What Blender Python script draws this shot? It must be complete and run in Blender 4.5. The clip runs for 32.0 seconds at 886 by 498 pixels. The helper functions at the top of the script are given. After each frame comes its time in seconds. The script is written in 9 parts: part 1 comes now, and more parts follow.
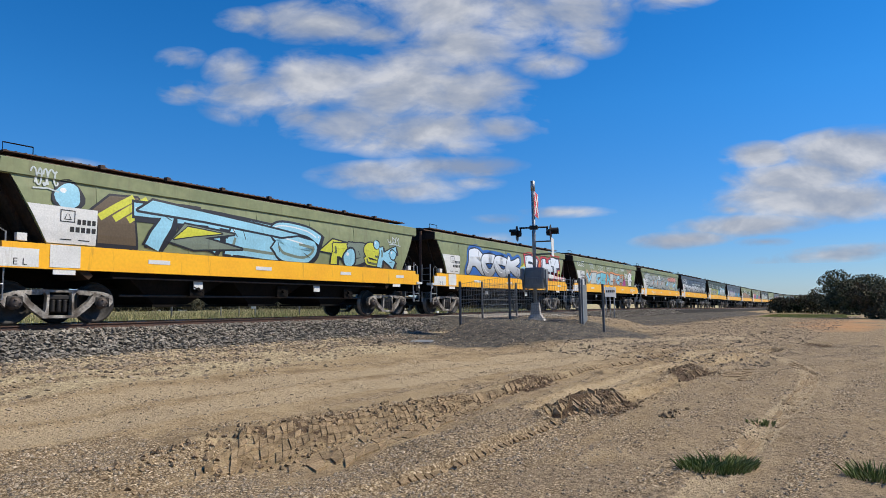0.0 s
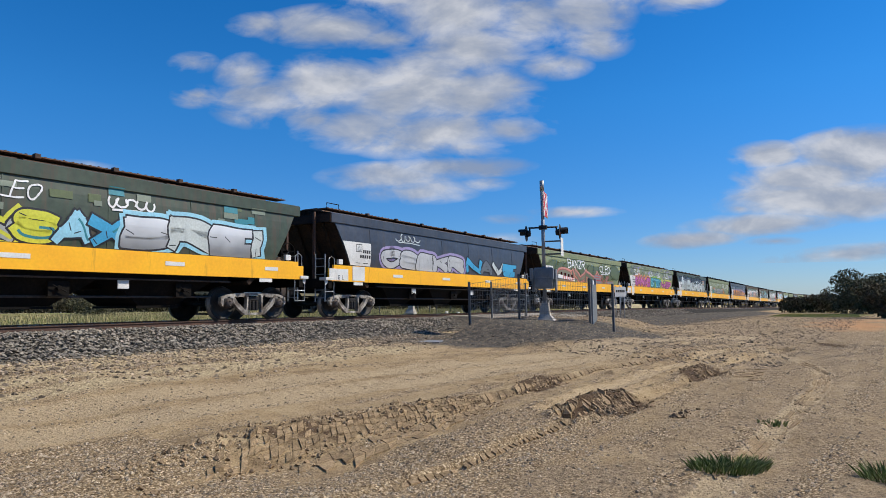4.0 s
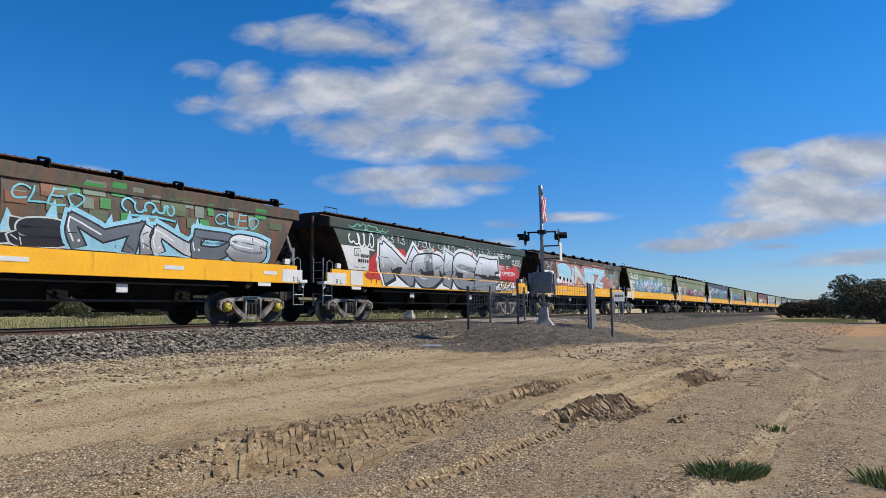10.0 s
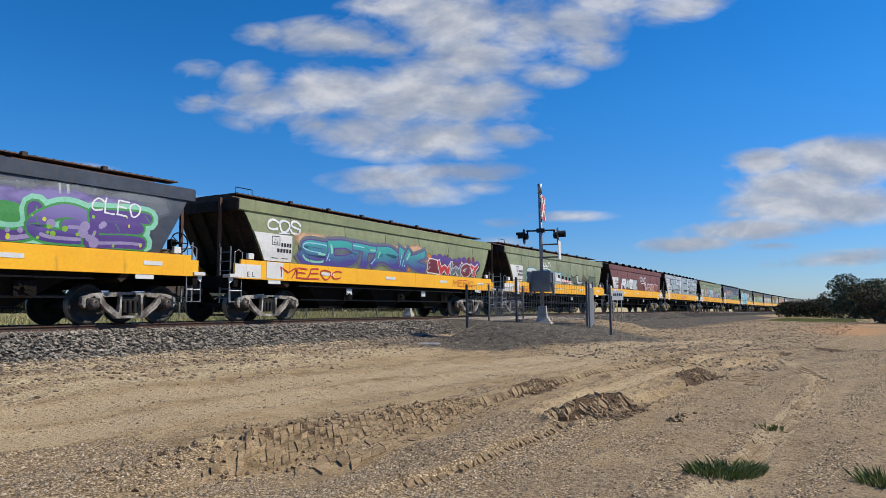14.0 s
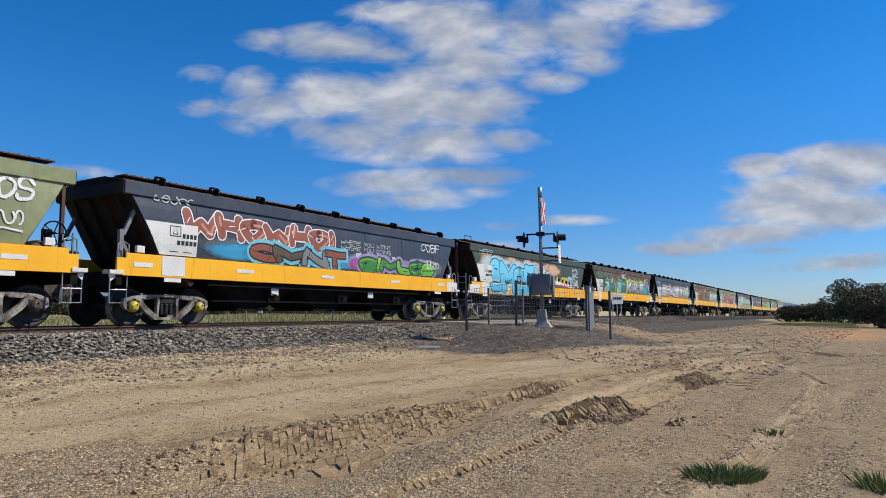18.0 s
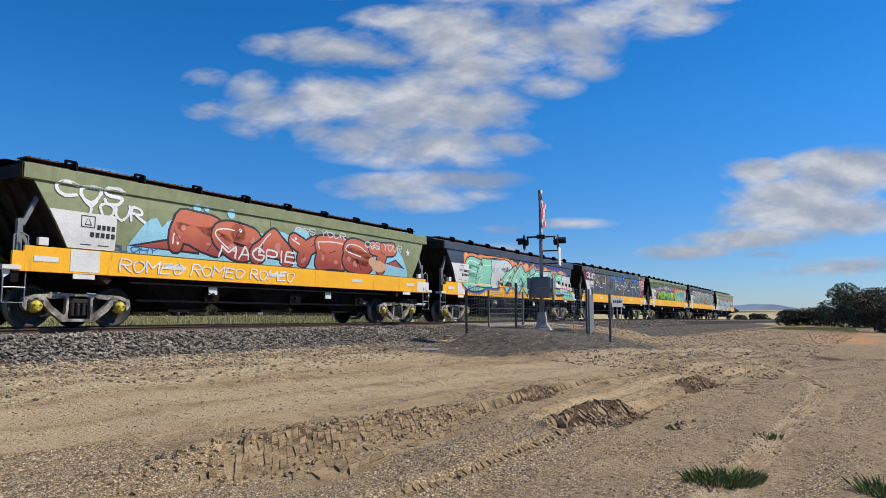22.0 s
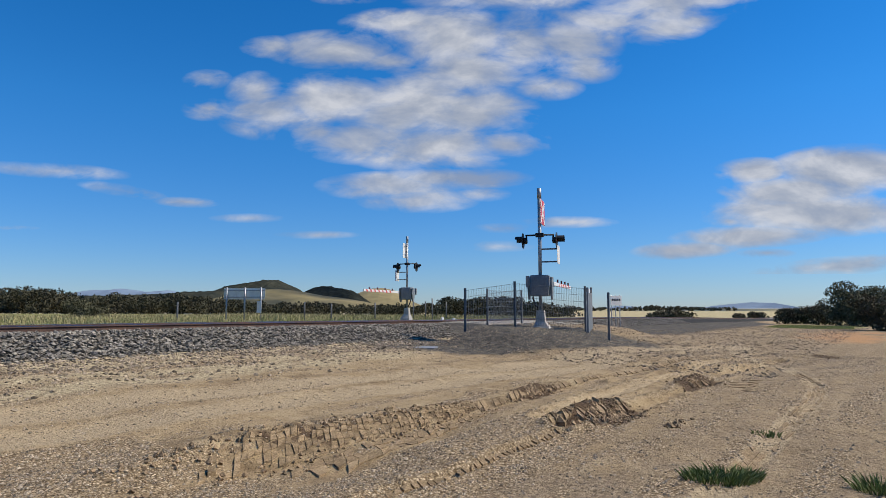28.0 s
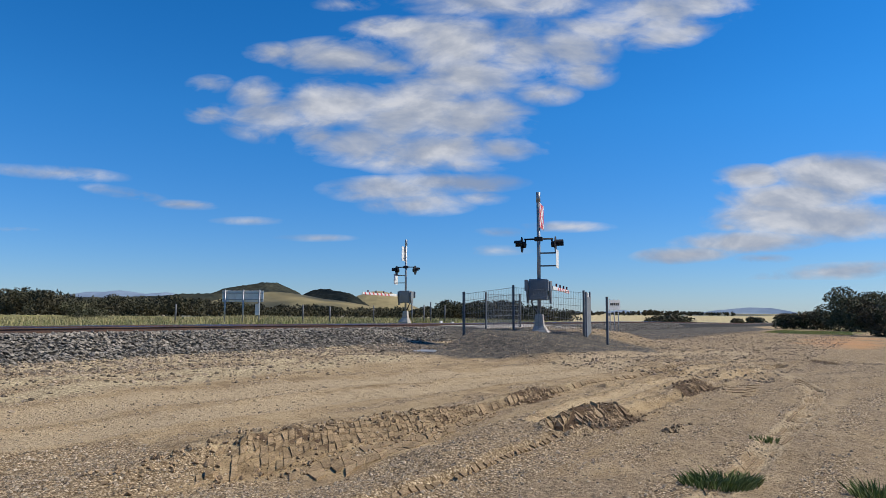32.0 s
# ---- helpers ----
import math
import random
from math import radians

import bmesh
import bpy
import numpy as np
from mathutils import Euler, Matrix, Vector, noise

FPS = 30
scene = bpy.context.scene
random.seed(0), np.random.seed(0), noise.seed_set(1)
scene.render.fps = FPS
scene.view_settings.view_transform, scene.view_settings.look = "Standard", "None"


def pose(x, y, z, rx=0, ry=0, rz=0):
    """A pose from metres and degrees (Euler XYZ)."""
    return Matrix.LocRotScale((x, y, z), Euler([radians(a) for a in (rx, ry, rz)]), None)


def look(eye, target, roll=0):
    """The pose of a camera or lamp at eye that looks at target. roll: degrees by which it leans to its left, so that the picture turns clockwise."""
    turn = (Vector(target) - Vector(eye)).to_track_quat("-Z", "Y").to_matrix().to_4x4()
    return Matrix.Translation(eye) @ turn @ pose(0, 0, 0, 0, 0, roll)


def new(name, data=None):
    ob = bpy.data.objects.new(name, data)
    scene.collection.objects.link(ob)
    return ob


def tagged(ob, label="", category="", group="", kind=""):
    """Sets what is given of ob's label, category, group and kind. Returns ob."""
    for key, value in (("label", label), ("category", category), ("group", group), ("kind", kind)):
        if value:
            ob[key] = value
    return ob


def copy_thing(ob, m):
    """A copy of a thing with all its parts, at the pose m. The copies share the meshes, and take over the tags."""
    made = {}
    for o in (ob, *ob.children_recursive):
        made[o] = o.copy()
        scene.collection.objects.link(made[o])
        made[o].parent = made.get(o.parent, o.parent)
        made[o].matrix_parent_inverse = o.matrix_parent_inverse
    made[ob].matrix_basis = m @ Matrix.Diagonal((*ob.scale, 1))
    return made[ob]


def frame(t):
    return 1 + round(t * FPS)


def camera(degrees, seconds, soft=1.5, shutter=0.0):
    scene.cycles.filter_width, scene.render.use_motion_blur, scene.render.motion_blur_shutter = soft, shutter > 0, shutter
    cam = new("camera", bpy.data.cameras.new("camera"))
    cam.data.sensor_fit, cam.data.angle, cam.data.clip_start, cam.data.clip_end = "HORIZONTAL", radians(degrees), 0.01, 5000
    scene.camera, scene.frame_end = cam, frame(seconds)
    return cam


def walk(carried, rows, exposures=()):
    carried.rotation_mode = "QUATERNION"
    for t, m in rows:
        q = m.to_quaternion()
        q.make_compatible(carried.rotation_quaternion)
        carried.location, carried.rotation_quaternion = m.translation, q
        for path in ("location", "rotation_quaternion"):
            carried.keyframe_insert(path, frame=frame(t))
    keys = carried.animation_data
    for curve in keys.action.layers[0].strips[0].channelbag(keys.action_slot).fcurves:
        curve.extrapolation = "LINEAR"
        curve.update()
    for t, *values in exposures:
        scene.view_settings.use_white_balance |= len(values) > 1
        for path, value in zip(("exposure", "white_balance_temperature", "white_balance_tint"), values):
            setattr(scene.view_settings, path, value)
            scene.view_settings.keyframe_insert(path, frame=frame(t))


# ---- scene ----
cam = camera(67.0, 32.0, soft=0.55)
EYE = (0.0, 0.0, 0.34)
# seconds, tilt, lean and heading of a camera held in one spot
PATH = [
    (0.0, 94.497, 0.803, -59.441),
    (0.5, 94.508, 0.819, -59.430),
    (1.0, 94.567, 0.814, -59.317),
    (1.5, 94.583, 0.837, -59.042),
    (2.0, 94.494, 0.845, -58.764),
    (2.5, 94.443, 0.908, -58.632),
    (3.0, 94.475, 0.949, -58.623),
    (3.5, 94.493, 0.915, -58.629),
    (5.5, 94.699, 0.962, -58.684),
    (6.0, 94.743, 0.930, -58.679),
    (6.5, 94.756, 0.932, -58.684),
    (7.0, 94.768, 0.883, -58.684),
    (7.5, 94.780, 0.881, -58.692),
    (8.0, 94.802, 0.909, -58.721),
    (8.5, 94.834, 0.884, -58.733),
    (9.0, 94.856, 0.854, -58.747),
    (9.5, 94.892, 0.796, -58.762),
    (10.0, 94.896, 0.791, -58.762),
    (10.5, 94.904, 0.789, -58.761),
    (11.0, 94.911, 0.741, -58.776),
    (11.5, 94.923, 0.728, -58.796),
    (12.0, 94.960, 0.680, -58.805),
    (12.5, 94.996, 0.683, -58.806),
    (13.0, 94.907, 0.684, -58.829),
    (13.5, 94.798, 0.647, -58.852),
    (14.0, 94.737, 0.586, -58.872),
    (14.5, 94.785, 0.580, -58.885),
    (16.5, 94.939, 0.475, -58.914),
    (17.0, 94.981, 0.430, -58.909),
    (17.5, 95.010, 0.384, -58.907),
    (18.0, 95.010, 0.378, -58.901),
    (18.5, 95.022, 0.341, -58.905),
    (19.0, 95.046, 0.314, -58.912),
    (19.5, 95.068, 0.310, -58.919),
    (20.0, 95.088, 0.260, -58.908),
    (20.5, 95.115, 0.198, -58.909),
    (21.0, 95.137, 0.196, -58.909),
    (21.5, 95.181, 0.173, -58.904),
    (22.0, 95.204, 0.116, -58.905),
    (22.5, 95.223, 0.082, -58.945),
    (23.0, 95.209, 0.083, -58.958),
    (23.5, 95.202, 0.097, -59.008),
    (24.0, 95.208, 0.079, -59.023),
    (24.5, 95.223, 0.057, -59.022),
    (25.0, 95.240, 0.012, -59.019),
    (25.5, 95.261, 0.065, -59.023),
    (27.5, 95.088, 0.035, -59.018),
    (28.0, 95.051, 0.090, -59.009),
    (28.5, 95.077, 0.098, -58.998),
    (29.0, 95.129, 0.075, -58.957),
    (29.5, 95.162, 0.000, -58.952),
    (30.0, 95.162, 0.000, -58.952),
    (30.5, 95.168, -0.056, -58.949),
    (31.0, 95.213, -0.090, -59.013),
    (31.5, 95.282, -0.205, -59.078),
    (32.0, 95.347, -0.213, -59.133),
]
walk(cam, [(t, pose(*EYE, rx, ry, rz)) for t, rx, ry, rz in PATH])

# ---- light ----
SUN_AZ, SUN_EL = math.atan2(-0.80, 0.60), radians(46)
sun = new("sun", bpy.data.lights.new("sun", "SUN"))
sun.data.energy, sun.data.angle, sun.data.color = 5.0, radians(0.55), (1.0, 0.93, 0.80)
SUN_DIR = Vector((math.cos(SUN_AZ) * math.cos(SUN_EL), math.sin(SUN_AZ) * math.cos(SUN_EL), math.sin(SUN_EL)))
sun.matrix_world = look(SUN_DIR * 50, (0, 0, 0))
world = bpy.data.worlds.new("sky")
scene.world = world
world.use_nodes = True
wn = world.node_tree.nodes
sky = wn.new("ShaderNodeTexSky")
sky.sky_type, sky.sun_disc = "NISHITA", False
sky.sun_elevation, sky.sun_rotation = SUN_EL, math.pi / 2 - SUN_AZ
sky.air_density, sky.dust_density, sky.ozone_density = 1.0, 0.0, 3.0
sat = wn.new("ShaderNodeHueSaturation")
sat.inputs["Saturation"].default_value, sat.inputs["Value"].default_value = 1.18, 1.0
tint = wn.new("ShaderNodeMix")
tint.data_type, tint.blend_type = "RGBA", "MULTIPLY"
tint.inputs[0].default_value, tint.inputs[7].default_value = 1.0, (0.645, 0.885, 1.17, 1)
world.node_tree.links.new(sky.outputs[0], tint.inputs[6])
world.node_tree.links.new(tint.outputs[2], sat.inputs["Color"])
# a clear, dry horizon: less white than the model's
wc = wn.new("ShaderNodeTexCoord")
ws = wn.new("ShaderNodeSeparateXYZ")
wr = wn.new("ShaderNodeValToRGB")
wr.color_ramp.elements[0].position, wr.color_ramp.elements[0].color = 0.0, (0.70, 0.665, 0.80, 1)
wr.color_ramp.elements[1].position, wr.color_ramp.elements[1].color = 0.28, (1, 1, 1, 1)
clear = wn.new("ShaderNodeMix")
clear.data_type, clear.blend_type = "RGBA", "MULTIPLY"
clear.inputs[0].default_value = 1.0
world.node_tree.links.new(wc.outputs["Generated"], ws.inputs[0])
world.node_tree.links.new(ws.outputs["Z"], wr.inputs[0])
world.node_tree.links.new(sat.outputs[0], clear.inputs[6])
world.node_tree.links.new(wr.outputs[0], clear.inputs[7])
world.node_tree.links.new(clear.outputs[2], wn["Background"].inputs[0])
wn["Background"].inputs[1].default_value = 0.113
scene.view_settings.exposure = 0.0


# ---- materials ----
def ramp(nt, stops):
    n = nt.nodes.new("ShaderNodeValToRGB")
    e = n.color_ramp.elements
    while len(e) < len(stops):
        e.new(0.5)
    for el, (p, c) in zip(e, stops):
        el.position, el.color = p, (*c, 1) if len(c) == 3 else c
    return n


def mix(nt, kind="MIX"):
    n = nt.nodes.new("ShaderNodeMix")
    n.data_type, n.blend_type = "RGBA", kind
    return n


def mat(name, c, rough=0.6, metal=0.0, var=0.25, scale=2.0, c2=None, bump=0.15, bscale=30.0, streak=0.0, streak_c=(0.12, 0.05, 0.02), rnd=0.0, amount=0.5, island=0.0, stretch=(1, 1, 1), spec=0.5):
    """Paint, metal or earth: a base colour with blotches of a second one, streaks that run down it, grain and fine relief."""
    m = bpy.data.materials.new(name)
    m.use_nodes = True
    nt = m.node_tree
    nd, ln = nt.nodes, nt.links
    b = nd["Principled BSDF"]
    b.inputs["Roughness"].default_value, b.inputs["Metallic"].default_value = rough, metal
    b.inputs["Specular IOR Level"].default_value = spec
    tc = nd.new("ShaderNodeTexCoord")
    mp = nd.new("ShaderNodeMapping")
    mp.inputs["Scale"].default_value = stretch
    ln.new(tc.outputs["Object"], mp.inputs[0])
    n1 = nd.new("ShaderNodeTexNoise")
    n1.inputs["Scale"].default_value, n1.inputs["Detail"].default_value = scale, 6
    ln.new(mp.outputs[0], n1.inputs["Vector"])
    c2 = c2 or tuple(x * (1 - var) for x in c)
    lo, hi = amount - 0.16, amount + 0.16
    r1 = ramp(nt, [(lo, c), (hi, c2)])
    ln.new(n1.outputs[0], r1.inputs[0])
    out = r1.outputs[0]
    n2 = nd.new("ShaderNodeTexNoise")
    n2.inputs["Scale"].default_value, n2.inputs["Detail"].default_value = bscale, 4
    ln.new(mp.outputs[0], n2.inputs["Vector"])
    g = mix(nt, "MULTIPLY")
    g.inputs[0].default_value = 1.0
    rg = ramp(nt, [(0.3, (1 - var,) * 3), (0.7, (1 + var * 0.5,) * 3)])
    ln.new(n2.outputs[0], rg.inputs[0])
    ln.new(out, g.inputs[6])
    ln.new(rg.outputs[0], g.inputs[7])
    out = g.outputs[2]
    if streak:
        ms = nd.new("ShaderNodeMapping")
        ms.inputs["Scale"].default_value = (3.5, 1.0, 0.35)
        ln.new(tc.outputs["Object"], ms.inputs[0])
        n3 = nd.new("ShaderNodeTexNoise")
        n3.inputs["Scale"].default_value, n3.inputs["Detail"].default_value = 1.6, 8
        n3.inputs["Roughness"].default_value = 0.65
        ln.new(ms.outputs[0], n3.inputs["Vector"])
        r3 = ramp(nt, [(0.62 - 0.25 * streak, (0, 0, 0)), (0.78 - 0.2 * streak, (1, 1, 1))])
        ln.new(n3.outputs[0], r3.inputs[0])
        s = mix(nt)
        ln.new(r3.outputs[0], s.inputs[0])
        ln.new(out, s.inputs[6])
        s.inputs[7].default_value = (*streak_c, 1)
        out = s.outputs[2]
    if rnd or island:
        src = nd.new("ShaderNodeNewGeometry").outputs["Random Per Island"] if island else nd.new("ShaderNodeObjectInfo").outputs["Random"]
        k = rnd or island
        rr = ramp(nt, [(0.0, (1 - k,) * 3), (1.0, (1 + k,) * 3)])
        ln.new(src, rr.inputs[0])
        h = mix(nt, "MULTIPLY")
        h.inputs[0].default_value = 1.0
        ln.new(out, h.inputs[6])
        ln.new(rr.outputs[0], h.inputs[7])
        out = h.outputs[2]
    ln.new(out, b.inputs["Base Color"])
    if bump:
        bp = nd.new("ShaderNodeBump")
        bp.inputs["Strength"].default_value, bp.inputs["Distance"].default_value = min(1, bump * 2), 0.02
        ln.new(n2.outputs[0], bp.inputs["Height"])
        ln.new(bp.outputs[0], b.inputs["Normal"])
    return m


M = {}
M["earth"] = mat("dry_earth", (0.40, 0.285, 0.185), 0.95, var=0.30, scale=0.35, c2=(0.31, 0.215, 0.14), bump=0.4, bscale=22, spec=0.2)
M["ballast"] = mat("ballast_stone", (0.185, 0.163, 0.135), 0.9, var=0.3, scale=1.2, c2=(0.29, 0.25, 0.197), bump=0.3, bscale=60, island=0.5, spec=0.2)
# near black: shade in the gaps between loose stones, put into the bed's colour
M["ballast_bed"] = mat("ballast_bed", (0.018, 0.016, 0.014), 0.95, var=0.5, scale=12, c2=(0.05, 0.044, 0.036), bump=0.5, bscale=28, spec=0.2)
M["rail"] = mat("rusty_rail_side", (0.13, 0.065, 0.04), 0.8, 0.2, var=0.35, scale=1.5, c2=(0.08, 0.045, 0.035), bump=0.2, bscale=40)
M["rail_top"] = mat("polished_rail_head", (0.55, 0.54, 0.52), 0.22, 1.0, var=0.15, scale=4, bump=0.02)
M["concrete"] = mat("weathered_concrete", (0.46, 0.42, 0.37), 0.9, var=0.25, scale=2.5, bump=0.25, bscale=45)
M["black"] = mat("black_underframe_paint", (0.006, 0.0055, 0.005), 0.8, var=0.5, scale=2.0, c2=(0.012, 0.009, 0.007), bump=0.15, bscale=18, streak=0.15, streak_c=(0.03, 0.02, 0.014), spec=0.12)
M["end"] = mat("dark_rusty_end_sheet", (0.022, 0.017, 0.014), 0.8, var=0.4, scale=1.5, c2=(0.052, 0.029, 0.018), bump=0.15, bscale=14, streak=0.4, streak_c=(0.05, 0.026, 0.014), spec=0.2)
M["spring"] = mat("oily_spring_steel", (0.03, 0.025, 0.022), 0.6, 0.3, var=0.4, scale=6, bump=0.1)
M["cast"] = mat("dusty_cast_steel", (0.38, 0.35, 0.31), 0.8, 0.0, var=0.4, scale=5, c2=(0.09, 0.07, 0.055), bump=0.3, bscale=25, rnd=0.3)
M["wheel"] = mat("dark_wheel_steel", (0.035, 0.029, 0.025), 0.7, 0.1, var=0.4, scale=5, bump=0.1)
M["tread"] = mat("bright_wheel_tread", (0.22, 0.205, 0.19), 0.45, 0.8, var=0.2, scale=5, bump=0.02)
M["cap_yellow"] = mat("yellow_bearing_cap", (0.62, 0.47, 0.04), 0.5, var=0.35, scale=8, bump=0.05)
M["cap_grey"] = mat("greasy_bearing_cap", (0.09, 0.07, 0.06), 0.6, 0.3, var=0.35, scale=8, bump=0.05)
M["tank"] = mat("rusty_tank_paint", (0.12, 0.065, 0.038), 0.7, var=0.35, scale=5, c2=(0.05, 0.035, 0.026), bump=0.15)
M["sill"] = mat("yellow_sill_paint", (0.93, 0.475, 0.02), 0.5, var=0.07, scale=0.9, c2=(0.86, 0.41, 0.02), bump=0.04, bscale=14, streak=0.06, streak_c=(0.45, 0.22, 0.03), spec=0.3)
M["white"] = mat("chalky_white_paint", (0.72, 0.71, 0.68), 0.6, var=0.14, scale=2.5, bump=0.05, bscale=30, streak=0.1, streak_c=(0.45, 0.40, 0.33))
M["ink"] = mat("black_stencil_paint", (0.02, 0.02, 0.02), 0.6, var=0.2, scale=8, bump=0.03)
M["roof"] = mat("grimy_roof_metal", (0.05, 0.035, 0.028), 0.8, 0.1, var=0.4, scale=2, c2=(0.12, 0.055, 0.025), bump=0.2, bscale=14)
M["walkway"] = mat("rusty_grating", (0.17, 0.085, 0.045), 0.85, var=0.4, scale=3, c2=(0.09, 0.055, 0.04), bump=0.2, bscale=14)
M["galv"] = mat("galvanised_steel", (0.36, 0.37, 0.38), 0.5, 0.6, var=0.2, scale=6, bump=0.05)
M["darkgrey"] = mat("dark_grey_enamel", (0.11, 0.115, 0.12), 0.55, var=0.25, scale=4, bump=0.05)
M["midgrey"] = mat("mid_grey_enamel", (0.20, 0.21, 0.215), 0.55, var=0.2, scale=4, bump=0.05)
M["black_plain"] = mat("matt_black_plastic", (0.012, 0.012, 0.013), 0.7, var=0.3, scale=5, bump=0.05)
M["red"] = mat("red_sign_sheet", (0.62, 0.05, 0.045), 0.45, var=0.15, scale=5, bump=0.02)
M["lens"] = mat("dark_red_lens", (0.12, 0.008, 0.008), 0.15, var=0.1, scale=5, bump=0.0)
BODY = {
    "green": mat("faded_green_body", (0.245, 0.27, 0.13), 0.55, var=0.15, scale=0.8, c2=(0.19, 0.22, 0.105), bump=0.08, bscale=6, streak=0.3, streak_c=(0.17, 0.165, 0.085)),
    "pale": mat("pale_green_body", (0.27, 0.29, 0.16), 0.55, var=0.18, scale=0.8, c2=(0.20, 0.23, 0.12), bump=0.08, bscale=6, streak=0.42, streak_c=(0.15, 0.125, 0.07)),
    "dgreen": mat("dark_green_body", (0.035, 0.058, 0.035), 0.5, var=0.25, scale=1.0, c2=(0.055, 0.075, 0.05), bump=0.08, bscale=6, streak=0.5, streak_c=(0.075, 0.055, 0.035)),
    "slate": mat("slate_grey_body", (0.034, 0.042, 0.060), 0.42, var=0.25, scale=1.0, c2=(0.058, 0.067, 0.088), bump=0.08, bscale=6, streak=0.45, streak_c=(0.06, 0.055, 0.055)),
    "rust": mat("rust_brown_body", (0.085, 0.065, 0.045), 0.65, var=0.3, scale=1.2, c2=(0.05, 0.05, 0.035), bump=0.1, bscale=8, streak=0.6, streak_c=(0.15, 0.062, 0.025)),
    "red": mat("red_brown_body", (0.20, 0.06, 0.04), 0.55, var=0.25, scale=1.0, bump=0.08, bscale=6, streak=0.3, streak_c=(0.09, 0.03, 0.02)),
    "silver": mat("silver_sprayed_body", (0.52, 0.54, 0.55), 0.45, 0.15, var=0.12, scale=1.0, bump=0.06, bscale=6, streak=0.15, streak_c=(0.30, 0.25, 0.20)),
    "grey": mat("patched_grey_body", (0.115, 0.13, 0.142), 0.5, var=0.25, scale=0.9, c2=(0.075, 0.083, 0.090), bump=0.08, bscale=6, streak=0.4, streak_c=(0.13, 0.06, 0.03)),
}


# ---- mesh helpers ----
def box(bm, x0, x1, y0, y1, z0, z1, mi=0, m=None):
    vs = [bm.verts.new((x, y, z)) for z in (z0, z1) for y in (y0, y1) for x in (x0, x1)]
    if m is not None:
        for v in vs:
            v.co = m @ v.co
    for q in ((0, 2, 3, 1), (4, 5, 7, 6), (0, 1, 5, 4), (2, 6, 7, 3), (0, 4, 6, 2), (1, 3, 7, 5)):
        bm.faces.new([vs[i] for i in q]).material_index = mi
    return vs


def rbox(bm, x0, x1, y0, y1, z0, z1, r=0.02, mi=0):
    """A box with bevelled edges."""
    vs = box(bm, x0, x1, y0, y1, z0, z1, mi)
    es = {e for v in vs for e in v.link_edges}
    bmesh.ops.bevel(bm, geom=list(es), offset=r, segments=2, affect="EDGES", profile=0.6)


def tube(bm, pts, r, n=8, mi=0, cap=True, r2=None):
    """A round bar through the points, tapering from r to r2."""
    pts = [Vector(p) for p in pts]
    rings = []
    for i, p in enumerate(pts):
        d = (pts[min(i + 1, len(pts) - 1)] - pts[max(i - 1, 0)]).normalized()
        a = d.orthogonal().normalized() if abs(d.z) > 0.9 else d.cross(Vector((0, 0, 1))).normalized()
        b = d.cross(a)
        rad = r if r2 is None else r + (r2 - r) * i / (len(pts) - 1)
        rings.append([bm.verts.new(p + rad * (math.cos(2 * math.pi * k / n) * a + math.sin(2 * math.pi * k / n) * b)) for k in range(n)])
    for ra, rb in zip(rings, rings[1:]):
        for k in range(n):
            f = bm.faces.new((ra[k], ra[(k + 1) % n], rb[(k + 1) % n], rb[k]))
            f.material_index, f.smooth = mi, n > 6
    if cap:
        bm.faces.new(rings[0][::-1]).material_index = mi
        bm.faces.new(rings[-1]).material_index = mi


def prism(bm, outline, y0, y1, mi=0, axis="y"):
    """A flat outline (x, z) pulled from y0 to y1."""
    def at(p, w):
        return (p[0], w, p[1]) if axis == "y" else (w, p[0], p[1]) if axis == "x" else (p[0], p[1], w)
    a = [bm.verts.new(at(p, y0)) for p in outline]
    b = [bm.verts.new(at(p, y1)) for p in outline]
    n = len(outline)
    bm.faces.new(a[::-1]).material_index = mi
    bm.faces.new(b).material_index = mi
    for i in range(n):
        bm.faces.new((a[i], a[(i + 1) % n], b[(i + 1) % n], b[i])).material_index = mi
    return a + b


def lathe(bm, prof, c, axis="y", n=24, mi=0):
    """A turned shape: prof is (radius, along) pairs round the axis through c."""
    rings = []
    for r, h in prof:
        ring = []
        for k in range(n):
            a = 2 * math.pi * k / n
            u, v = r * math.cos(a), r * math.sin(a)
            o = (u, h, v) if axis == "y" else (h, u, v) if axis == "x" else (u, v, h)
            ring.append(bm.verts.new(Vector(c) + Vector(o)))
        rings.append(ring)
    for ra, rb in zip(rings, rings[1:]):
        for k in range(n):
            f = bm.faces.new((ra[k], ra[(k + 1) % n], rb[(k + 1) % n], rb[k]))
            f.material_index, f.smooth = mi, True
    for ring in (rings[0], rings[-1]):
        if prof[0][0] > 0:
            bm.faces.new(ring).material_index = mi


def done(name, bm, mats, label="", kind="", category="", fix=True):
    me = bpy.data.meshes.new(name)
    if fix:
        bmesh.ops.recalc_face_normals(bm, faces=bm.faces)
    bm.to_mesh(me)
    bm.free()
    for m in mats if isinstance(mats, (list, tuple)) else [mats]:
        me.materials.append(m)
    return tagged(new(name, me), label, category, "", kind)


def part(name, bm, mats, parent, label="", at=None):
    ob = done(name, bm, mats, label)
    ob.parent = parent
    if at is not None:
        ob.matrix_basis = at
    return ob


def again(ob, m, parent=None):
    """Another piece on the same mesh."""
    o = ob.copy()
    scene.collection.objects.link(o)
    o.parent = parent or ob.parent
    o.matrix_basis = m
    return o


def thing(name, m, label, category, group=""):
    e = new(name)
    e.empty_display_size = 0.3
    e.matrix_basis = m
    return tagged(e, label, category, group)


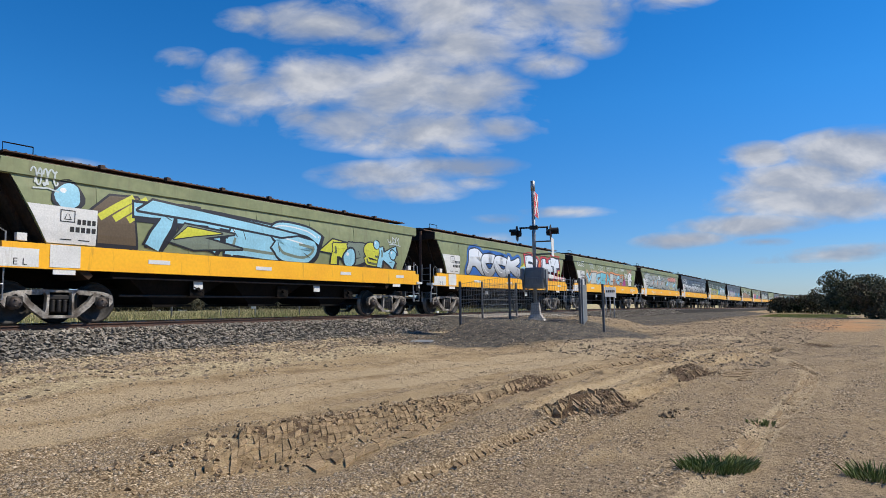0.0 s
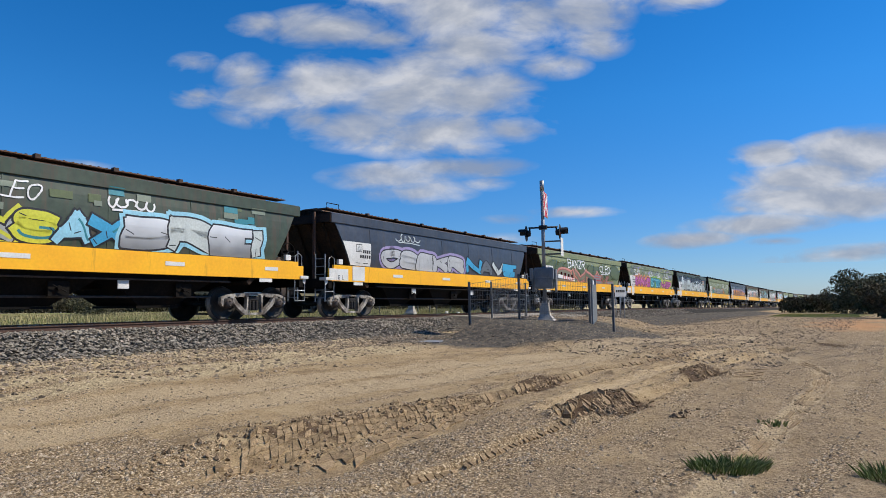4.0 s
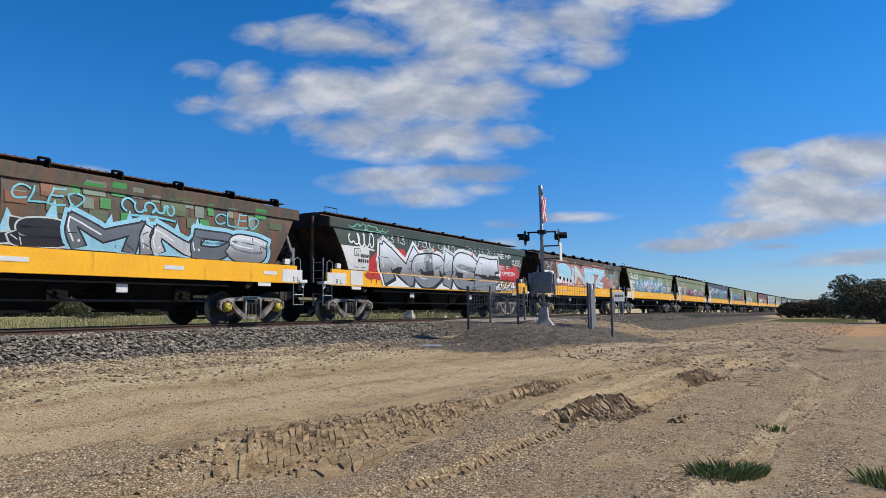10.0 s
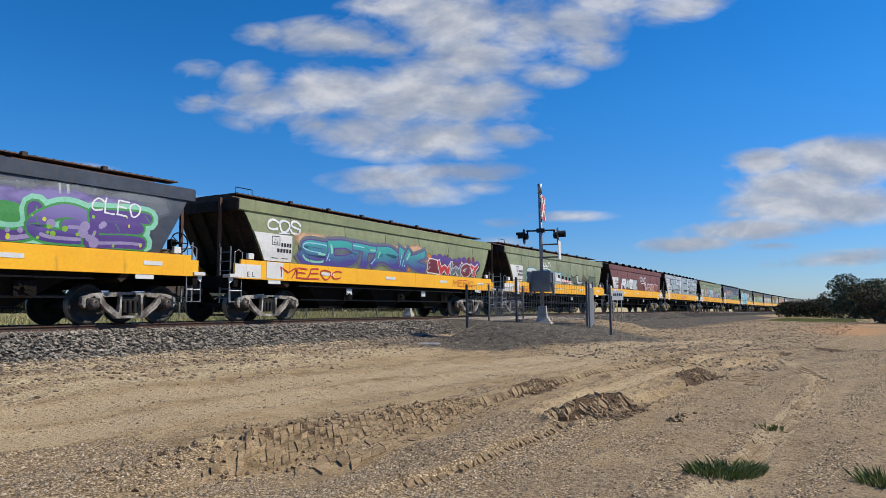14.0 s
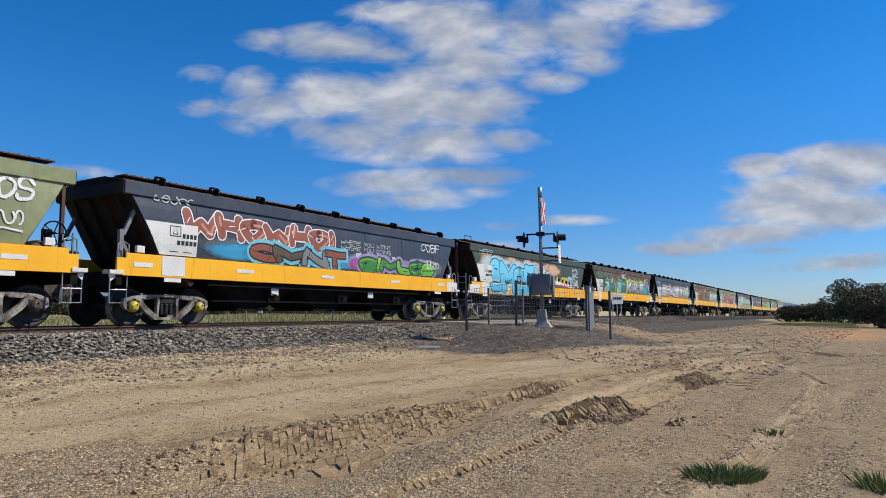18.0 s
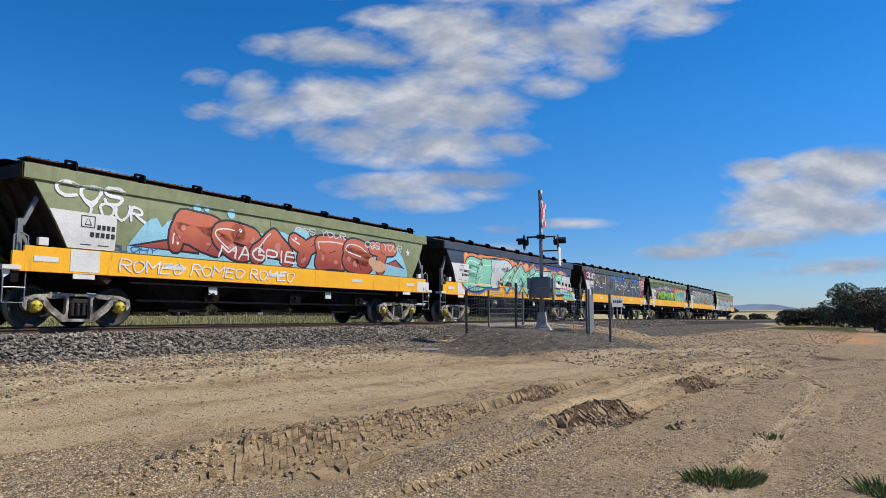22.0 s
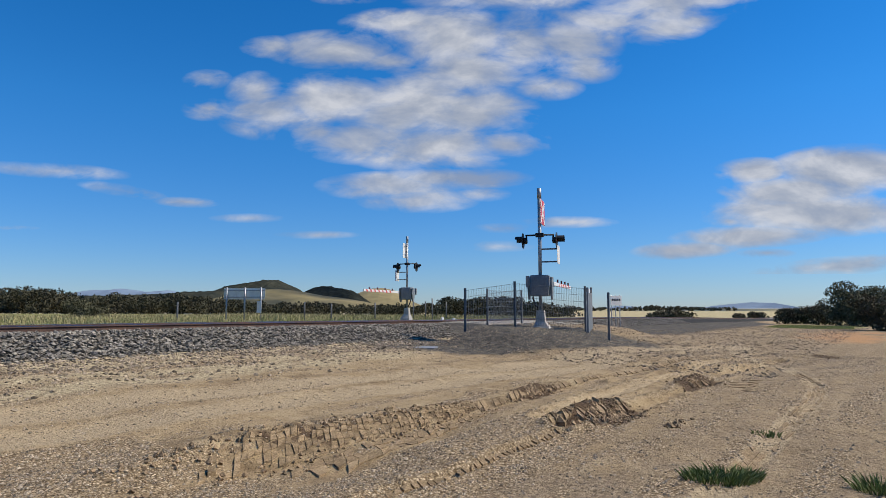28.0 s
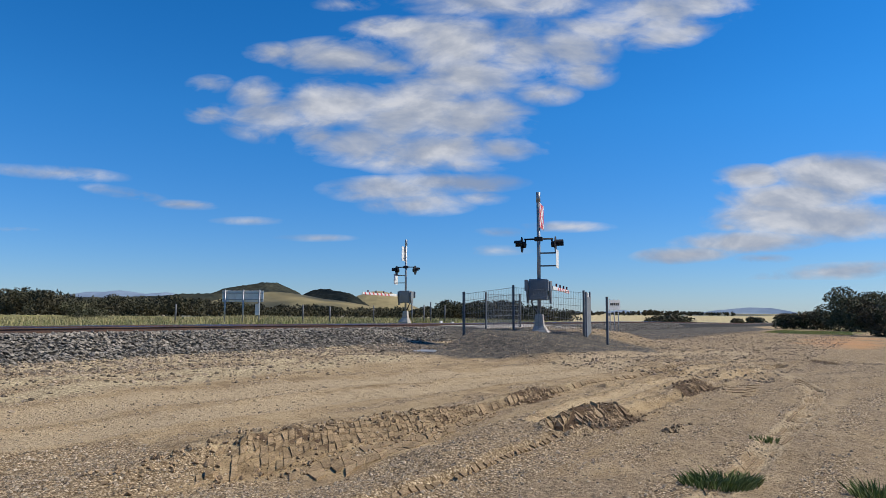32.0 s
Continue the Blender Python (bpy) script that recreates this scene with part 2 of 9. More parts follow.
def grid_mesh(name, X, Y, Z, mats, label="", kind="structure", smooth=True):
    """A sheet over arrays of x, y and height."""
    nx, ny = X.shape
    co = np.stack([X, Y, Z], -1).reshape(-1, 3)
    i = np.arange(nx * ny).reshape(nx, ny)
    q = np.stack([i[:-1, :-1], i[1:, :-1], i[1:, 1:], i[:-1, 1:]], -1).reshape(-1, 4)
    me = bpy.data.meshes.new(name)
    me.vertices.add(len(co))
    me.vertices.foreach_set("co", co.astype(np.float32).ravel())
    me.loops.add(q.size)
    me.loops.foreach_set("vertex_index", q.astype(np.int32).ravel())
    me.polygons.add(len(q))
    me.polygons.foreach_set("loop_start", np.arange(0, q.size, 4, dtype=np.int32))
    me.polygons.foreach_set("use_smooth", np.full(len(q), smooth))
    me.update()
    me.validate()
    for m in mats if isinstance(mats, (list, tuple)) else [mats]:
        me.materials.append(m)
    return tagged(new(name, me), label, "", "", kind)


# ---- lie of the land ----
TRACK_Y = 15.45


def sstep(a, b, x):
    t = np.clip((np.asarray(x, float) - a) / (b - a), 0, 1)
    return t * t * (3 - 2 * t)


_px = np.linspace(-1000, 3000, 8001)
_pz = np.concatenate([[0], np.cumsum(-0.018 * 0.5 * sstep(20, 100, _px[1:]) * (1 - sstep(140, 280, _px[1:])))])


def land(x):
    """How far the yard and the fields fall away along the line."""
    return np.interp(x, _px, _pz)


_rx = np.linspace(-1000, 3000, 2001)
_rz = np.convolve(np.pad(np.interp(_rx, [4, 14, 24, 48, 68, 106, 150, 224, 300], [0, -0.05, -0.18, -0.34, -0.56, -1.13, -1.75, -2.5, -2.7]), 4, "edge"), np.full(9, 1 / 9), "valid")


def zt(x):
    """Height of the rail head along the line: level, then falling away at the crossing and beyond."""
    return np.interp(x, _rx, _rz)


def lumps(x, y, seed=0, octaves=4, size=1.0):
    """Smooth rolling noise from sums of turned waves."""
    r = np.random.RandomState(seed)
    z = np.zeros_like(x)
    for o in range(octaves):
        for k in range(4):
            a, p = r.uniform(0, 2 * math.pi, 2)
            f = 2 * math.pi / (size * 0.55 ** o) * r.uniform(0.7, 1.3)
            z += 0.5 ** o * np.sin(f * (x * math.cos(a) + y * math.sin(a)) + p + 1.3 * np.sin(0.37 * f * (x * math.sin(a) - y * math.cos(a)) + p * 2))
    return z / 4


def ground_z(x, y):
    """Formation, approach ramp of the crossing and the yard, without the fine relief."""
    x, y = np.asarray(x, float), np.asarray(y, float)
    d = TRACK_Y - y
    near = np.interp(d, [0, 2.0, 3.3, 5.5, 9, 12.5, 40], [-0.30, -0.34, -0.60, -0.86, -1.12, -1.22, -1.30])
    far = np.interp(-d, [0, 2.0, 3.3, 6, 40, 3000], [-0.30, -0.34, -0.55, -0.45, -0.35, -0.35])
    z = np.where(d > 0, near, far)
    ramp_z = np.interp(np.abs(d), [0, 1.9, 3.5, 6.5, 8.0, 8.9, 9.8, 14], [-0.06, -0.06, -0.16, -0.31, -0.46, -0.74, -0.88, -1.25])
    a = 15.9 + 5.2 * (1 - sstep(3.0, 5.5, np.abs(d)))
    b = 26.5 + 6.0 * (1 - sstep(3.0, 5.5, np.abs(d)))
    w = sstep(a, a + 3.6, x) * (1 - sstep(b, b + 4.0, x))
    z = np.where(ramp_z > z, z + (ramp_z - z) * w, z)
    lo = np.interp(x, [30, 40], [3.4, 5.5])
    u = sstep(0, 1, (np.abs(d) - lo) / np.interp(x, [30, 40], [2.0, 4.5]))
    return z + zt(x) * (1 - u) + land(x) * u


# ---- ground ----
def along(x, y, pts):
    """Distance to a bent line, and how far along it."""
    best, where = np.full(x.shape, 1e9), np.zeros(x.shape)
    run = 0.0
    for (ax, ay), (bx, by) in zip(pts, pts[1:]):
        dx, dy = bx - ax, by - ay
        n = math.hypot(dx, dy)
        t = np.clip(((x - ax) * dx + (y - ay) * dy) / n ** 2, 0, 1)
        d = np.hypot(x - ax - t * dx, y - ay - t * dy)
        side = np.sign((x - ax) * dy - (y - ay) * dx)
        hit = d < np.abs(best)
        best = np.where(hit, d * side, best)
        where = np.where(hit, run + t * n, where)
        run += n
    return best, where


RUTS = [
    # line, half width, depth, lip, tread spacing
    ([(8.6, 3.3), (9.8, 3.0), (11.3, 2.9), (13.7, 2.65), (17.0, 2.5), (22, 1.7)], 0.22, 0.09, 0.04, 0.0),
    ([(3.4, 3.5), (4.8, 3.40), (5.6, 3.30), (6.8, 3.24), (8.3, 3.22), (9.0, 3.15)], 0.13, 0.05, 0.02, 0.0),
    ([(5.0, 1.06), (7.67, 0.93), (9.92, 0.77), (13.1, 0.56), (14.91, 0.56), (17.12, 0.83), (19.13, 1.37), (20.97, 2.26), (24, 3.4)], 0.15, 0.025, 0.01, 0.12),
    ([(-3.0, 8.6), (2.0, 8.9), (6.5, 8.7), (11, 7.9), (15, 7.0), (20, 5.6), (26, 3.2)], 0.5, 0.03, 0.01, 0.0),
    ([(-2, 7.3), (3.5, 7.6), (8, 7.3), (13, 6.3), (18, 5.2)], 0.35, 0.02, 0.012, 0.0),
    ([(9.0, 3.75), (11, 3.8), (13, 3.65), (16, 3.6), (20, 3.0)], 0.2, 0.06, 0.03, 0.0),
    ([(14, 4.2), (17, 3.6), (21, 2.6), (26, 0.5)], 0.25, 0.05, 0.03, 0.0),
]
# the deep rut: foot and top of its pressed bank, and the bank's height
BANK_X = [3.2, 4.2, 5.0, 5.8, 6.4, 7.2, 8.3, 9.0, 12.4, 14.7, 16.4, 20.0, 24.0]
BANK_FOOT = [5.0, 5.05, 5.07, 5.07, 5.06, 4.98, 4.92, 4.90, 4.78, 4.65, 4.20, 3.55, 2.6]
BANK_TOP = [5.5, 5.62, 5.72, 5.74, 5.60, 5.50, 5.25, 5.16, 5.00, 4.85, 4.42, 3.77, 2.8]
BANK_HIGH = [0.05, 0.14, 0.21, 0.22, 0.21, 0.20, 0.16, 0.12, 0.08, 0.08, 0.06, 0.05, 0.0]


def bank(x):
    return np.interp(x, BANK_X, BANK_FOOT), np.interp(x, BANK_X, BANK_TOP), np.interp(x, BANK_X, BANK_HIGH)


def stones_at(x, y):
    """How thick loose gravel lies in the yard, 0 to 1; it is swept into windrows between the wheel paths."""
    foot, top, high = bank(x)
    v = y - foot
    row = lumps(x * 0.22, v, 71, 3, 1.0)
    spot_ = lumps(x, y, 72, 3, 2.6)
    p = 0.9 * sstep(-0.45, -0.75, v) * (1 - sstep(8.0, 11.0, x)) * sstep(-3.2, -2.2, v)
    p = np.maximum(p, 0.8 * (1 - sstep(4.3, 5.3, x)) * (1 - sstep(1.6, 2.6, v)))
    p = np.maximum(p, 0.62 * np.exp(-((y - top - 0.35) / 0.28) ** 2) * (x < 11))
    p = np.maximum(p, 0.5 * sstep(9.6, 10.6, y) * (x < 17))
    p = np.maximum(p, 0.8 * sstep(15, 19, x + 0.5 * (y - 6)) * (1 - sstep(40, 48, x)))
    p = np.maximum(p, 0.42 * (y < 2.8))
    p = np.maximum(p, 0.34)
    return np.clip(p + 0.42 * row + 0.15 * spot_, 0, 1)


def spaced(*runs):
    return np.concatenate([np.arange(a, b, s) for a, b, s in runs])


far_out = np.geomspace(1, 100, 26)
gx = np.concatenate([-40 * far_out[:0:-1], spaced((-40, -2, 0.5), (-2, 3, 0.1), (3, 13, 0.03), (13, 17, 0.05), (17, 30, 0.09), (30, 60, 0.3), (60, 200, 2.0)), 200 * np.geomspace(1, 20, 24)])
gy = np.concatenate([-20 * np.geomspace(1, 200, 22)[:0:-1], spaced((-20, -2, 0.4), (-2, 2.4, 0.05), (2.4, 6.0, 0.03), (6.0, 6.6, 0.05), (6.6, 13, 0.08), (13, 20, 0.25), (20, 60, 1.0)), 60 * np.geomspace(1, 70, 24)])
GX, GY = np.meshgrid(gx, gy, indexing="ij")
GZ = ground_z(GX, GY)
yard = (GX > -6) & (GX < 60) & (GY > -8) & (GY < 12.6)
xs, ys = GX[yard], GY[yard]
relief = 0.035 * lumps(xs, ys, 3, 3, 3.0) + 0.010 * lumps(xs, ys, 5, 4, 0.5) + 0.006 * np.abs(lumps(xs, ys, 6, 3, 0.16))
churn_shade = np.zeros_like(xs)
for line, half, depth, lip, tread in RUTS:
    d, s = along(xs, ys, line)
    d = d + 0.045 * lumps(s, d, 11, 3, 1.1)
    a = d / half
    rough = 0.5 + 0.5 * np.clip(lumps(s, d * 0.2, 21, 3, 2.4) + 0.7, 0, 1.3)
    a = np.abs(a)
    z = -depth * rough * (1 - sstep(0.55, 1.05, a)) + lip * rough * np.exp(-((a - 1.35) / 0.35) ** 2) * (1 + 0.8 * lumps(xs, ys, 31, 3, 0.25))
    if tread:
        z += depth * 0.6 * sstep(0.1, 0.5, np.sin(2 * math.pi * (s + np.abs(d) * 0.7) / tread)) * (1 - sstep(0.7, 1.1, a)) * rough
    relief += z
    churn_shade = np.maximum(churn_shade, (1 - sstep(0.8, 2.4, np.abs(a))) * min(1, depth * 9) * rough)
foot_, top_, high_ = bank(xs)
v_ = np.clip((ys - foot_) / (top_ - foot_), -4, 4)
face = sstep(-0.05, 0.1, v_) * (1 - sstep(0.95, 1.1, v_)) * sstep(0.03, 0.1, high_)
relief += high_ * (-0.62 * sstep(-2.4, -0.9, v_) * (1 - np.clip(v_, 0, 1)) + 0.36 * np.clip(v_, 0, 1) * (1 - sstep(1.0, 2.4, v_)) * (1 + 0.5 * lumps(xs, ys, 81, 3, 0.5)))
# bank face behind the mud blocks: shade for their cracks, put in by colour
churn_shade = np.maximum(churn_shade, face * 1.5 * sstep(4.6, 5.6, xs))
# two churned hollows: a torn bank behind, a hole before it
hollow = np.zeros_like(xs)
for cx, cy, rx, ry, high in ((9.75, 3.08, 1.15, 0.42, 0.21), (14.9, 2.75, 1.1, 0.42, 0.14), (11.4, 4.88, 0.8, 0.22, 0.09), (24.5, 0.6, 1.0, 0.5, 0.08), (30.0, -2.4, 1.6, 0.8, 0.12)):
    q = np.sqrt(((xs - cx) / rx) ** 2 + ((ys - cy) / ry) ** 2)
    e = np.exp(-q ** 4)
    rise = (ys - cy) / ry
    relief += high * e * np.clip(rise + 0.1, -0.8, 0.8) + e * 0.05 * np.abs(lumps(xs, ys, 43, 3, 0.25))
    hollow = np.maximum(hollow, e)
fade = sstep(-6, -2, xs) * (1 - sstep(45, 60, xs)) * sstep(-8, -4, ys) * (1 - sstep(11.6, 12.5, ys))
ramp_w = sstep(16, 19, xs) * sstep(6.0, 8.0, ys)
GZ[yard] += relief * fade * (1 - 0.85 * ramp_w)


def yard_z(x, y):
    """Height of the finished ground, from the sheet itself."""
    i = np.clip(np.searchsorted(gx, x) - 1, 0, len(gx) - 2)
    j = np.clip(np.searchsorted(gy, y) - 1, 0, len(gy) - 2)
    fx, fy = (x - gx[i]) / (gx[i + 1] - gx[i]), (y - gy[j]) / (gy[j + 1] - gy[j])
    return GZ[i, j] * (1 - fx) * (1 - fy) + GZ[i + 1, j] * fx * (1 - fy) + GZ[i, j + 1] * (1 - fx) * fy + GZ[i + 1, j + 1] * fx * fy


def ground_material():
    """Dry yard earth with dark road gravel, stony formation, wet hollows, shade painted between rut blocks, dry grass
    and green verge, told apart by surface masks.
    """
    m = bpy.data.materials.new("yard_ground")
    m.use_nodes = True
    nt = m.node_tree
    nd, ln = nt.nodes, nt.links
    b = nd["Principled BSDF"]
    b.inputs["Roughness"].default_value, b.inputs["Specular IOR Level"].default_value = 0.95, 0.15
    tc = nd.new("ShaderNodeTexCoord").outputs["Object"]

    def noise_at(scale, detail=6, rough=0.55):
        n = nd.new("ShaderNodeTexNoise")
        n.inputs["Scale"].default_value, n.inputs["Detail"].default_value, n.inputs["Roughness"].default_value = scale, detail, rough
        ln.new(tc, n.inputs["Vector"])
        return n.outputs[0]

    def blend(f, a, c):
        x = mix(nt)
        ln.new(f, x.inputs[0])
        for s, v in ((6, a), (7, c)):
            if isinstance(v, tuple):
                x.inputs[s].default_value = (*v, 1)
            else:
                ln.new(v, x.inputs[s])
        return x.outputs[2]

    def rmp(f, *stops):
        r = ramp(nt, stops)
        ln.new(f, r.inputs[0])
        return r.outputs[0]

    def attr(name, edge):
        """A mask roughened by noise."""
        a = nd.new("ShaderNodeAttribute")
        a.attribute_name = name
        ad = nd.new("ShaderNodeMath")
        ad.operation = "MULTIPLY_ADD"
        ln.new(noise_at(*edge), ad.inputs[0])
        ad.inputs[1].default_value = 0.8
        sub = nd.new("ShaderNodeMath")
        sub.operation = "ADD"
        ln.new(a.outputs["Fac"], ad.inputs[2])
        ln.new(ad.outputs[0], sub.inputs[0])
        sub.inputs[1].default_value = -0.4
        return rmp(sub.outputs[0], (0.38, (0, 0, 0)), (0.62, (1, 1, 1)))

    big, mid, fine, grit = noise_at(0.25), noise_at(1.7), noise_at(14, 5, 0.65), noise_at(38, 4, 0.6)
    base = rmp(mid, (0.34, (0.19, 0.132, 0.074)), (0.5, (0.285, 0.205, 0.117)), (0.66, (0.375, 0.285, 0.17)))
    base = blend(rmp(big, (0.45, (0, 0, 0)), (0.6, (0.6, 0.6, 0.6))), base, (0.355, 0.265, 0.158))
    def streaks(off, tilt):
        mp = nd.new("ShaderNodeMapping")
        mp.inputs["Location"].default_value = (off, 0, 0)
        mp.inputs["Rotation"].default_value = (0, 0, radians(tilt))
        mp.inputs["Scale"].default_value = (0.22, 1.9, 1)
        ln.new(tc, mp.inputs[0])
        n = nd.new("ShaderNodeTexNoise")
        n.inputs["Scale"].default_value, n.inputs["Detail"].default_value, n.inputs["Roughness"].default_value = 1.0, 8, 0.66
        ln.new(mp.outputs[0], n.inputs["Vector"])
        return n.outputs[0]

    # wheels have combed the yard into pale dusty and dark stony bands
    base = blend(rmp(streaks(0, 6), (0.50, (0, 0, 0)), (0.62, (0.75, 0.75, 0.75))), base, (0.40, 0.30, 0.182))
    base = blend(rmp(streaks(9, 10), (0.54, (0, 0, 0)), (0.66, (0.8, 0.8, 0.8))), base, rmp(fine, (0.3, (0.11, 0.077, 0.046)), (0.6, (0.235, 0.17, 0.105))))
    stone = rmp(fine, (0.3, (0.13, 0.10, 0.068)), (0.48, (0.36, 0.285, 0.175)), (0.7, (0.56, 0.465, 0.31)))
    base = blend(attr("stony", (1.1, 5)), base, stone)
    base = blend(attr("brown", (0.8, 7, 0.7)), base, rmp(fine, (0.3, (0.12, 0.088, 0.058)), (0.5, (0.25, 0.185, 0.118)), (0.72, (0.38, 0.295, 0.195))))
    vor = nd.new("ShaderNodeTexVoronoi")
    vor.inputs["Scale"].default_value = 46
    ln.new(tc, vor.inputs["Vector"])
    grey = nd.new("ShaderNodeSeparateColor")
    ln.new(vor.outputs["Color"], grey.inputs[0])
    loose = rmp(grey.outputs[0], (0.0, (0.20, 0.145, 0.09)), (0.45, (0.35, 0.262, 0.163)), (0.8, (0.43, 0.33, 0.212)), (1.0, (0.64, 0.52, 0.37)))
    # shade between pebbles is put into the colour by darkening cell edges
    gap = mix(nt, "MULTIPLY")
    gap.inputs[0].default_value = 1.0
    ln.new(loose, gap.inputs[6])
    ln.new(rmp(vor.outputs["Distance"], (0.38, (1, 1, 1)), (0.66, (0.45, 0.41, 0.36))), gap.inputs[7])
    stones_on = attr("pebbly", (2.2, 6, 0.65))
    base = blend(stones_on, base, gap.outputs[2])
    road = rmp(fine, (0.3, (0.024, 0.023, 0.022)), (0.55, (0.062, 0.058, 0.054)), (0.75, (0.16, 0.145, 0.128)))
    road = blend(rmp(noise_at(4.5, 8, 0.75), (0.45, (0, 0, 0)), (0.6, (0.8, 0.8, 0.8))), road, (0.16, 0.135, 0.105))
    base = blend(attr("gravel", (1.4, 6)), base, road)
    base = blend(attr("pale", (0.9, 5)), base, rmp(fine, (0.3, (0.20, 0.18, 0.155)), (0.7, (0.42, 0.38, 0.33))))
    base = blend(attr("packed", (1.2, 6)), base, rmp(fine, (0.3, (0.31, 0.235, 0.147)), (0.7, (0.42, 0.325, 0.207))))
    # dark earth of the hollows; in the ruts it paints shade between blocks
    base = blend(attr("damp_crack_shade", (2.5, 5)), base, (0.095, 0.062, 0.038))
    base = blend(attr("orange", (0.4, 5)), base, (0.42, 0.235, 0.115))
    grass = rmp(mid, (0.35, (0.10, 0.115, 0.03)), (0.5, (0.20, 0.185, 0.06)), (0.65, (0.36, 0.30, 0.13)))
    base = blend(attr("grass", (0.15, 6)), base, grass)
    base = blend(attr("straw", (0.05, 6)), base, rmp(big, (0.3, (0.33, 0.275, 0.15)), (0.7, (0.46, 0.385, 0.235))))
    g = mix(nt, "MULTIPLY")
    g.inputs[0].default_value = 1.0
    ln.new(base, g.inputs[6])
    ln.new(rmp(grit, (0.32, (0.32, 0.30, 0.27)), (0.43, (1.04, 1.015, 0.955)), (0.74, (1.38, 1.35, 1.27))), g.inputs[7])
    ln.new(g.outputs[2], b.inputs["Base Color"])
    ad = nd.new("ShaderNodeMath")
    ad.operation = "MULTIPLY_ADD"
    ln.new(fine, ad.inputs[0])
    ad.inputs[1].default_value = 1.6
    ln.new(grit, ad.inputs[2])
    bp = nd.new("ShaderNodeBump")
    bp.inputs["Strength"].default_value, bp.inputs["Distance"].default_value = 0.85, 0.030
    ln.new(ad.outputs[0], bp.inputs["Height"])
    ln.new(bp.outputs[0], b.inputs["Normal"])
    return m


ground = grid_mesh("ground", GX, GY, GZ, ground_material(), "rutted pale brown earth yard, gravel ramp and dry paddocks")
dtr = TRACK_Y - GY
masks = {
    "stony": sstep(7.2, 4.6, dtr) * (GX < 24) * (dtr > 0) * 0.9 + 0.42 * np.exp(-(((GX - 26) / 7) ** 2 + ((GY - 5.5) / 2.5) ** 2)),
    "gravel": np.clip(np.exp(-((((GX - 19.4) * 0.70 - (GY - 9.1) * 0.71) / 5.2) ** 2 + (((GX - 19.4) * 0.71 + (GY - 9.1) * 0.70) / 2.7) ** 2) ** 2) * 1.25 + 0.9 * (np.abs(dtr) < 3.1) * (GX < 400) + 0.8 * sstep(31, 34, GX) * sstep(9.5, 5.5, dtr) * (dtr > 0) * (1 - sstep(100, 130, GX)), 0, 1),
    "pale": (sstep(23.5, 24.5, GX) * (1 - sstep(31.5, 32.5, GX)) * sstep(7.5, 5, np.abs(dtr))) * 0.85,
    "damp_crack_shade": np.zeros_like(GX),
    "pebbly": np.where((GX > -6) & (GX < 60) & (GY > -8) & (GY < 11.8), stones_at(GX, GY), 0.0),
    "brown": 0.52 * sstep(3.8, 1.8, GY) * (GX < 60) * (GX > -5) + 0.45 * sstep(5.6, 4.6, GY) * (1 - sstep(5.0, 6.5, GX)) * (GX > -5),
    "packed": np.zeros_like(GX),
    "orange": 0.55 * np.exp(-(((GX - 46) / 16) ** 2 + ((GY + 0) / 3.5) ** 2) ** 2),
    "grass": np.where(dtr < 0, sstep(4.2, 5.5, -dtr) * (1 - 0.6 * sstep(60, 200, -dtr)), sstep(62, 74, GX) * sstep(20, 9, dtr + 0 * GX) * 0 + np.maximum(sstep(120, 150, GX) * (dtr > 6), 1.0 * np.exp(-(((GX - 78) / 17) ** 2 + ((GY - 2.6) / 4.5) ** 2) ** 2))),
    "straw": np.clip(sstep(40, 160, -dtr) * 0.8 + sstep(140, 220, GX) * (np.abs(dtr) > 5), 0, 1),
}
# wet soil in the hollows, and shade painted into the cracks of the ruts
masks["damp_crack_shade"][yard] = np.clip(hollow * 0.9 + churn_shade * 0.34, 0, 1) * fade
pk = np.zeros_like(xs)
for i_, half_ in ((2, 0.2), (3, 0.6), (4, 0.5), (5, 0.25)):
    d_, s_ = along(xs, ys, RUTS[i_][0])
    pk = np.maximum(pk, (0.9 if i_ == 2 else 0.72) * np.exp(-(d_ / half_) ** 4))
masks["packed"][yard] = pk * fade
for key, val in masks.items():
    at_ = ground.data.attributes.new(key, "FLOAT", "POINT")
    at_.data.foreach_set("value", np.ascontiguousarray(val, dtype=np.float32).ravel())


# ---- track ----
def sweep(name, prof, mats, xs, y, mi, parent=None, dz=0.0, label=""):
    """A section (y, z) drawn along the line, following its fall."""
    bm = bmesh.new()
    rings = [[bm.verts.new((x, y + p[0], p[1] + dz + float(zt(x)))) for p in prof] for x in xs]
    n = len(prof)
    for a, b in zip(rings, rings[1:]):
        for k in range(n):
            bm.faces.new((a[k], a[(k + 1) % n], b[(k + 1) % n], b[k])).material_index = mi(k)
    bm.faces.new(rings[0])
    bm.faces.new(rings[-1][::-1])
    return part(name, bm, mats, parent, label) if parent else done(name, bm, mats, label, "structure")


line_x = np.concatenate([np.arange(-900, -20, 20.0), np.arange(-20, 300, 4.0), np.arange(300, 1500, 40.0)])
RAIL = [(-0.07, -0.17), (0.07, -0.17), (0.07, -0.15), (0.012, -0.13), (0.01, -0.045), (0.036, -0.03), (0.036, -0.006), (0.028, 0.0), (-0.028, 0.0), (-0.036, -0.006), (-0.036, -0.03), (-0.01, -0.045), (-0.012, -0.13), (-0.07, -0.15)]
track = thing("track", pose(0, 0, 0), "single railway track on grey ballast", "railway track")
tagged(track, kind="structure")
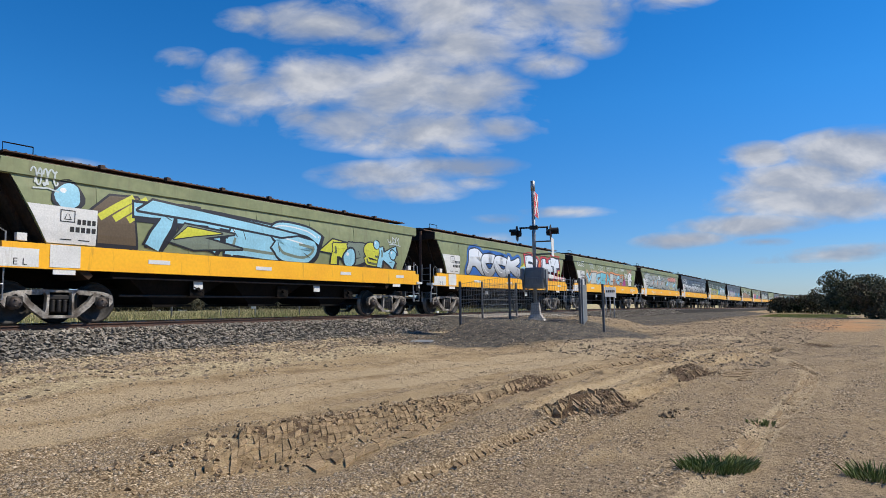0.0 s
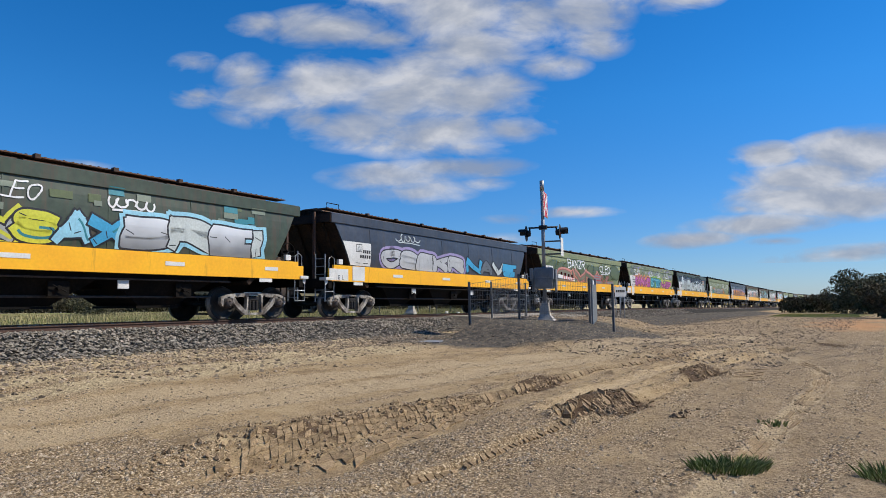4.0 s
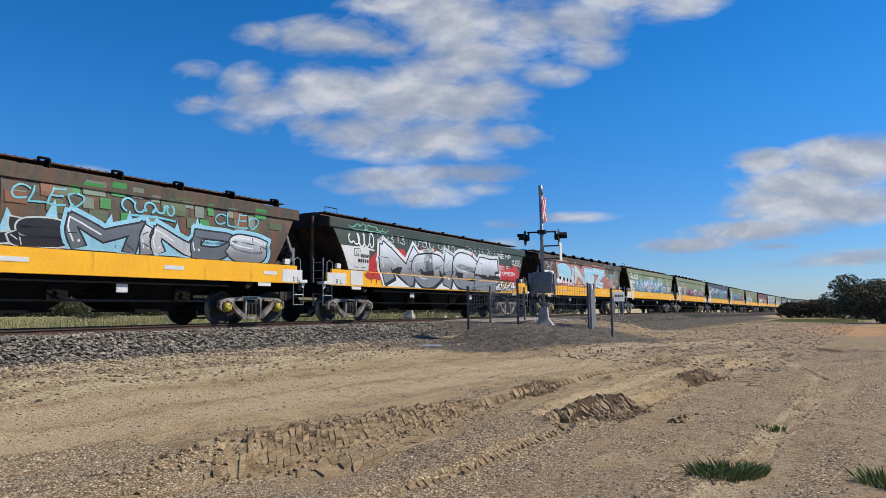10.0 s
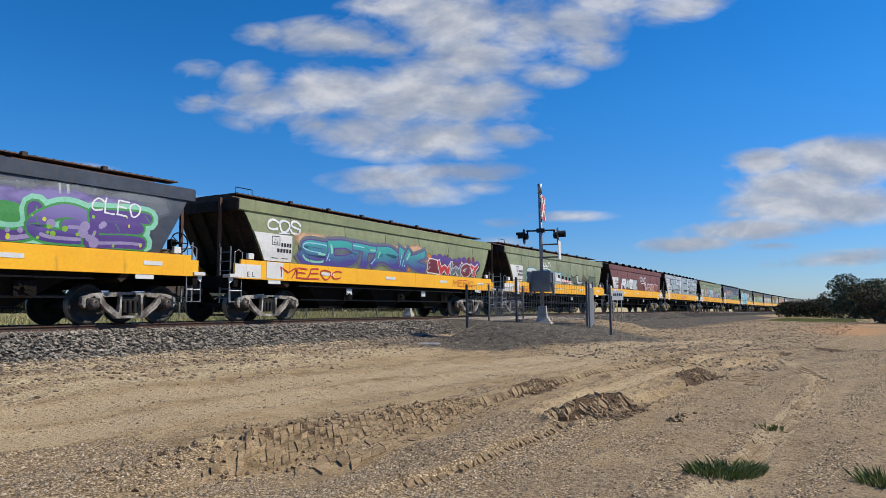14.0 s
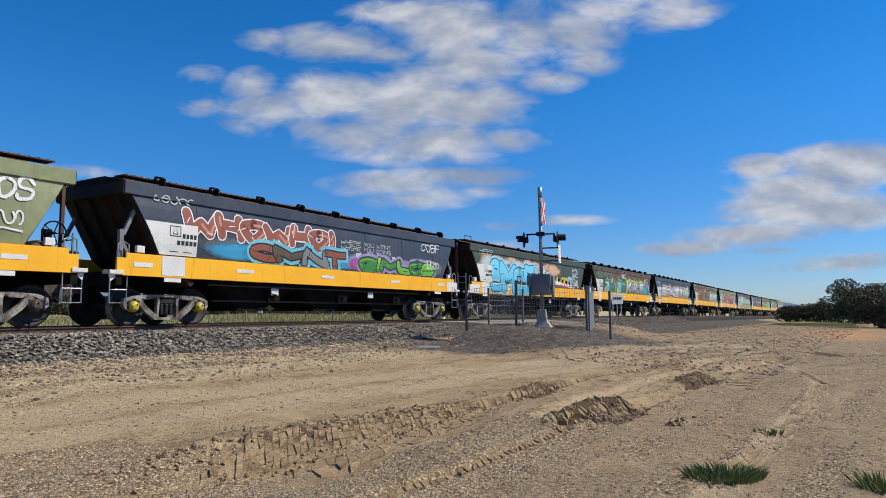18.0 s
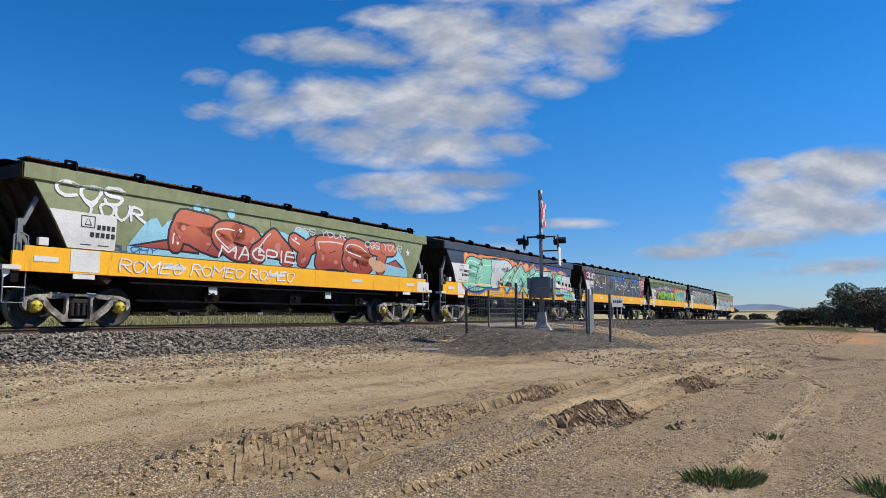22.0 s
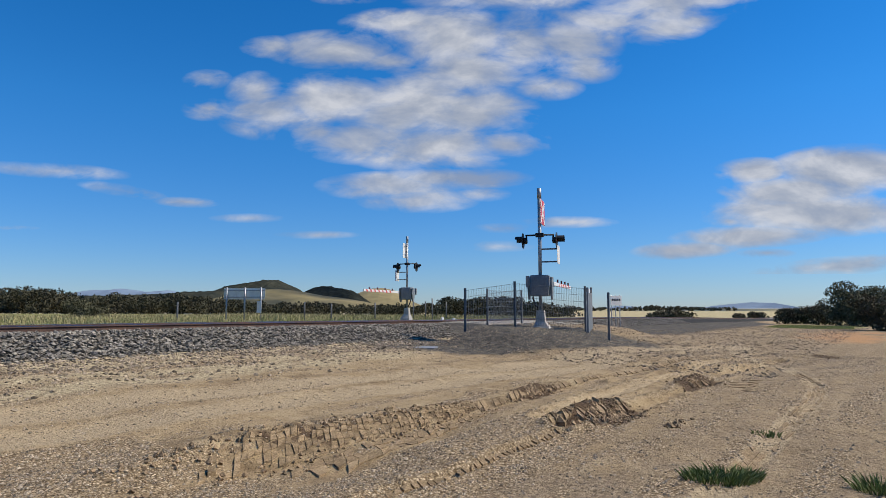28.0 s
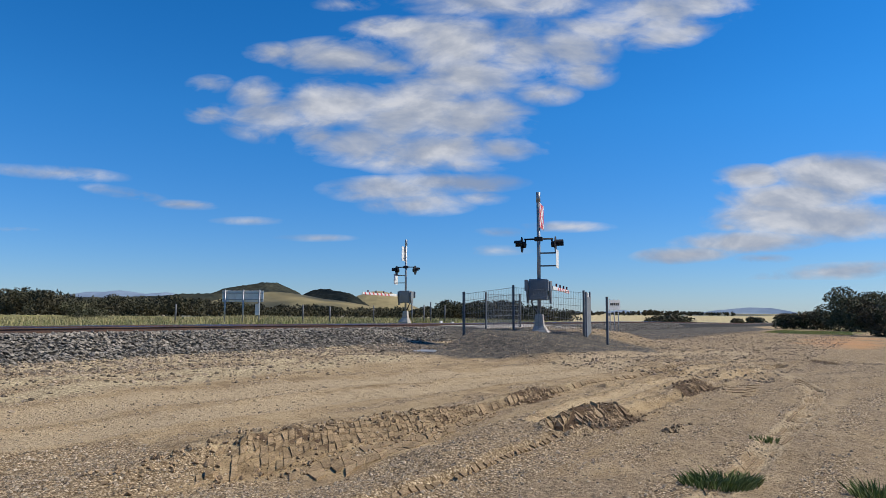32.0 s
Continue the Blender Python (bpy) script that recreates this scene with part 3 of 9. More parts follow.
for ry in (-0.835, 0.835):
    sweep("rail", RAIL, [M["rail"], M["rail_top"]], line_x, TRACK_Y + ry, lambda k: 1 if k in (6, 7, 8) else 0, track, 0.0, "rust-brown steel rail with a bright worn head")
bed_x = np.concatenate([np.arange(-900, -20, 40.0), np.arange(-20, 300, 6.0), np.arange(300, 1500, 60.0)])
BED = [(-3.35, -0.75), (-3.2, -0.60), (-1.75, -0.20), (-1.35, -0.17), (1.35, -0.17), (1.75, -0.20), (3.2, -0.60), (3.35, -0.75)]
sweep("ballast_bed", BED, M["ballast_bed"], bed_x, TRACK_Y, lambda k: 0, track, 0.0, "bed of crushed grey stone, darkened as shade between loose stones")
bm = bmesh.new()
rbox(bm, -0.115, 0.115, -1.25, 1.25, -0.33, -0.145, 0.02)
sl = part("sleeper", bm, M["concrete"], track, "", pose(0, TRACK_Y, 0))
bm = bmesh.new()
for ry in (-0.835, 0.835):
    for sd in (-1, 1):
        box(bm, -0.05, 0.05, ry + sd * 0.075, ry + sd * 0.15, -0.145, -0.11)
clip = part("rail_clip", bm, M["rail"], sl)
n_sleep = 0
for i in range(1, 150):
    x = -4 + i * 0.66
    s = again(sl, pose(x, TRACK_Y, float(zt(x))), track)
    c = clip.copy()
    scene.collection.objects.link(c)
    c.parent = s
sl.matrix_basis = pose(-4, TRACK_Y, 0)
bm = bmesh.new()
for i in range(1, 1400):
    for x in ((-4 - i * 0.66) if i < 1350 else None, 95 + i * 0.66):
        if x is not None and not -900 > x:
            z = float(zt(x))
            box(bm, x - 0.115, x + 0.115, TRACK_Y - 1.25, TRACK_Y + 1.25, z - 0.3, z - 0.145)
tagged(part("sleeper_run", bm, M["concrete"], track, "long run of concrete sleepers"), kind="stuff")


def stones(name, n, place, size, mats, label, seed, flat=0.7, small=False, tall=0.0):
    """Many angular stones as one scatter; place(rng, n) gives x, y, z arrays."""
    r = np.random.RandomState(seed)
    base = np.array([(1, 0, 0), (-1, 0, 0), (0, 1, 0), (0, -1, 0), (0, 0, 1), (0, 0, -1), (0.62, 0.62, 0.45), (-0.62, 0.62, -0.3), (0.6, -0.6, -0.4), (-0.6, -0.62, 0.5)])
    tri = np.array([(0, 6, 4), (6, 2, 4), (2, 1, 4), (1, 9, 4), (9, 3, 4), (3, 0, 4), (0, 5, 2), (0, 2, 6), (2, 5, 7), (2, 7, 1), (7, 5, 1), (1, 5, 9), (9, 5, 3), (3, 5, 8), (3, 8, 0), (8, 5, 0)])
    if small:
        base = base[:6]
        tri = np.array([(0, 2, 4), (2, 1, 4), (1, 3, 4), (3, 0, 4), (2, 0, 5), (1, 2, 5), (3, 1, 5), (0, 3, 5)])
    x, y, z = place(r, n)
    s = size(r, n)
    jit = base[None] * (1 + r.uniform(-0.35, 0.35, (n, len(base), 3)))
    ang = r.uniform(0, 2 * math.pi, n)
    c, sn = np.cos(ang)[:, None], np.sin(ang)[:, None]
    vx = (jit[..., 0] * c - jit[..., 1] * sn) * s[:, None] + x[:, None]
    vy = (jit[..., 0] * sn + jit[..., 1] * c) * s[:, None] + y[:, None]
    vz = jit[..., 2] * s[:, None] * flat + z[:, None]
    co = np.stack([vx, vy, vz], -1).reshape(-1, 3)
    f = (tri[None] + (np.arange(n) * len(base))[:, None, None]).reshape(-1, 3)
    return soup(name, co, f, mats, label)


def soup(name, co, f, mats, label, kind="stuff"):
    me = bpy.data.meshes.new(name)
    me.vertices.add(len(co))
    me.vertices.foreach_set("co", co.astype(np.float32).ravel())
    k = f.shape[1]
    me.loops.add(f.size)
    me.loops.foreach_set("vertex_index", f.astype(np.int32).ravel())
    me.polygons.add(len(f))
    me.polygons.foreach_set("loop_start", np.arange(0, f.size, k, dtype=np.int32))
    me.polygons.foreach_set("use_smooth", np.zeros(len(f), dtype=bool))
    me.update()
    for m in mats if isinstance(mats, (list, tuple)) else [mats]:
        me.materials.append(m)
    return tagged(new(name, me), label, "", "", kind)


def on_ballast(r, n):
    x = -1 + 66 * r.uniform(0, 1, n) ** 2.0
    d = r.uniform(-3.25, 3.25, n)
    near = r.uniform(0, 1, n) < 0.8
    d = np.where(near, -np.abs(d) , d)
    d = np.where(near & (d > -0.95), -0.95 - (d + 0.95) * 2.3, d)
    z = np.interp(np.abs(d), [0, 1.35, 1.75, 3.2, 3.4], [-0.165, -0.165, -0.19, -0.60, -0.66]) + zt(x)
    cross = (x > 23.4) & (x < 32.6)
    z = np.where(cross, z - 0.4, z)
    return x, TRACK_Y + d, z + r.uniform(-0.03, 0.05, n)


stones("ballast_stones", 42000, on_ballast, lambda r, n: r.uniform(0.022, 0.056, n), M["ballast"], "loose crushed grey ballast stones", 7)


def on_yard(r, n):
    x = 2.5 + 23 * r.uniform(0, 1, n * 3) ** 1.5
    y = r.uniform(-3, 12.4, n * 3)
    keep = r.uniform(0, 1, n * 3) < 0.03 + 0.97 * stones_at(x, y) ** 2
    x, y = np.resize(x[keep], n), np.resize(y[keep], n)
    x = x + r.uniform(-0.03, 0.03, n)
    return x, y, yard_z(x, y) + 0.002


M["pebble"] = mat("yard_pebble", (0.28, 0.215, 0.15), 0.9, var=0.3, scale=6, c2=(0.42, 0.335, 0.23), bump=0.2, bscale=60, island=0.6, spec=0.2)
stones("yard_pebbles", 62000, on_yard, lambda r, n: 0.005 + 0.019 * r.uniform(0, 1, n) ** 3, M["pebble"], "scattered pebbles on the dry earth", 9, small=True)


def on_ruts(r, n):
    xs_, ys_ = [], []
    for cx, cy, rx, ry, share in ((9.75, 2.98, 1.0, 0.36, 0.32), (14.9, 2.75, 1.0, 0.36, 0.22), (9.35, 2.02, 0.5, 0.10, 0.02), (11.4, 4.86, 0.8, 0.16, 0.10), (24.5, 0.6, 0.9, 0.4, 0.05), (30.0, -2.4, 1.4, 0.6, 0.05)):
        k = int(n * share)
        a, q = r.uniform(0, 6.28, k), np.abs(r.normal(0, 0.55, k))
        xs_.append(cx + rx * q * np.cos(a))
        ys_.append(cy + ry * q * np.sin(a))
    k = n - sum(len(q) for q in xs_)
    x = 3.3 + 6.2 * r.uniform(0, 1, k) ** 0.8
    foot, top, high = bank(x)
    xs_.append(x)
    ys_.append(np.where(r.uniform(0, 1, k) < 0.6, top, foot) + r.normal(0, 0.12, k))
    x, y = np.concatenate(xs_), np.concatenate(ys_)
    return x, y, yard_z(x, y) + 0.012


M["clod"] = mat("dried_mud_clod", (0.36, 0.25, 0.145), 0.95, var=0.3, scale=5, c2=(0.26, 0.18, 0.105), bump=0.3, bscale=40, island=0.4, spec=0.15)
stones("mud_clods", 3900, on_ruts, lambda r, n: 0.005 + 0.030 * r.uniform(0, 1, n) ** 3, M["clod"], "dried mud clods torn up along the ruts", 12, 1.0)
M["mud_block"] = mat("pressed_dry_mud", (0.36, 0.255, 0.145), 0.95, var=0.35, scale=9, c2=(0.25, 0.172, 0.095), bump=0.5, bscale=45, island=0.22, spec=0.1)


def cracked(name, us, vs, at, gap, thick, rise, wobble, label, seed, drop=0.06, ragged=0.0, m="mud_block"):
    """Plates of dried mud: a jittered net of cells, each shrunk from its cracks and standing on the ground."""
    r = np.random.RandomState(seed)
    nu, nv = len(us), len(vs)
    du, dv = us[1] - us[0], vs[1] - vs[0]
    U = us[:, None] + r.uniform(-wobble, wobble, (nu, nv)) * du + 0.5 * du * (np.arange(nv) % 2)[None] * 0.4
    V = vs[None, :] + r.uniform(-wobble, wobble, (nu, nv)) * dv * 0.8
    X, Y = at(U, V)
    q = np.stack([np.stack([A[:-1, :-1], A[1:, :-1], A[1:, 1:], A[:-1, 1:]], -1).reshape(-1, 4) for A in (X, Y)], -1)
    q = q[r.uniform(0, 1, len(q)) > np.maximum(drop, ragged * np.exp(-(q[:, 0, 0] - us[0]) / 0.7))]
    mid = q.mean(1, keepdims=True)
    far = np.linalg.norm(q - mid, axis=2, keepdims=True)
    n = len(q)
    loose = gap * r.uniform(0.6, 1.9, (n, 1, 1))
    low = mid + (q - mid) * np.clip(1 - loose / far, 0.3, 1)
    top = mid + (q - mid) * np.clip(1 - (loose + 0.004) / far, 0.25, 1)
    z = yard_z(low[..., 0], low[..., 1])
    up = z * 0.75 + z.mean(1, keepdims=True) * 0.25 + rise + r.normal(0, 0.003, (n, 4)) + r.normal(0, thick * 0.20, (n, 1))
    co = np.concatenate([np.concatenate([low, (up - thick)[..., None]], -1), np.concatenate([top, up[..., None]], -1)], 1).reshape(-1, 3)
    f = np.array([(4, 5, 6, 7), (0, 1, 5, 4), (1, 2, 6, 5), (2, 3, 7, 6), (3, 0, 4, 7)])
    return soup(name, co, (f[None] + (np.arange(n) * 8)[:, None, None]).reshape(-1, 4), M[m], label)


def on_bank(u, v):
    foot, top, high = bank(u)
    return u + 0.95 * (top - foot) * v, foot + (top - foot) * v


cracked("tread_blocks", np.arange(4.0, 9.0, 0.105), np.array([0.02, 0.22, 0.44, 0.62, 0.82, 1.02]), on_bank, 0.007, 0.055, 0.010, 0.22, "dry mud pressed into blocks by tyre treads", 61, 0.12, 0.8)
cracked("tread_cleats", np.arange(9.0, 19.5, 0.19), np.array([0.1, 0.9]), on_bank, 0.024, 0.04, 0.012, 0.14, "row of cleat prints in a rut's edge", 62, 0.02)
cracked("mud_crust", np.arange(4.6, 9.6, 0.17), np.array([-0.98, -0.72, -0.45, -0.16]), on_bank, 0.004, 0.03, 0.010, 0.32, "cracked plates of dry mud crust", 63, 0.15, 1.0)
cracked("mud_slabs", np.arange(14.0, 15.8, 0.2), np.array([1.62, 1.8, 1.98, 2.15]), lambda u, v: (u, v), 0.006, 0.025, 0.006, 0.30, "cracked pale mud slabs", 64, 0.15)
cracked("pushed_rim", np.arange(8.6, 10.9, 0.11), np.array([3.30, 3.42, 3.55, 3.68]), lambda u, v: (u + 0.3 * (v - 3.4), v + 0.12 * np.sin((u - 8.6) * 1.4)), 0.010, 0.07, 0.035, 0.30, "torn rim of dry mud round a hollow", 65, 0.2)
cracked("narrow_cleats", np.arange(4.7, 8.5, 0.115), np.array([0.0, 0.12]), lambda u, v: (u + 0.5 * v, v + np.interp(u, [4.8, 5.6, 6.8, 8.3], [3.36, 3.26, 3.20, 3.18])), 0.016, 0.03, 0.012, 0.16, "narrow line of tyre cleat prints", 66, 0.05)
cracked("torn_wall", np.arange(8.75, 10.8, 0.065), np.array([2.86, 3.0, 3.14, 3.27]), lambda u, v: (u + 0.35 * (v - 3.0), v + 0.12 * np.sin((u - 8.6) * 1.4)), 0.009, 0.09, 0.012, 0.40, "torn dark slivers of mud in a hollow's wall", 71, 0.3, 0.0, "clod")
cracked("torn_wall_small", np.arange(14.2, 15.7, 0.08), np.array([2.62, 2.78, 2.94]), lambda u, v: (u + 0.35 * (v - 2.7), v), 0.010, 0.08, 0.012, 0.40, "torn dark slivers of mud in a hollow's wall", 72, 0.3, 0.0, "clod")
for k_ in range(4):
    cracked("path_tread", np.arange(6.2, 18.5, 0.7), np.array([0.0, 0.062]), lambda u, v: (u, v + np.interp(u, [5.0, 7.67, 9.92, 13.1, 14.91, 17.12, 19.13], [1.06, 0.93, 0.77, 0.56, 0.56, 0.83, 1.37]) - 0.14 + 0.075 * k_), 0.003, 0.02, 0.005, 0.02, "pale ribs of a tyre print in dust", 67 + k_, 0.1)


def spilled(r, n):
    """Ballast that rolled off the bank, and coarse fill by the crossing."""
    k = n // 3
    x1, y1 = -1 + 19 * r.uniform(0, 1, k), 12.4 - np.abs(r.normal(0, 1.2, k))
    x2 = 17 + 55 * r.uniform(0, 1, 2 * n) ** 1.5
    y2 = r.uniform(1.5, 12.6, 2 * n) - 0.06 * (x2 - 17)
    dark = (((x2 - 19.4) * 0.70 - (y2 - 9.1) * 0.71) / 5.0) ** 2 + (((x2 - 19.4) * 0.71 + (y2 - 9.1) * 0.70) / 2.4) ** 2
    x2, y2 = x2[dark > 1][:n - k], y2[dark > 1][:n - k]
    x, y = np.concatenate([x1, x2]), np.concatenate([y1, y2])
    return x, y, yard_z(x, y) + 0.003


M["fill"] = mat("coarse_fill_stone", (0.20, 0.155, 0.11), 0.92, var=0.3, scale=4, c2=(0.34, 0.265, 0.185), bump=0.2, bscale=50, island=0.6, spec=0.2)
stones("spilled_stones", 17000, spilled, lambda r, n: 0.012 + 0.045 * r.uniform(0, 1, n) ** 3, M["fill"], "spilled ballast and coarse fill on the earth", 15, 0.7)


# ---- grain wagon ----
HALF, BOGIE, WHEEL_R, AXLE = 7.65, 6.05, 0.45, 0.93
SIDE = [(1.36, 3.36), (1.40, 3.34), (1.40, 3.05), (1.36, 3.03), (1.385, 2.85), (1.405, 2.55), (1.41, 2.25), (1.395, 1.95), (1.365, 1.68)]


def side_y(z):
    """Half width of the hopper's bowed side at a height."""
    return float(np.interp(z, [1.68, 1.95, 2.25, 2.55, 2.85, 3.03, 3.05, 3.36], [1.365, 1.395, 1.41, 1.405, 1.385, 1.36, 1.40, 1.40]))


def end_x(z):
    """How far the sloping end reaches at a height."""
    return float(np.interp(z, [1.68, 3.05], [6.55, 7.32]))


def side_sheet(bm, x0, x1, sgn, lo=1.68, hi=3.03, steps=6, thick=0.05):
    """One bowed plate of the hopper side, with its end cut to the slope."""
    rows = []
    for i in range(steps + 1):
        z = lo + (hi - lo) * i / steps
        e = end_x(z)
        a, b = max(x0, -e), min(x1, e)
        rows.append([bm.verts.new((x, sgn * (side_y(z) - w), z)) for x, w in ((a, 0), (b, 0), (b, thick), (a, thick))])
    for p, q in zip(rows, rows[1:]):
        for k in range(4):
            bm.faces.new((p[k], p[(k + 1) % 4], q[(k + 1) % 4], q[k]))
    bm.faces.new(rows[0])
    bm.faces.new(rows[-1])


def bogie(parent, x, cap_mat):
    """A three-piece bogie: two cast side frames, a bolster, two wheelsets."""
    bg = part("bogie", (b := bmesh.new(), box(b, -0.2, 0.2, -0.95, 0.95, 0.42, 0.66))[0], M["black"], parent, "cast steel freight bogie", pose(x, 0, 0))
    for s in (-1, 1):
        bm = bmesh.new()
        y0, y1 = s * 0.98, s * 1.10
        ya, yb = min(y0, y1), max(y0, y1)
        top = [(-1.22, 0.50), (-1.20, 0.62), (-0.98, 0.70), (-0.55, 0.74), (0.55, 0.74), (0.98, 0.70), (1.20, 0.62), (1.22, 0.50)]
        # the frame as bars round its two windows
        bars = [
            ([(-1.20, 0.46), (-1.18, 0.62), (-0.95, 0.70), (-0.50, 0.735), (0.50, 0.735), (0.95, 0.70), (1.18, 0.62), (1.20, 0.46), (1.11, 0.36), (1.10, 0.56), (0.9, 0.64), (0.45, 0.68), (-0.45, 0.68), (-0.9, 0.64), (-1.10, 0.56), (-1.11, 0.36)]),
            ([(-0.92, 0.65), (-0.74, 0.66), (-0.62, 0.49), (-0.33, 0.26), (-0.26, 0.15), (-0.36, 0.13), (-0.66, 0.36), (-0.78, 0.50)]),
            ([(0.92, 0.65), (0.74, 0.66), (0.62, 0.49), (0.33, 0.26), (0.26, 0.15), (0.36, 0.13), (0.66, 0.36), (0.78, 0.50)]),
            ([(-0.36, 0.13), (0.36, 0.13), (0.30, 0.19), (-0.30, 0.19)]),
            ([(-0.38, 0.19), (-0.25, 0.18), (-0.235, 0.69), (-0.34, 0.69), (-0.29, 0.60), (-0.30, 0.32)]),
            ([(0.38, 0.19), (0.25, 0.18), (0.235, 0.69), (0.34, 0.69), (0.29, 0.60), (0.30, 0.32)]),
            ([(-0.74, 0.66), (-0.34, 0.69), (-0.40, 0.63), (-0.66, 0.615)]),
            ([(0.74, 0.66), (0.34, 0.69), (0.40, 0.63), (0.66, 0.615)]),
        ]
        for o in bars:
            prism(bm, o, ya, yb)
        part("side_frame", bm, M["cast"], bg, "dusty cast side frame")
        for sx in (-0.13, 0.0, 0.13):
            bm = bmesh.new()
            lathe(bm, [(0.045 + 0.018 * (k % 2), 0.255 + k * 0.027) for k in range(11)], (sx, s * 1.01, 0), "z", 10)
            part("spring", bm, M["spring"], bg)
        bm = bmesh.new()
        rbox(bm, -0.22, 0.22, min(s * 0.9, s * 1.06), max(s * 0.9, s * 1.06), 0.53, 0.63, 0.015)
        part("bolster_end", bm, M["spring"], bg)
        for ax in (-AXLE, AXLE):
            bm = bmesh.new()
            rbox(bm, ax - 0.16, ax + 0.16, ya - 0.01, yb + 0.01, WHEEL_R - 0.05, WHEEL_R + 0.15, 0.03)
            part("axle_box", bm, M["spring"], bg)
    for ax in (-AXLE, AXLE):
        bm = bmesh.new()
        tube(bm, [(0, -1.0, 0), (0, 1.0, 0)], 0.075, 12)
        for s in (-1, 1):
            lathe(bm, [(0.09, s * 0.74), (0.15, s * 0.735), (0.17, s * 0.78), (0.36, s * 0.79), (0.38, s * 0.735), (0.475, s * 0.735), (0.478, s * 0.765), (WHEEL_R, s * 0.775), (WHEEL_R - 0.006, s * 0.87), (0.38, s * 0.87), (0.36, s * 0.83), (0.17, s * 0.815), (0.15, s * 0.86), (0.09, s * 0.86)], (0, 0, 0), "y", 28)
            for f in bm.faces:
                r = math.hypot(f.calc_center_median().x, f.calc_center_median().z)
                if r > WHEEL_R - 0.02:
                    f.material_index = 1
        ws = part("wheelset", bm, [M["wheel"], M["tread"]], bg, "steel wheelset with a bright worn tread", pose(ax, 0, WHEEL_R))
        for s in (-1, 1):
            bm = bmesh.new()
            lathe(bm, [(0.0, s * 1.19), (0.06, s * 1.19), (0.10, s * 1.165), (0.125, s * 1.13), (0.135, s * 1.0)], (0, 0, 0), "y", 16)
            for k in range(3):
                a = k * 2.0944
                lathe(bm, [(0.0, s * 1.21), (0.022, s * 1.21), (0.022, s * 1.16)], (0.07 * math.cos(a), 0, 0.07 * math.sin(a)), "y", 6)
            ob = part("bearing_cap", bm, cap_mat, ws)
            ob.matrix_basis = pose(0, 0, 0)
    return bg


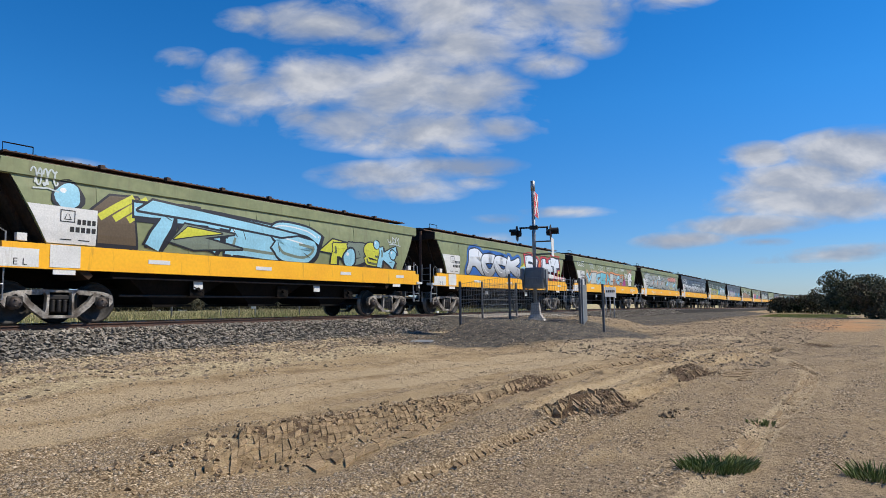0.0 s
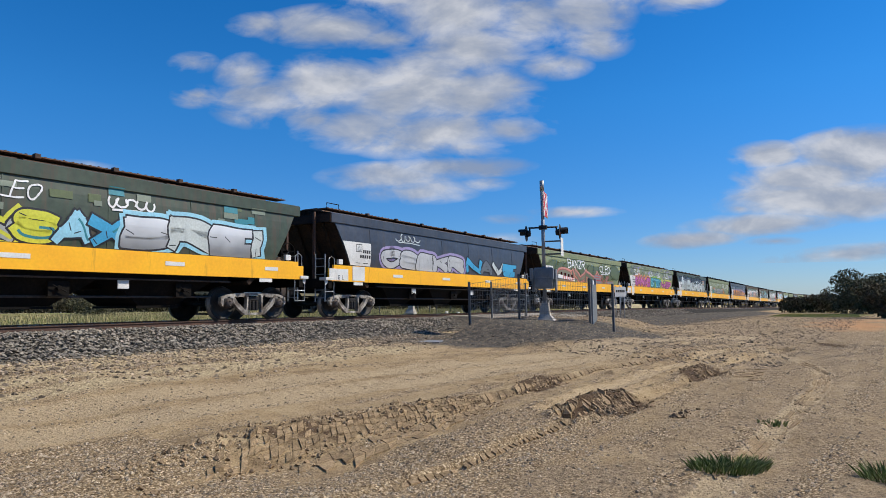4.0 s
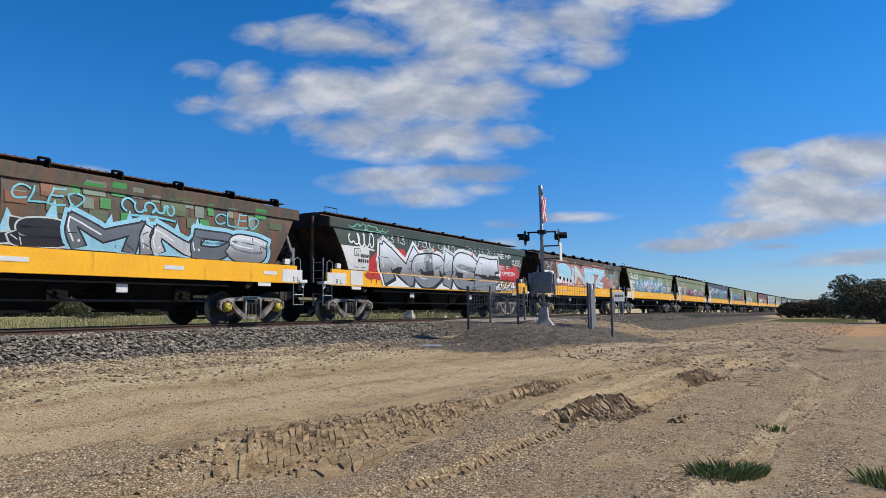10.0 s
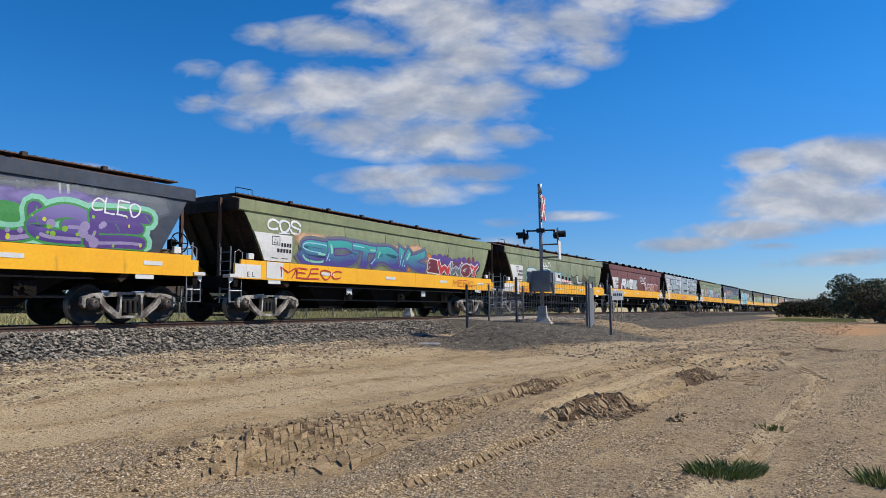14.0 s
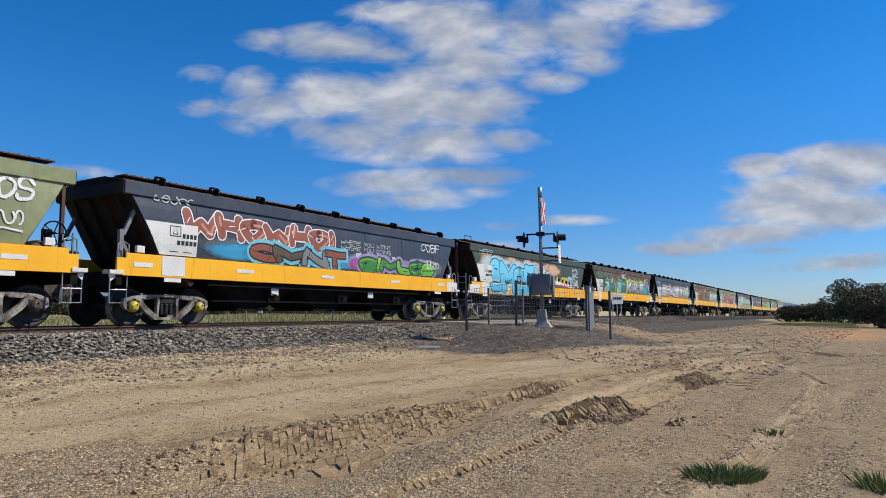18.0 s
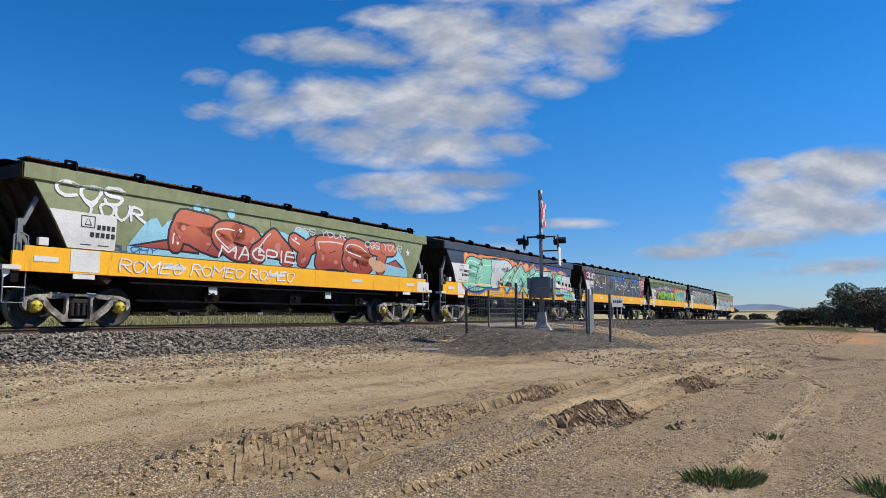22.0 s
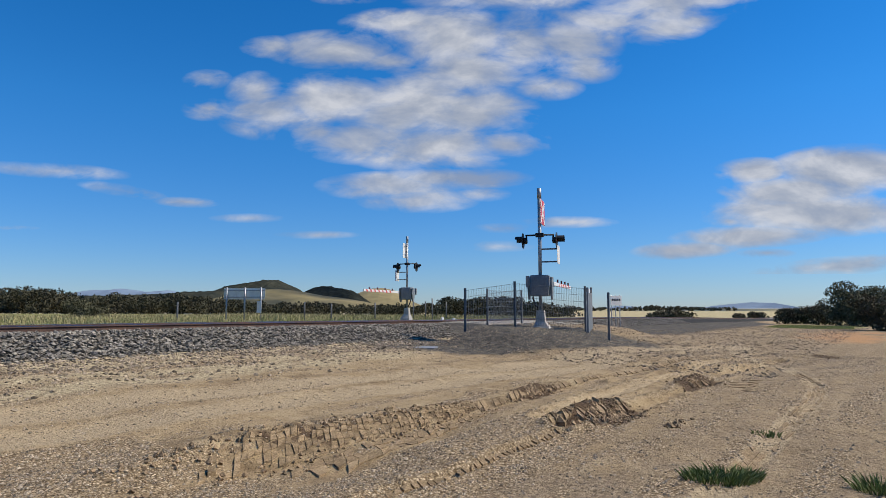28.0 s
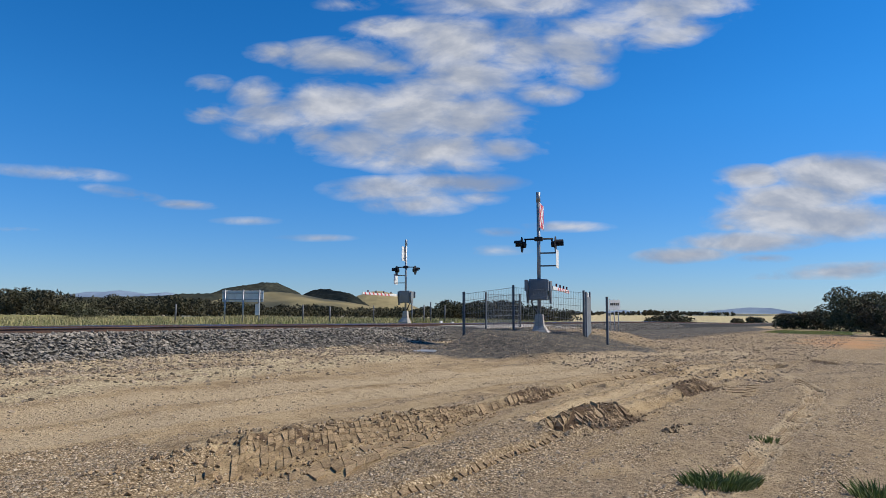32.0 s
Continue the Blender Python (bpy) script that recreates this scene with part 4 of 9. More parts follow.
def grain_wagon(cap_mat, style):
    """A bogie grain hopper wagon, built round its middle at rail level. style 0: ladder and end frame; 1: raking end brace and hatch brackets."""
    w = thing("grain_wagon", pose(0, 0, 0), "bogie grain hopper wagon", "train wagon", "wagons of the train")
    green = BODY["green"]
    # seven bowed plates a side
    seams = [-7.4, -5.5, -3.0, -0.75, 1.45, 3.65, 5.75, 7.4]
    for s in (-1, 1):
        for a, b in zip(seams, seams[1:]):
            bm = bmesh.new()
            side_sheet(bm, a + 0.006, b - 0.006, s)
            part("side_plate", bm, green, w)
        bm = bmesh.new()
        prism(bm, [(s * 1.34, 3.02), (s * 1.405, 3.045), (s * 1.405, 3.335), (s * 1.35, 3.36), (s * 1.30, 3.30)], -7.52, 7.52, 0, "x")
        part("top_band", bm, green, w, "flat upper band of the hopper side")
        for x in seams[1:-1]:
            bm = bmesh.new()
            prism(bm, [(s * (side_y(z) + 0.010), z) for z in (1.69, 1.95, 2.25, 2.55, 2.85, 3.03)] + [(s * 1.30, 3.03), (s * 1.30, 1.69)], x - 0.018, x + 0.018, 0, "x")
            part("weld_seam", bm, green, w)
        # sill: yellow channel with flanges
        bm = bmesh.new()
        prism(bm, [(-HALF, 1.17), (HALF, 1.17), (HALF, 1.55), (HALF - 0.22, 1.55), (HALF - 0.22, 1.67), (-HALF + 0.22, 1.67), (-HALF + 0.22, 1.55), (-HALF, 1.55)], s * 1.36, s * 1.425)
        box(bm, -HALF, HALF, min(s * 1.25, s * 1.43), max(s * 1.25, s * 1.43), 1.15, 1.17)
        part("side_sill", bm, M["sill"], w, "orange-yellow painted side sill")
        # white tally plates and number panel
        y = s * 1.428
        for k, (x0, x1, z0, z1) in enumerate([(-6.5, -5.85, 1.19, 1.66), (-7.25, -6.75, 1.36, 1.47), (-4.2, -3.6, 1.37, 1.47), (-0.8, -0.2, 1.37, 1.47), (2.9, 3.45, 1.37, 1.47), (6.1, 6.6, 1.37, 1.47)]):
            bm = bmesh.new()
            box(bm, x0, x1, min(y, y + s * 0.006), max(y, y + s * 0.006), z0, z1)
            part("tally_plate", bm, M["white"], w)
        for x in (-6.18, 6.15):
            bm = bmesh.new()
            rbox(bm, x - 0.24, x + 0.24, min(s * 1.40, s * 1.42), max(s * 1.40, s * 1.42), 1.04, 1.148, 0.004)
            part("load_plate", bm, M["white"], w)
        for x in (-2.6, 1.95):
            bm = bmesh.new()
            rbox(bm, x - 0.14, x + 0.14, min(s * 1.22, s * 1.25), max(s * 1.22, s * 1.25), 0.80, 1.0, 0.01)
            part("marker_plate", bm, M["white"], w, "square white marker plate")
        for x in (-HALF - 0.02, HALF + 0.02):
            bm = bmesh.new()
            e = 1 if x > 0 else -1
            rbox(bm, x - 0.17, x + 0.17, min(s * 1.18, s * 1.46), max(s * 1.18, s * 1.46), 1.17, 1.26, 0.01)
            prism(bm, [(x - 0.12 * e, 1.17), (x + 0.14 * e, 1.17), (x + 0.10 * e, 1.0)], s * 1.36, s * 1.38)
            part("lamp_bracket", bm, M["white"], w)
            bm = bmesh.new()
            xx = x - e * 0.32
            tube(bm, [(xx, s * 1.36, 1.15), (xx, s * 1.36, 0.52), (xx + e * 0.42, s * 1.36, 0.52), (xx + e * 0.42, s * 1.36, 1.15)], 0.018, 6)
            tube(bm, [(xx, s * 1.36, 0.82), (xx + e * 0.42, s * 1.36, 0.82)], 0.016, 6)
            part("foot_step", bm, M["galv"], w, "bent pale steel step")
            bm = bmesh.new()
            rbox(bm, x - e * 0.62 - 0.10, x - e * 0.62 + 0.10, min(s * 1.30, s * 1.40), max(s * 1.30, s * 1.40), 1.70, 1.86, 0.01)
            part("grease_box", bm, M["white"], w)
            bm = bmesh.new()
            tube(bm, [(x - e * 0.05, s * 1.38, 1.2), (x - e * 0.05, s * 1.38, 1.86), (x - e * 0.18, s * 1.38, 1.93), (x - e * 0.32, s * 1.38, 1.86), (x - e * 0.32, s * 1.38, 1.55)], 0.017, 6)
            part("handrail", bm, M["galv"], w)
    # sloping ends, roof, floor
    for e in (-1, 1):
        bm = bmesh.new()
        prism(bm, [(e * 7.35, 3.30), (e * 7.35, 3.05), (e * 6.57, 1.66), (e * 5.6, 0.95), (e * 5.5, 1.05), (e * 6.45, 1.75), (e * 7.2, 3.08), (e * 7.2, 3.30)], -1.35, 1.35)
        for y in (-0.9, -0.3, 0.3, 0.9):
            prism(bm, [(e * 7.42, 3.05), (e * 6.68, 1.66), (e * 6.50, 1.66), (e * 7.24, 3.05)], y - 0.03, y + 0.03)
        part("end_sheet", bm, M["end"], w, "dark rusty sloping end sheet")
        bm = bmesh.new()
        box(bm, min(e * 7.3, e * 7.55), max(e * 7.3, e * 7.55), -1.38, 1.38, 3.05, 3.33)
        prism(bm, [(-1.38, 3.33), (1.38, 3.33), (0.55, 3.52), (-0.55, 3.52)], min(e * 7.3, e * 7.5), max(e * 7.3, e * 7.5), 0, "x")
        part("end_band", bm, M["end"], w)
        bm = bmesh.new()
        box(bm, min(e * 6.4, e * HALF), max(e * 6.4, e * HALF), -1.36, 1.36, 1.16, 1.24)
        box(bm, min(e * 7.5, e * HALF), max(e * 7.5, e * HALF), -1.40, 1.40, 0.92, 1.24)
        part("end_platform", bm, M["black"], w)
        bm = bmesh.new()
        box(bm, min(e * 7.6, e * 8.05), max(e * 7.6, e * 8.05), -0.12, 0.12, 0.75, 0.98)
        rbox(bm, min(e * 8.0, e * 8.21), max(e * 8.0, e * 8.21), -0.17, 0.17, 0.66, 1.05, 0.04)
        part("coupler", bm, M["cap_grey"], w, "knuckle coupler")
        bm = bmesh.new()
        tube(bm, [(e * 7.65, 0.35, 0.9), (e * 7.95, 0.38, 0.55), (e * 8.2, 0.36, 0.62)], 0.025, 6)
        part("brake_hose", bm, M["black_plain"], w)
        if style == 0:
            bm = bmesh.new()
            for y in (-1.22, -0.82):
                tube(bm, [(e * 7.62, y, 0.50), (e * 7.62, y, 2.02)], 0.024, 6)
            for k in range(6):
                tube(bm, [(e * 7.62, -1.22, 0.62 + k * 0.25), (e * 7.62, -0.82, 0.62 + k * 0.25)], 0.016, 6)
            part("end_ladder", bm, M["galv"], w, "pale steel ladder at the wagon end")
            bm = bmesh.new()
            rbox(bm, min(e * 7.58, e * 7.66), max(e * 7.58, e * 7.66), -0.80, -0.72, 1.24, 3.40, 0.01)
            part("end_post", bm, M["rail"], w, "rusty upright post at the wagon end")
        else:
            for y in (-1.2, 1.2):
                bm = bmesh.new()
                box(bm, -0.05, 0.05, y - 0.05, y + 0.05, 0, 0.98, 0, pose(e * 7.45, 0, 1.24))
                box(bm, -0.04, 0.04, y - 0.04, y + 0.04, 0, 1.35, 0, pose(e * 7.40, 0, 2.1) @ pose(0, 0, 0, 0, -e * 24, 0))
                box(bm, -0.035, 0.035, y - 0.03, y + 0.03, 0, 0.62, 0, pose(e * 7.42, 0, 1.95) @ pose(0, 0, 0, 0, -e * 150, 0))
                part("end_brace", bm, M["midgrey"], w, "raking grey steel end brace")
        if e > 0:
            bm = bmesh.new()
            rim = [(7.22 + 0.25 * math.cos(a), -1.22, 1.98 + 0.25 * math.sin(a)) for a in (k * math.pi / 10 for k in range(21))]
            tube(bm, rim, 0.018, 6, cap=False)
            for k in range(5):
                a = k * 2 * math.pi / 5
                tube(bm, [(7.22, -1.20, 1.98), (7.22 + 0.25 * math.cos(a), -1.22, 1.98 + 0.25 * math.sin(a))], 0.013, 5)
            tube(bm, [(7.22, -1.24, 1.98), (7.22, -1.0, 1.98)], 0.03, 8)
            rbox(bm, 7.14, 7.30, -1.0, -0.85, 1.24, 2.08, 0.01)
            part("brake_wheel", bm, M["black"], w, "black spoked hand brake wheel on its stand")
            bm = bmesh.new()
            lathe(bm, [(0.0, -0.45), (0.14, -0.44), (0.20, -0.36), (0.20, 0.36), (0.14, 0.44), (0.0, 0.45)], (6.98, -0.72, 1.62), "y", 14)
            part("air_reservoir", bm, M["tank"], w, "rusty air reservoir")
        bogie(w, e * BOGIE, cap_mat)
    bm = bmesh.new()
    prism(bm, [(-1.36, 3.35), (-0.62, 3.50), (0.62, 3.50), (1.36, 3.35), (1.36, 3.30), (-1.36, 3.30)], -7.5, 7.5, 0, "x")
    part("roof", bm, M["roof"], w, "grimy shallow roof")
    bm = bmesh.new()
    box(bm, -7.3, 7.3, -1.02, -0.62, 3.535, 3.56)
    for i in range(74):
        box(bm, -7.25 + i * 0.197, -7.22 + i * 0.197, -1.02, -0.62, 3.56, 3.575)
    part("running_board", bm, M["walkway"], w, "rusty roof walkway grating")
    for i in range(4):
        x0 = -7.0 + i * 3.52
        bm = bmesh.new()
        prism(bm, [(-0.55, 3.50), (0.55, 3.50), (0.50, 3.60), (0.30, 3.64), (-0.30, 3.64), (-0.50, 3.60)], x0, x0 + 3.4, 0, "x")
        part("hatch_cover", bm, M["roof"], w)
    if style == 0:
        bm = bmesh.new()
        tube(bm, [(-7.3, -1.0, 3.5), (-7.3, -1.0, 3.72), (-6.7, -1.0, 3.72), (-6.7, -1.0, 3.5)], 0.015, 6)
        part("roof_grab_rail", bm, M["black"], w)
    bm = bmesh.new()
    box(bm, -0.02, 0.02, -1.22, -1.0, 3.38, 3.58)
    rbox(bm, -0.20, 0.03, -1.16, -1.06, 3.58, 3.62, 0.01)
    box(bm, -0.20, -0.17, -1.15, -1.07, 3.52, 3.58)
    if style == 1:
        br = part("hatch_bracket", bm, M["black"], w, "", pose(-6.35, 0, 0))
        for i in range(1, 9):
            again(br, pose(-6.35 + i * 1.65, 0, 0))
    else:
        bm.free()
        bm = bmesh.new()
        rbox(bm, -0.06, 0.06, -1.1, -0.98, 3.50, 3.60, 0.01)
        br = part("hatch_clip", bm, M["roof"], w, "", pose(-5.2, 0, 0))
        for i in range(1, 7):
            again(br, pose(-5.2 + i * 1.75, 0, 0))
    # under the hopper: centre sill, pockets, pipes
    bm = bmesh.new()
    box(bm, -7.6, 7.6, -0.22, 0.22, 0.80, 1.16)
    box(bm, -5.0, 5.0, -1.2, 1.2, 1.02, 1.16)
    part("centre_sill", bm, M["black"], w)
    for x in (-3.1, 0.0, 3.1):
        bm = bmesh.new()
        hi = [bm.verts.new((x + a, b, 1.10)) for a, b in ((-1.52, -1.2), (1.52, -1.2), (1.52, 1.2), (-1.52, 1.2))]
        lo = [bm.verts.new((x + a, b, 0.42)) for a, b in ((-0.5, -0.85), (0.5, -0.85), (0.5, 0.85), (-0.5, 0.85))]
        for k in range(4):
            bm.faces.new((hi[k], hi[(k + 1) % 4], lo[(k + 1) % 4], lo[k]))
        bm.faces.new(lo)
        bm.faces.new(hi[::-1])
        box(bm, x - 0.58, x + 0.58, -0.9, 0.9, 0.36, 0.415)
        part("discharge_pocket", bm, M["black"], w, "black tapered discharge hopper")
        bm = bmesh.new()
        box(bm, x + 0.30, x + 0.75, -1.18, -1.10, 0.62, 0.95)
        tube(bm, [(x + 0.5, -1.2, 0.8), (x + 0.5, -1.27, 0.8)], 0.05, 8)
        tube(bm, [(x + 0.35, -1.25, 0.86), (x + 0.65, -1.25, 0.72)], 0.014, 5)
        part("gate_gear", bm, M["black"], w)
    bm = bmesh.new()
    tube(bm, [(-5.0, -1.28, 1.02), (5.0, -1.28, 1.02)], 0.022, 6)
    tube(bm, [(-4.6, -0.95, 0.62), (4.6, -0.95, 0.62)], 0.03, 6)
    part("brake_pipe", bm, M["cap_grey"], w)
    # number panel on the camera side, its characters as bars
    bm = bmesh.new()
    bow_patch(bm, -7.3, -5.5, 1.70, 2.48, 0.026)
    panel = part("number_panel", bm, M["white"], w, "white number panel with stencilled marks")

    def bars(spans):
        for x0, x1, z0, z1 in spans:
            bm = bmesh.new()
            bow_patch(bm, x0, x1, z0, z1, 0.030)
            part("stencil_bar", bm, M["ink"], panel)

    bars([(-5.95 + 0.11 * k, -5.87 + 0.11 * k, 2.13, 2.24) for k in range(4)] + [(-6.1 + 0.12 * k, -6.01 + 0.12 * k, 1.96, 2.07) for k in range(5)])
    bars([(-6.32, -6.0, 2.40, 2.42), (-6.32, -6.0, 2.16, 2.18), (-6.32, -6.30, 2.18, 2.40), (-6.02, -6.0, 2.18, 2.40), (-6.24, -6.08, 2.21, 2.23), (-6.3, -6.05, 1.78, 1.80), (-5.9, -5.65, 1.78, 1.80)])
    bm = bmesh.new()
    for e in (-1, 1):
        vs = [bm.verts.new((-6.16 + e * (0.08 - 0.02 * j), -(side_y(2.22) + 0.031), 2.22)) for j in range(2)] + [bm.verts.new((-6.16 + e * 0.01, -(side_y(2.37) + 0.031), 2.37 - 0.01 * j)) for j in (0, 1)]
        bm.faces.new((vs[0], vs[1], vs[3], vs[2]))
    part("stencil_triangle", bm, M["ink"], panel)
    # white end of the sill with its lettering
    xs_ = (-HALF, -6.72) if style == 0 else (6.82, HALF)
    bm = bmesh.new()
    box(bm, xs_[0] + 0.002, xs_[1], -1.4325, -1.4265, 1.176, 1.548)
    endp = part("sill_end_panel", bm, M["white"], w, "white sill end panel")
    for ch, cx in (("E", 0.42), ("L", 0.60)):
        cu = bpy.data.curves.new("mark", "FONT")
        cu.body, cu.size, cu.extrude = ch, 0.2, 0.001
        to = new("mark", cu)
        me = bpy.data.meshes.new_from_object(to.evaluated_get(bpy.context.evaluated_depsgraph_get()))
        bpy.data.objects.remove(to)
        me.materials.append(M["ink"])
        lo = new("stencil_letter", me)
        lo.parent = endp
        lo.matrix_basis = pose(xs_[0] + cx, -1.435, 1.21, 90, 0, 0)
    return w


def bow_patch(bm, x0, x1, z0, z1, lift, mi=0, n=3):
    """A thin painted patch that follows the bow of the near side."""
    rows = []
    for i in range(n + 1):
        z = z0 + (z1 - z0) * i / n
        y = -(side_y(z) + lift)
        rows.append((bm.verts.new((max(x0, -end_x(z)), y, z)), bm.verts.new((min(x1, end_x(z)), y, z))))
    for a, b in zip(rows, rows[1:]):
        bm.faces.new((a[0], a[1], b[1], b[0])).material_index = mi


PITCH = 16.46
# wagons whose couplers hold them a little off the even pitch
NUDGE = {12: -0.20, 13: -0.18, 14: -0.22, 15: 0.12, 16: 0.12, 17: 0.12, 18: 0.12, 19: 0.12, 20: 0.12, 21: 0.14, 22: 0.16, 23: 0.15, 24: -0.14, 25: -0.18, 26: -0.22, 27: -0.25, 28: 0.06, 30: -0.05, 31: 0.14, 32: 0.12, 33: -0.12, 34: -0.25}
FIRST = 6.61 + HALF


def gone(t):
    """How far the train has run by t."""
    return 22.48 * t - 0.04472 * t * t + 0.000393 * t ** 3


def place_of(k):
    """Where the middle of wagon k stands at the start."""
    return FIRST + PITCH * k + NUDGE.get(k, 0.0)


def wagon_pose(x):
    a, b = float(zt(x - BOGIE)), float(zt(x + BOGIE))
    return pose(x, TRACK_Y, (a + b) / 2, 0, -math.degrees(math.atan2(b - a, 2 * BOGIE)), 0)


WAGONS = []

# ---- spray paint ----
def fade(name, lo, hi, z0, z1, rough=0.5, metal=0.0):
    """Paint that runs from one colour to another up the side."""
    m = mat(name, lo, rough, metal, var=0.12, scale=1.5, bump=0.03, bscale=20)
    nt = m.node_tree
    nd, ln = nt.nodes, nt.links
    tc = nd.new("ShaderNodeTexCoord")
    sp = nd.new("ShaderNodeSeparateXYZ")
    ln.new(tc.outputs["Object"], sp.inputs[0])
    nz = nd.new("ShaderNodeTexNoise")
    nz.inputs["Scale"].default_value, nz.inputs["Detail"].default_value = 1.3, 5
    ln.new(tc.outputs["Object"], nz.inputs["Vector"])
    ad = nd.new("ShaderNodeMath")
    ad.operation = "MULTIPLY_ADD"
    ln.new(nz.outputs[0], ad.inputs[0])
    ad.inputs[1].default_value = 0.5
    ln.new(sp.outputs[2], ad.inputs[2])
    mr = nd.new("ShaderNodeMapRange")
    mr.inputs[1].default_value, mr.inputs[2].default_value = z0 + 0.25, z1 + 0.25
    ln.new(ad.outputs[0], mr.inputs[0])
    r = ramp(nt, [(0, lo), (1, hi)])
    ln.new(mr.outputs[0], r.inputs[0])
    ln.new(r.outputs[0], nd["Principled BSDF"].inputs["Base Color"])
    return m


def spray(name, c, var=0.15):
    return mat("spray_" + name, c, 0.5, var=var, scale=1.6, bump=0.03, bscale=22, streak=0.06, streak_c=tuple(x * 0.55 for x in c))


P = {n: spray(n, c) for n, c in {
    "sky": (0.30, 0.60, 0.74), "yellow": (0.62, 0.62, 0.05), "black": (0.015, 0.015, 0.02), "white": (0.78, 0.78, 0.77), "blue": (0.03, 0.13, 0.42),
    "brown": (0.13, 0.09, 0.05), "red": (0.55, 0.035, 0.035), "pink": (0.66, 0.30, 0.34), "cyan": (0.16, 0.52, 0.62), "silver": (0.50, 0.51, 0.52),
    "grey": (0.25, 0.25, 0.255), "magenta": (0.42, 0.05, 0.25), "teal": (0.03, 0.22, 0.27), "orange": (0.75, 0.24, 0.05), "lime": (0.26, 0.50, 0.04),
    "purple": (0.10, 0.05, 0.24), "green": (0.05, 0.28, 0.06), "lilac": (0.34, 0.28, 0.48), "salmon": (0.58, 0.24, 0.18), "wine": (0.17, 0.02, 0.03),
    "mint": (0.25, 0.60, 0.42), "peach": (0.72, 0.42, 0.24), "steel": (0.13, 0.15, 0.17), "olive": (0.12, 0.14, 0.07), "pale": (0.55, 0.60, 0.58),
    "berry": (0.50, 0.09, 0.36), "lagoon": (0.02, 0.27, 0.36), "mud": (0.22, 0.19, 0.12), "camo": (0.10, 0.13, 0.05), "rust": (0.22, 0.085, 0.03), "brick": (0.30, 0.09, 0.05), "azure": (0.05, 0.35, 0.60), "ash": (0.36, 0.38, 0.36), "sage": (0.20, 0.24, 0.18), "ice": (0.40, 0.45, 0.46), "fern": (0.06, 0.085, 0.05), "soot": (0.045, 0.047, 0.05), "cream": (0.66, 0.60, 0.42)}.items()}
P["chrome"] = fade("spray_chrome", (0.22, 0.23, 0.24), (0.75, 0.76, 0.77), 1.75, 2.5, 0.4, 0.15)
P["dusk"] = fade("spray_dusk", (0.07, 0.06, 0.26), (0.04, 0.34, 0.30), 1.85, 2.45)
P["ember"] = fade("spray_ember", (0.16, 0.05, 0.03), (0.72, 0.30, 0.05), 1.7, 2.3)
P["flame"] = fade("spray_flame", (0.70, 0.30, 0.05), (0.50, 0.05, 0.03), 2.0, 2.8)
P["ocean"] = fade("spray_ocean", (0.08, 0.45, 0.66), (0.16, 0.58, 0.78), 1.8, 2.2)
P["forest"] = fade("spray_forest", (0.30, 0.55, 0.75), (0.03, 0.33, 0.22), 1.95, 2.3)
P["limey"] = fade("spray_limey", (0.10, 0.45, 0.05), (0.38, 0.62, 0.06), 1.75, 2.3)
P["grape"] = fade("spray_grape", (0.07, 0.035, 0.22), (0.20, 0.16, 0.38), 1.8, 2.5)
P["frost"] = fade("spray_frost", (0.62, 0.66, 0.66), (0.30, 0.56, 0.68), 1.9, 2.5)
P["ruby"] = fade("spray_ruby", (0.30, 0.05, 0.04), (0.52, 0.13, 0.06), 1.8, 2.5)

MIST = {}


def misted(colour):
    """The same paint, as overspray that lets the side show through at its edges."""
    if colour not in MIST:
        m = P[colour].copy()
        nt = m.node_tree
        nd, ln = nt.nodes, nt.links
        at = nd.new("ShaderNodeAttribute")
        at.attribute_name = "soft"
        tc = nd.new("ShaderNodeTexCoord")
        nz = nd.new("ShaderNodeTexNoise")
        nz.inputs["Scale"].default_value, nz.inputs["Detail"].default_value, nz.inputs["Roughness"].default_value = 3.2, 10, 0.74
        ln.new(tc.outputs["Object"], nz.inputs["Vector"])
        ad = nd.new("ShaderNodeMath")
        ad.operation = "MULTIPLY_ADD"
        ln.new(nz.outputs[0], ad.inputs[0])
        ad.inputs[1].default_value = 1.0
        ln.new(at.outputs["Fac"], ad.inputs[2])
        r = ramp(nt, [(0.0, (0, 0, 0)), (1.0, (0.95, 0.95, 0.95))])
        mr = nd.new("ShaderNodeMapRange")
        mr.inputs[1].default_value, mr.inputs[2].default_value = 0.62, 1.22
        ln.new(ad.outputs[0], mr.inputs[0])
        ln.new(mr.outputs[0], r.inputs[0])
        ln.new(r.outputs[0], nd["Principled BSDF"].inputs["Alpha"])
        MIST[colour] = m
    return MIST[colour]


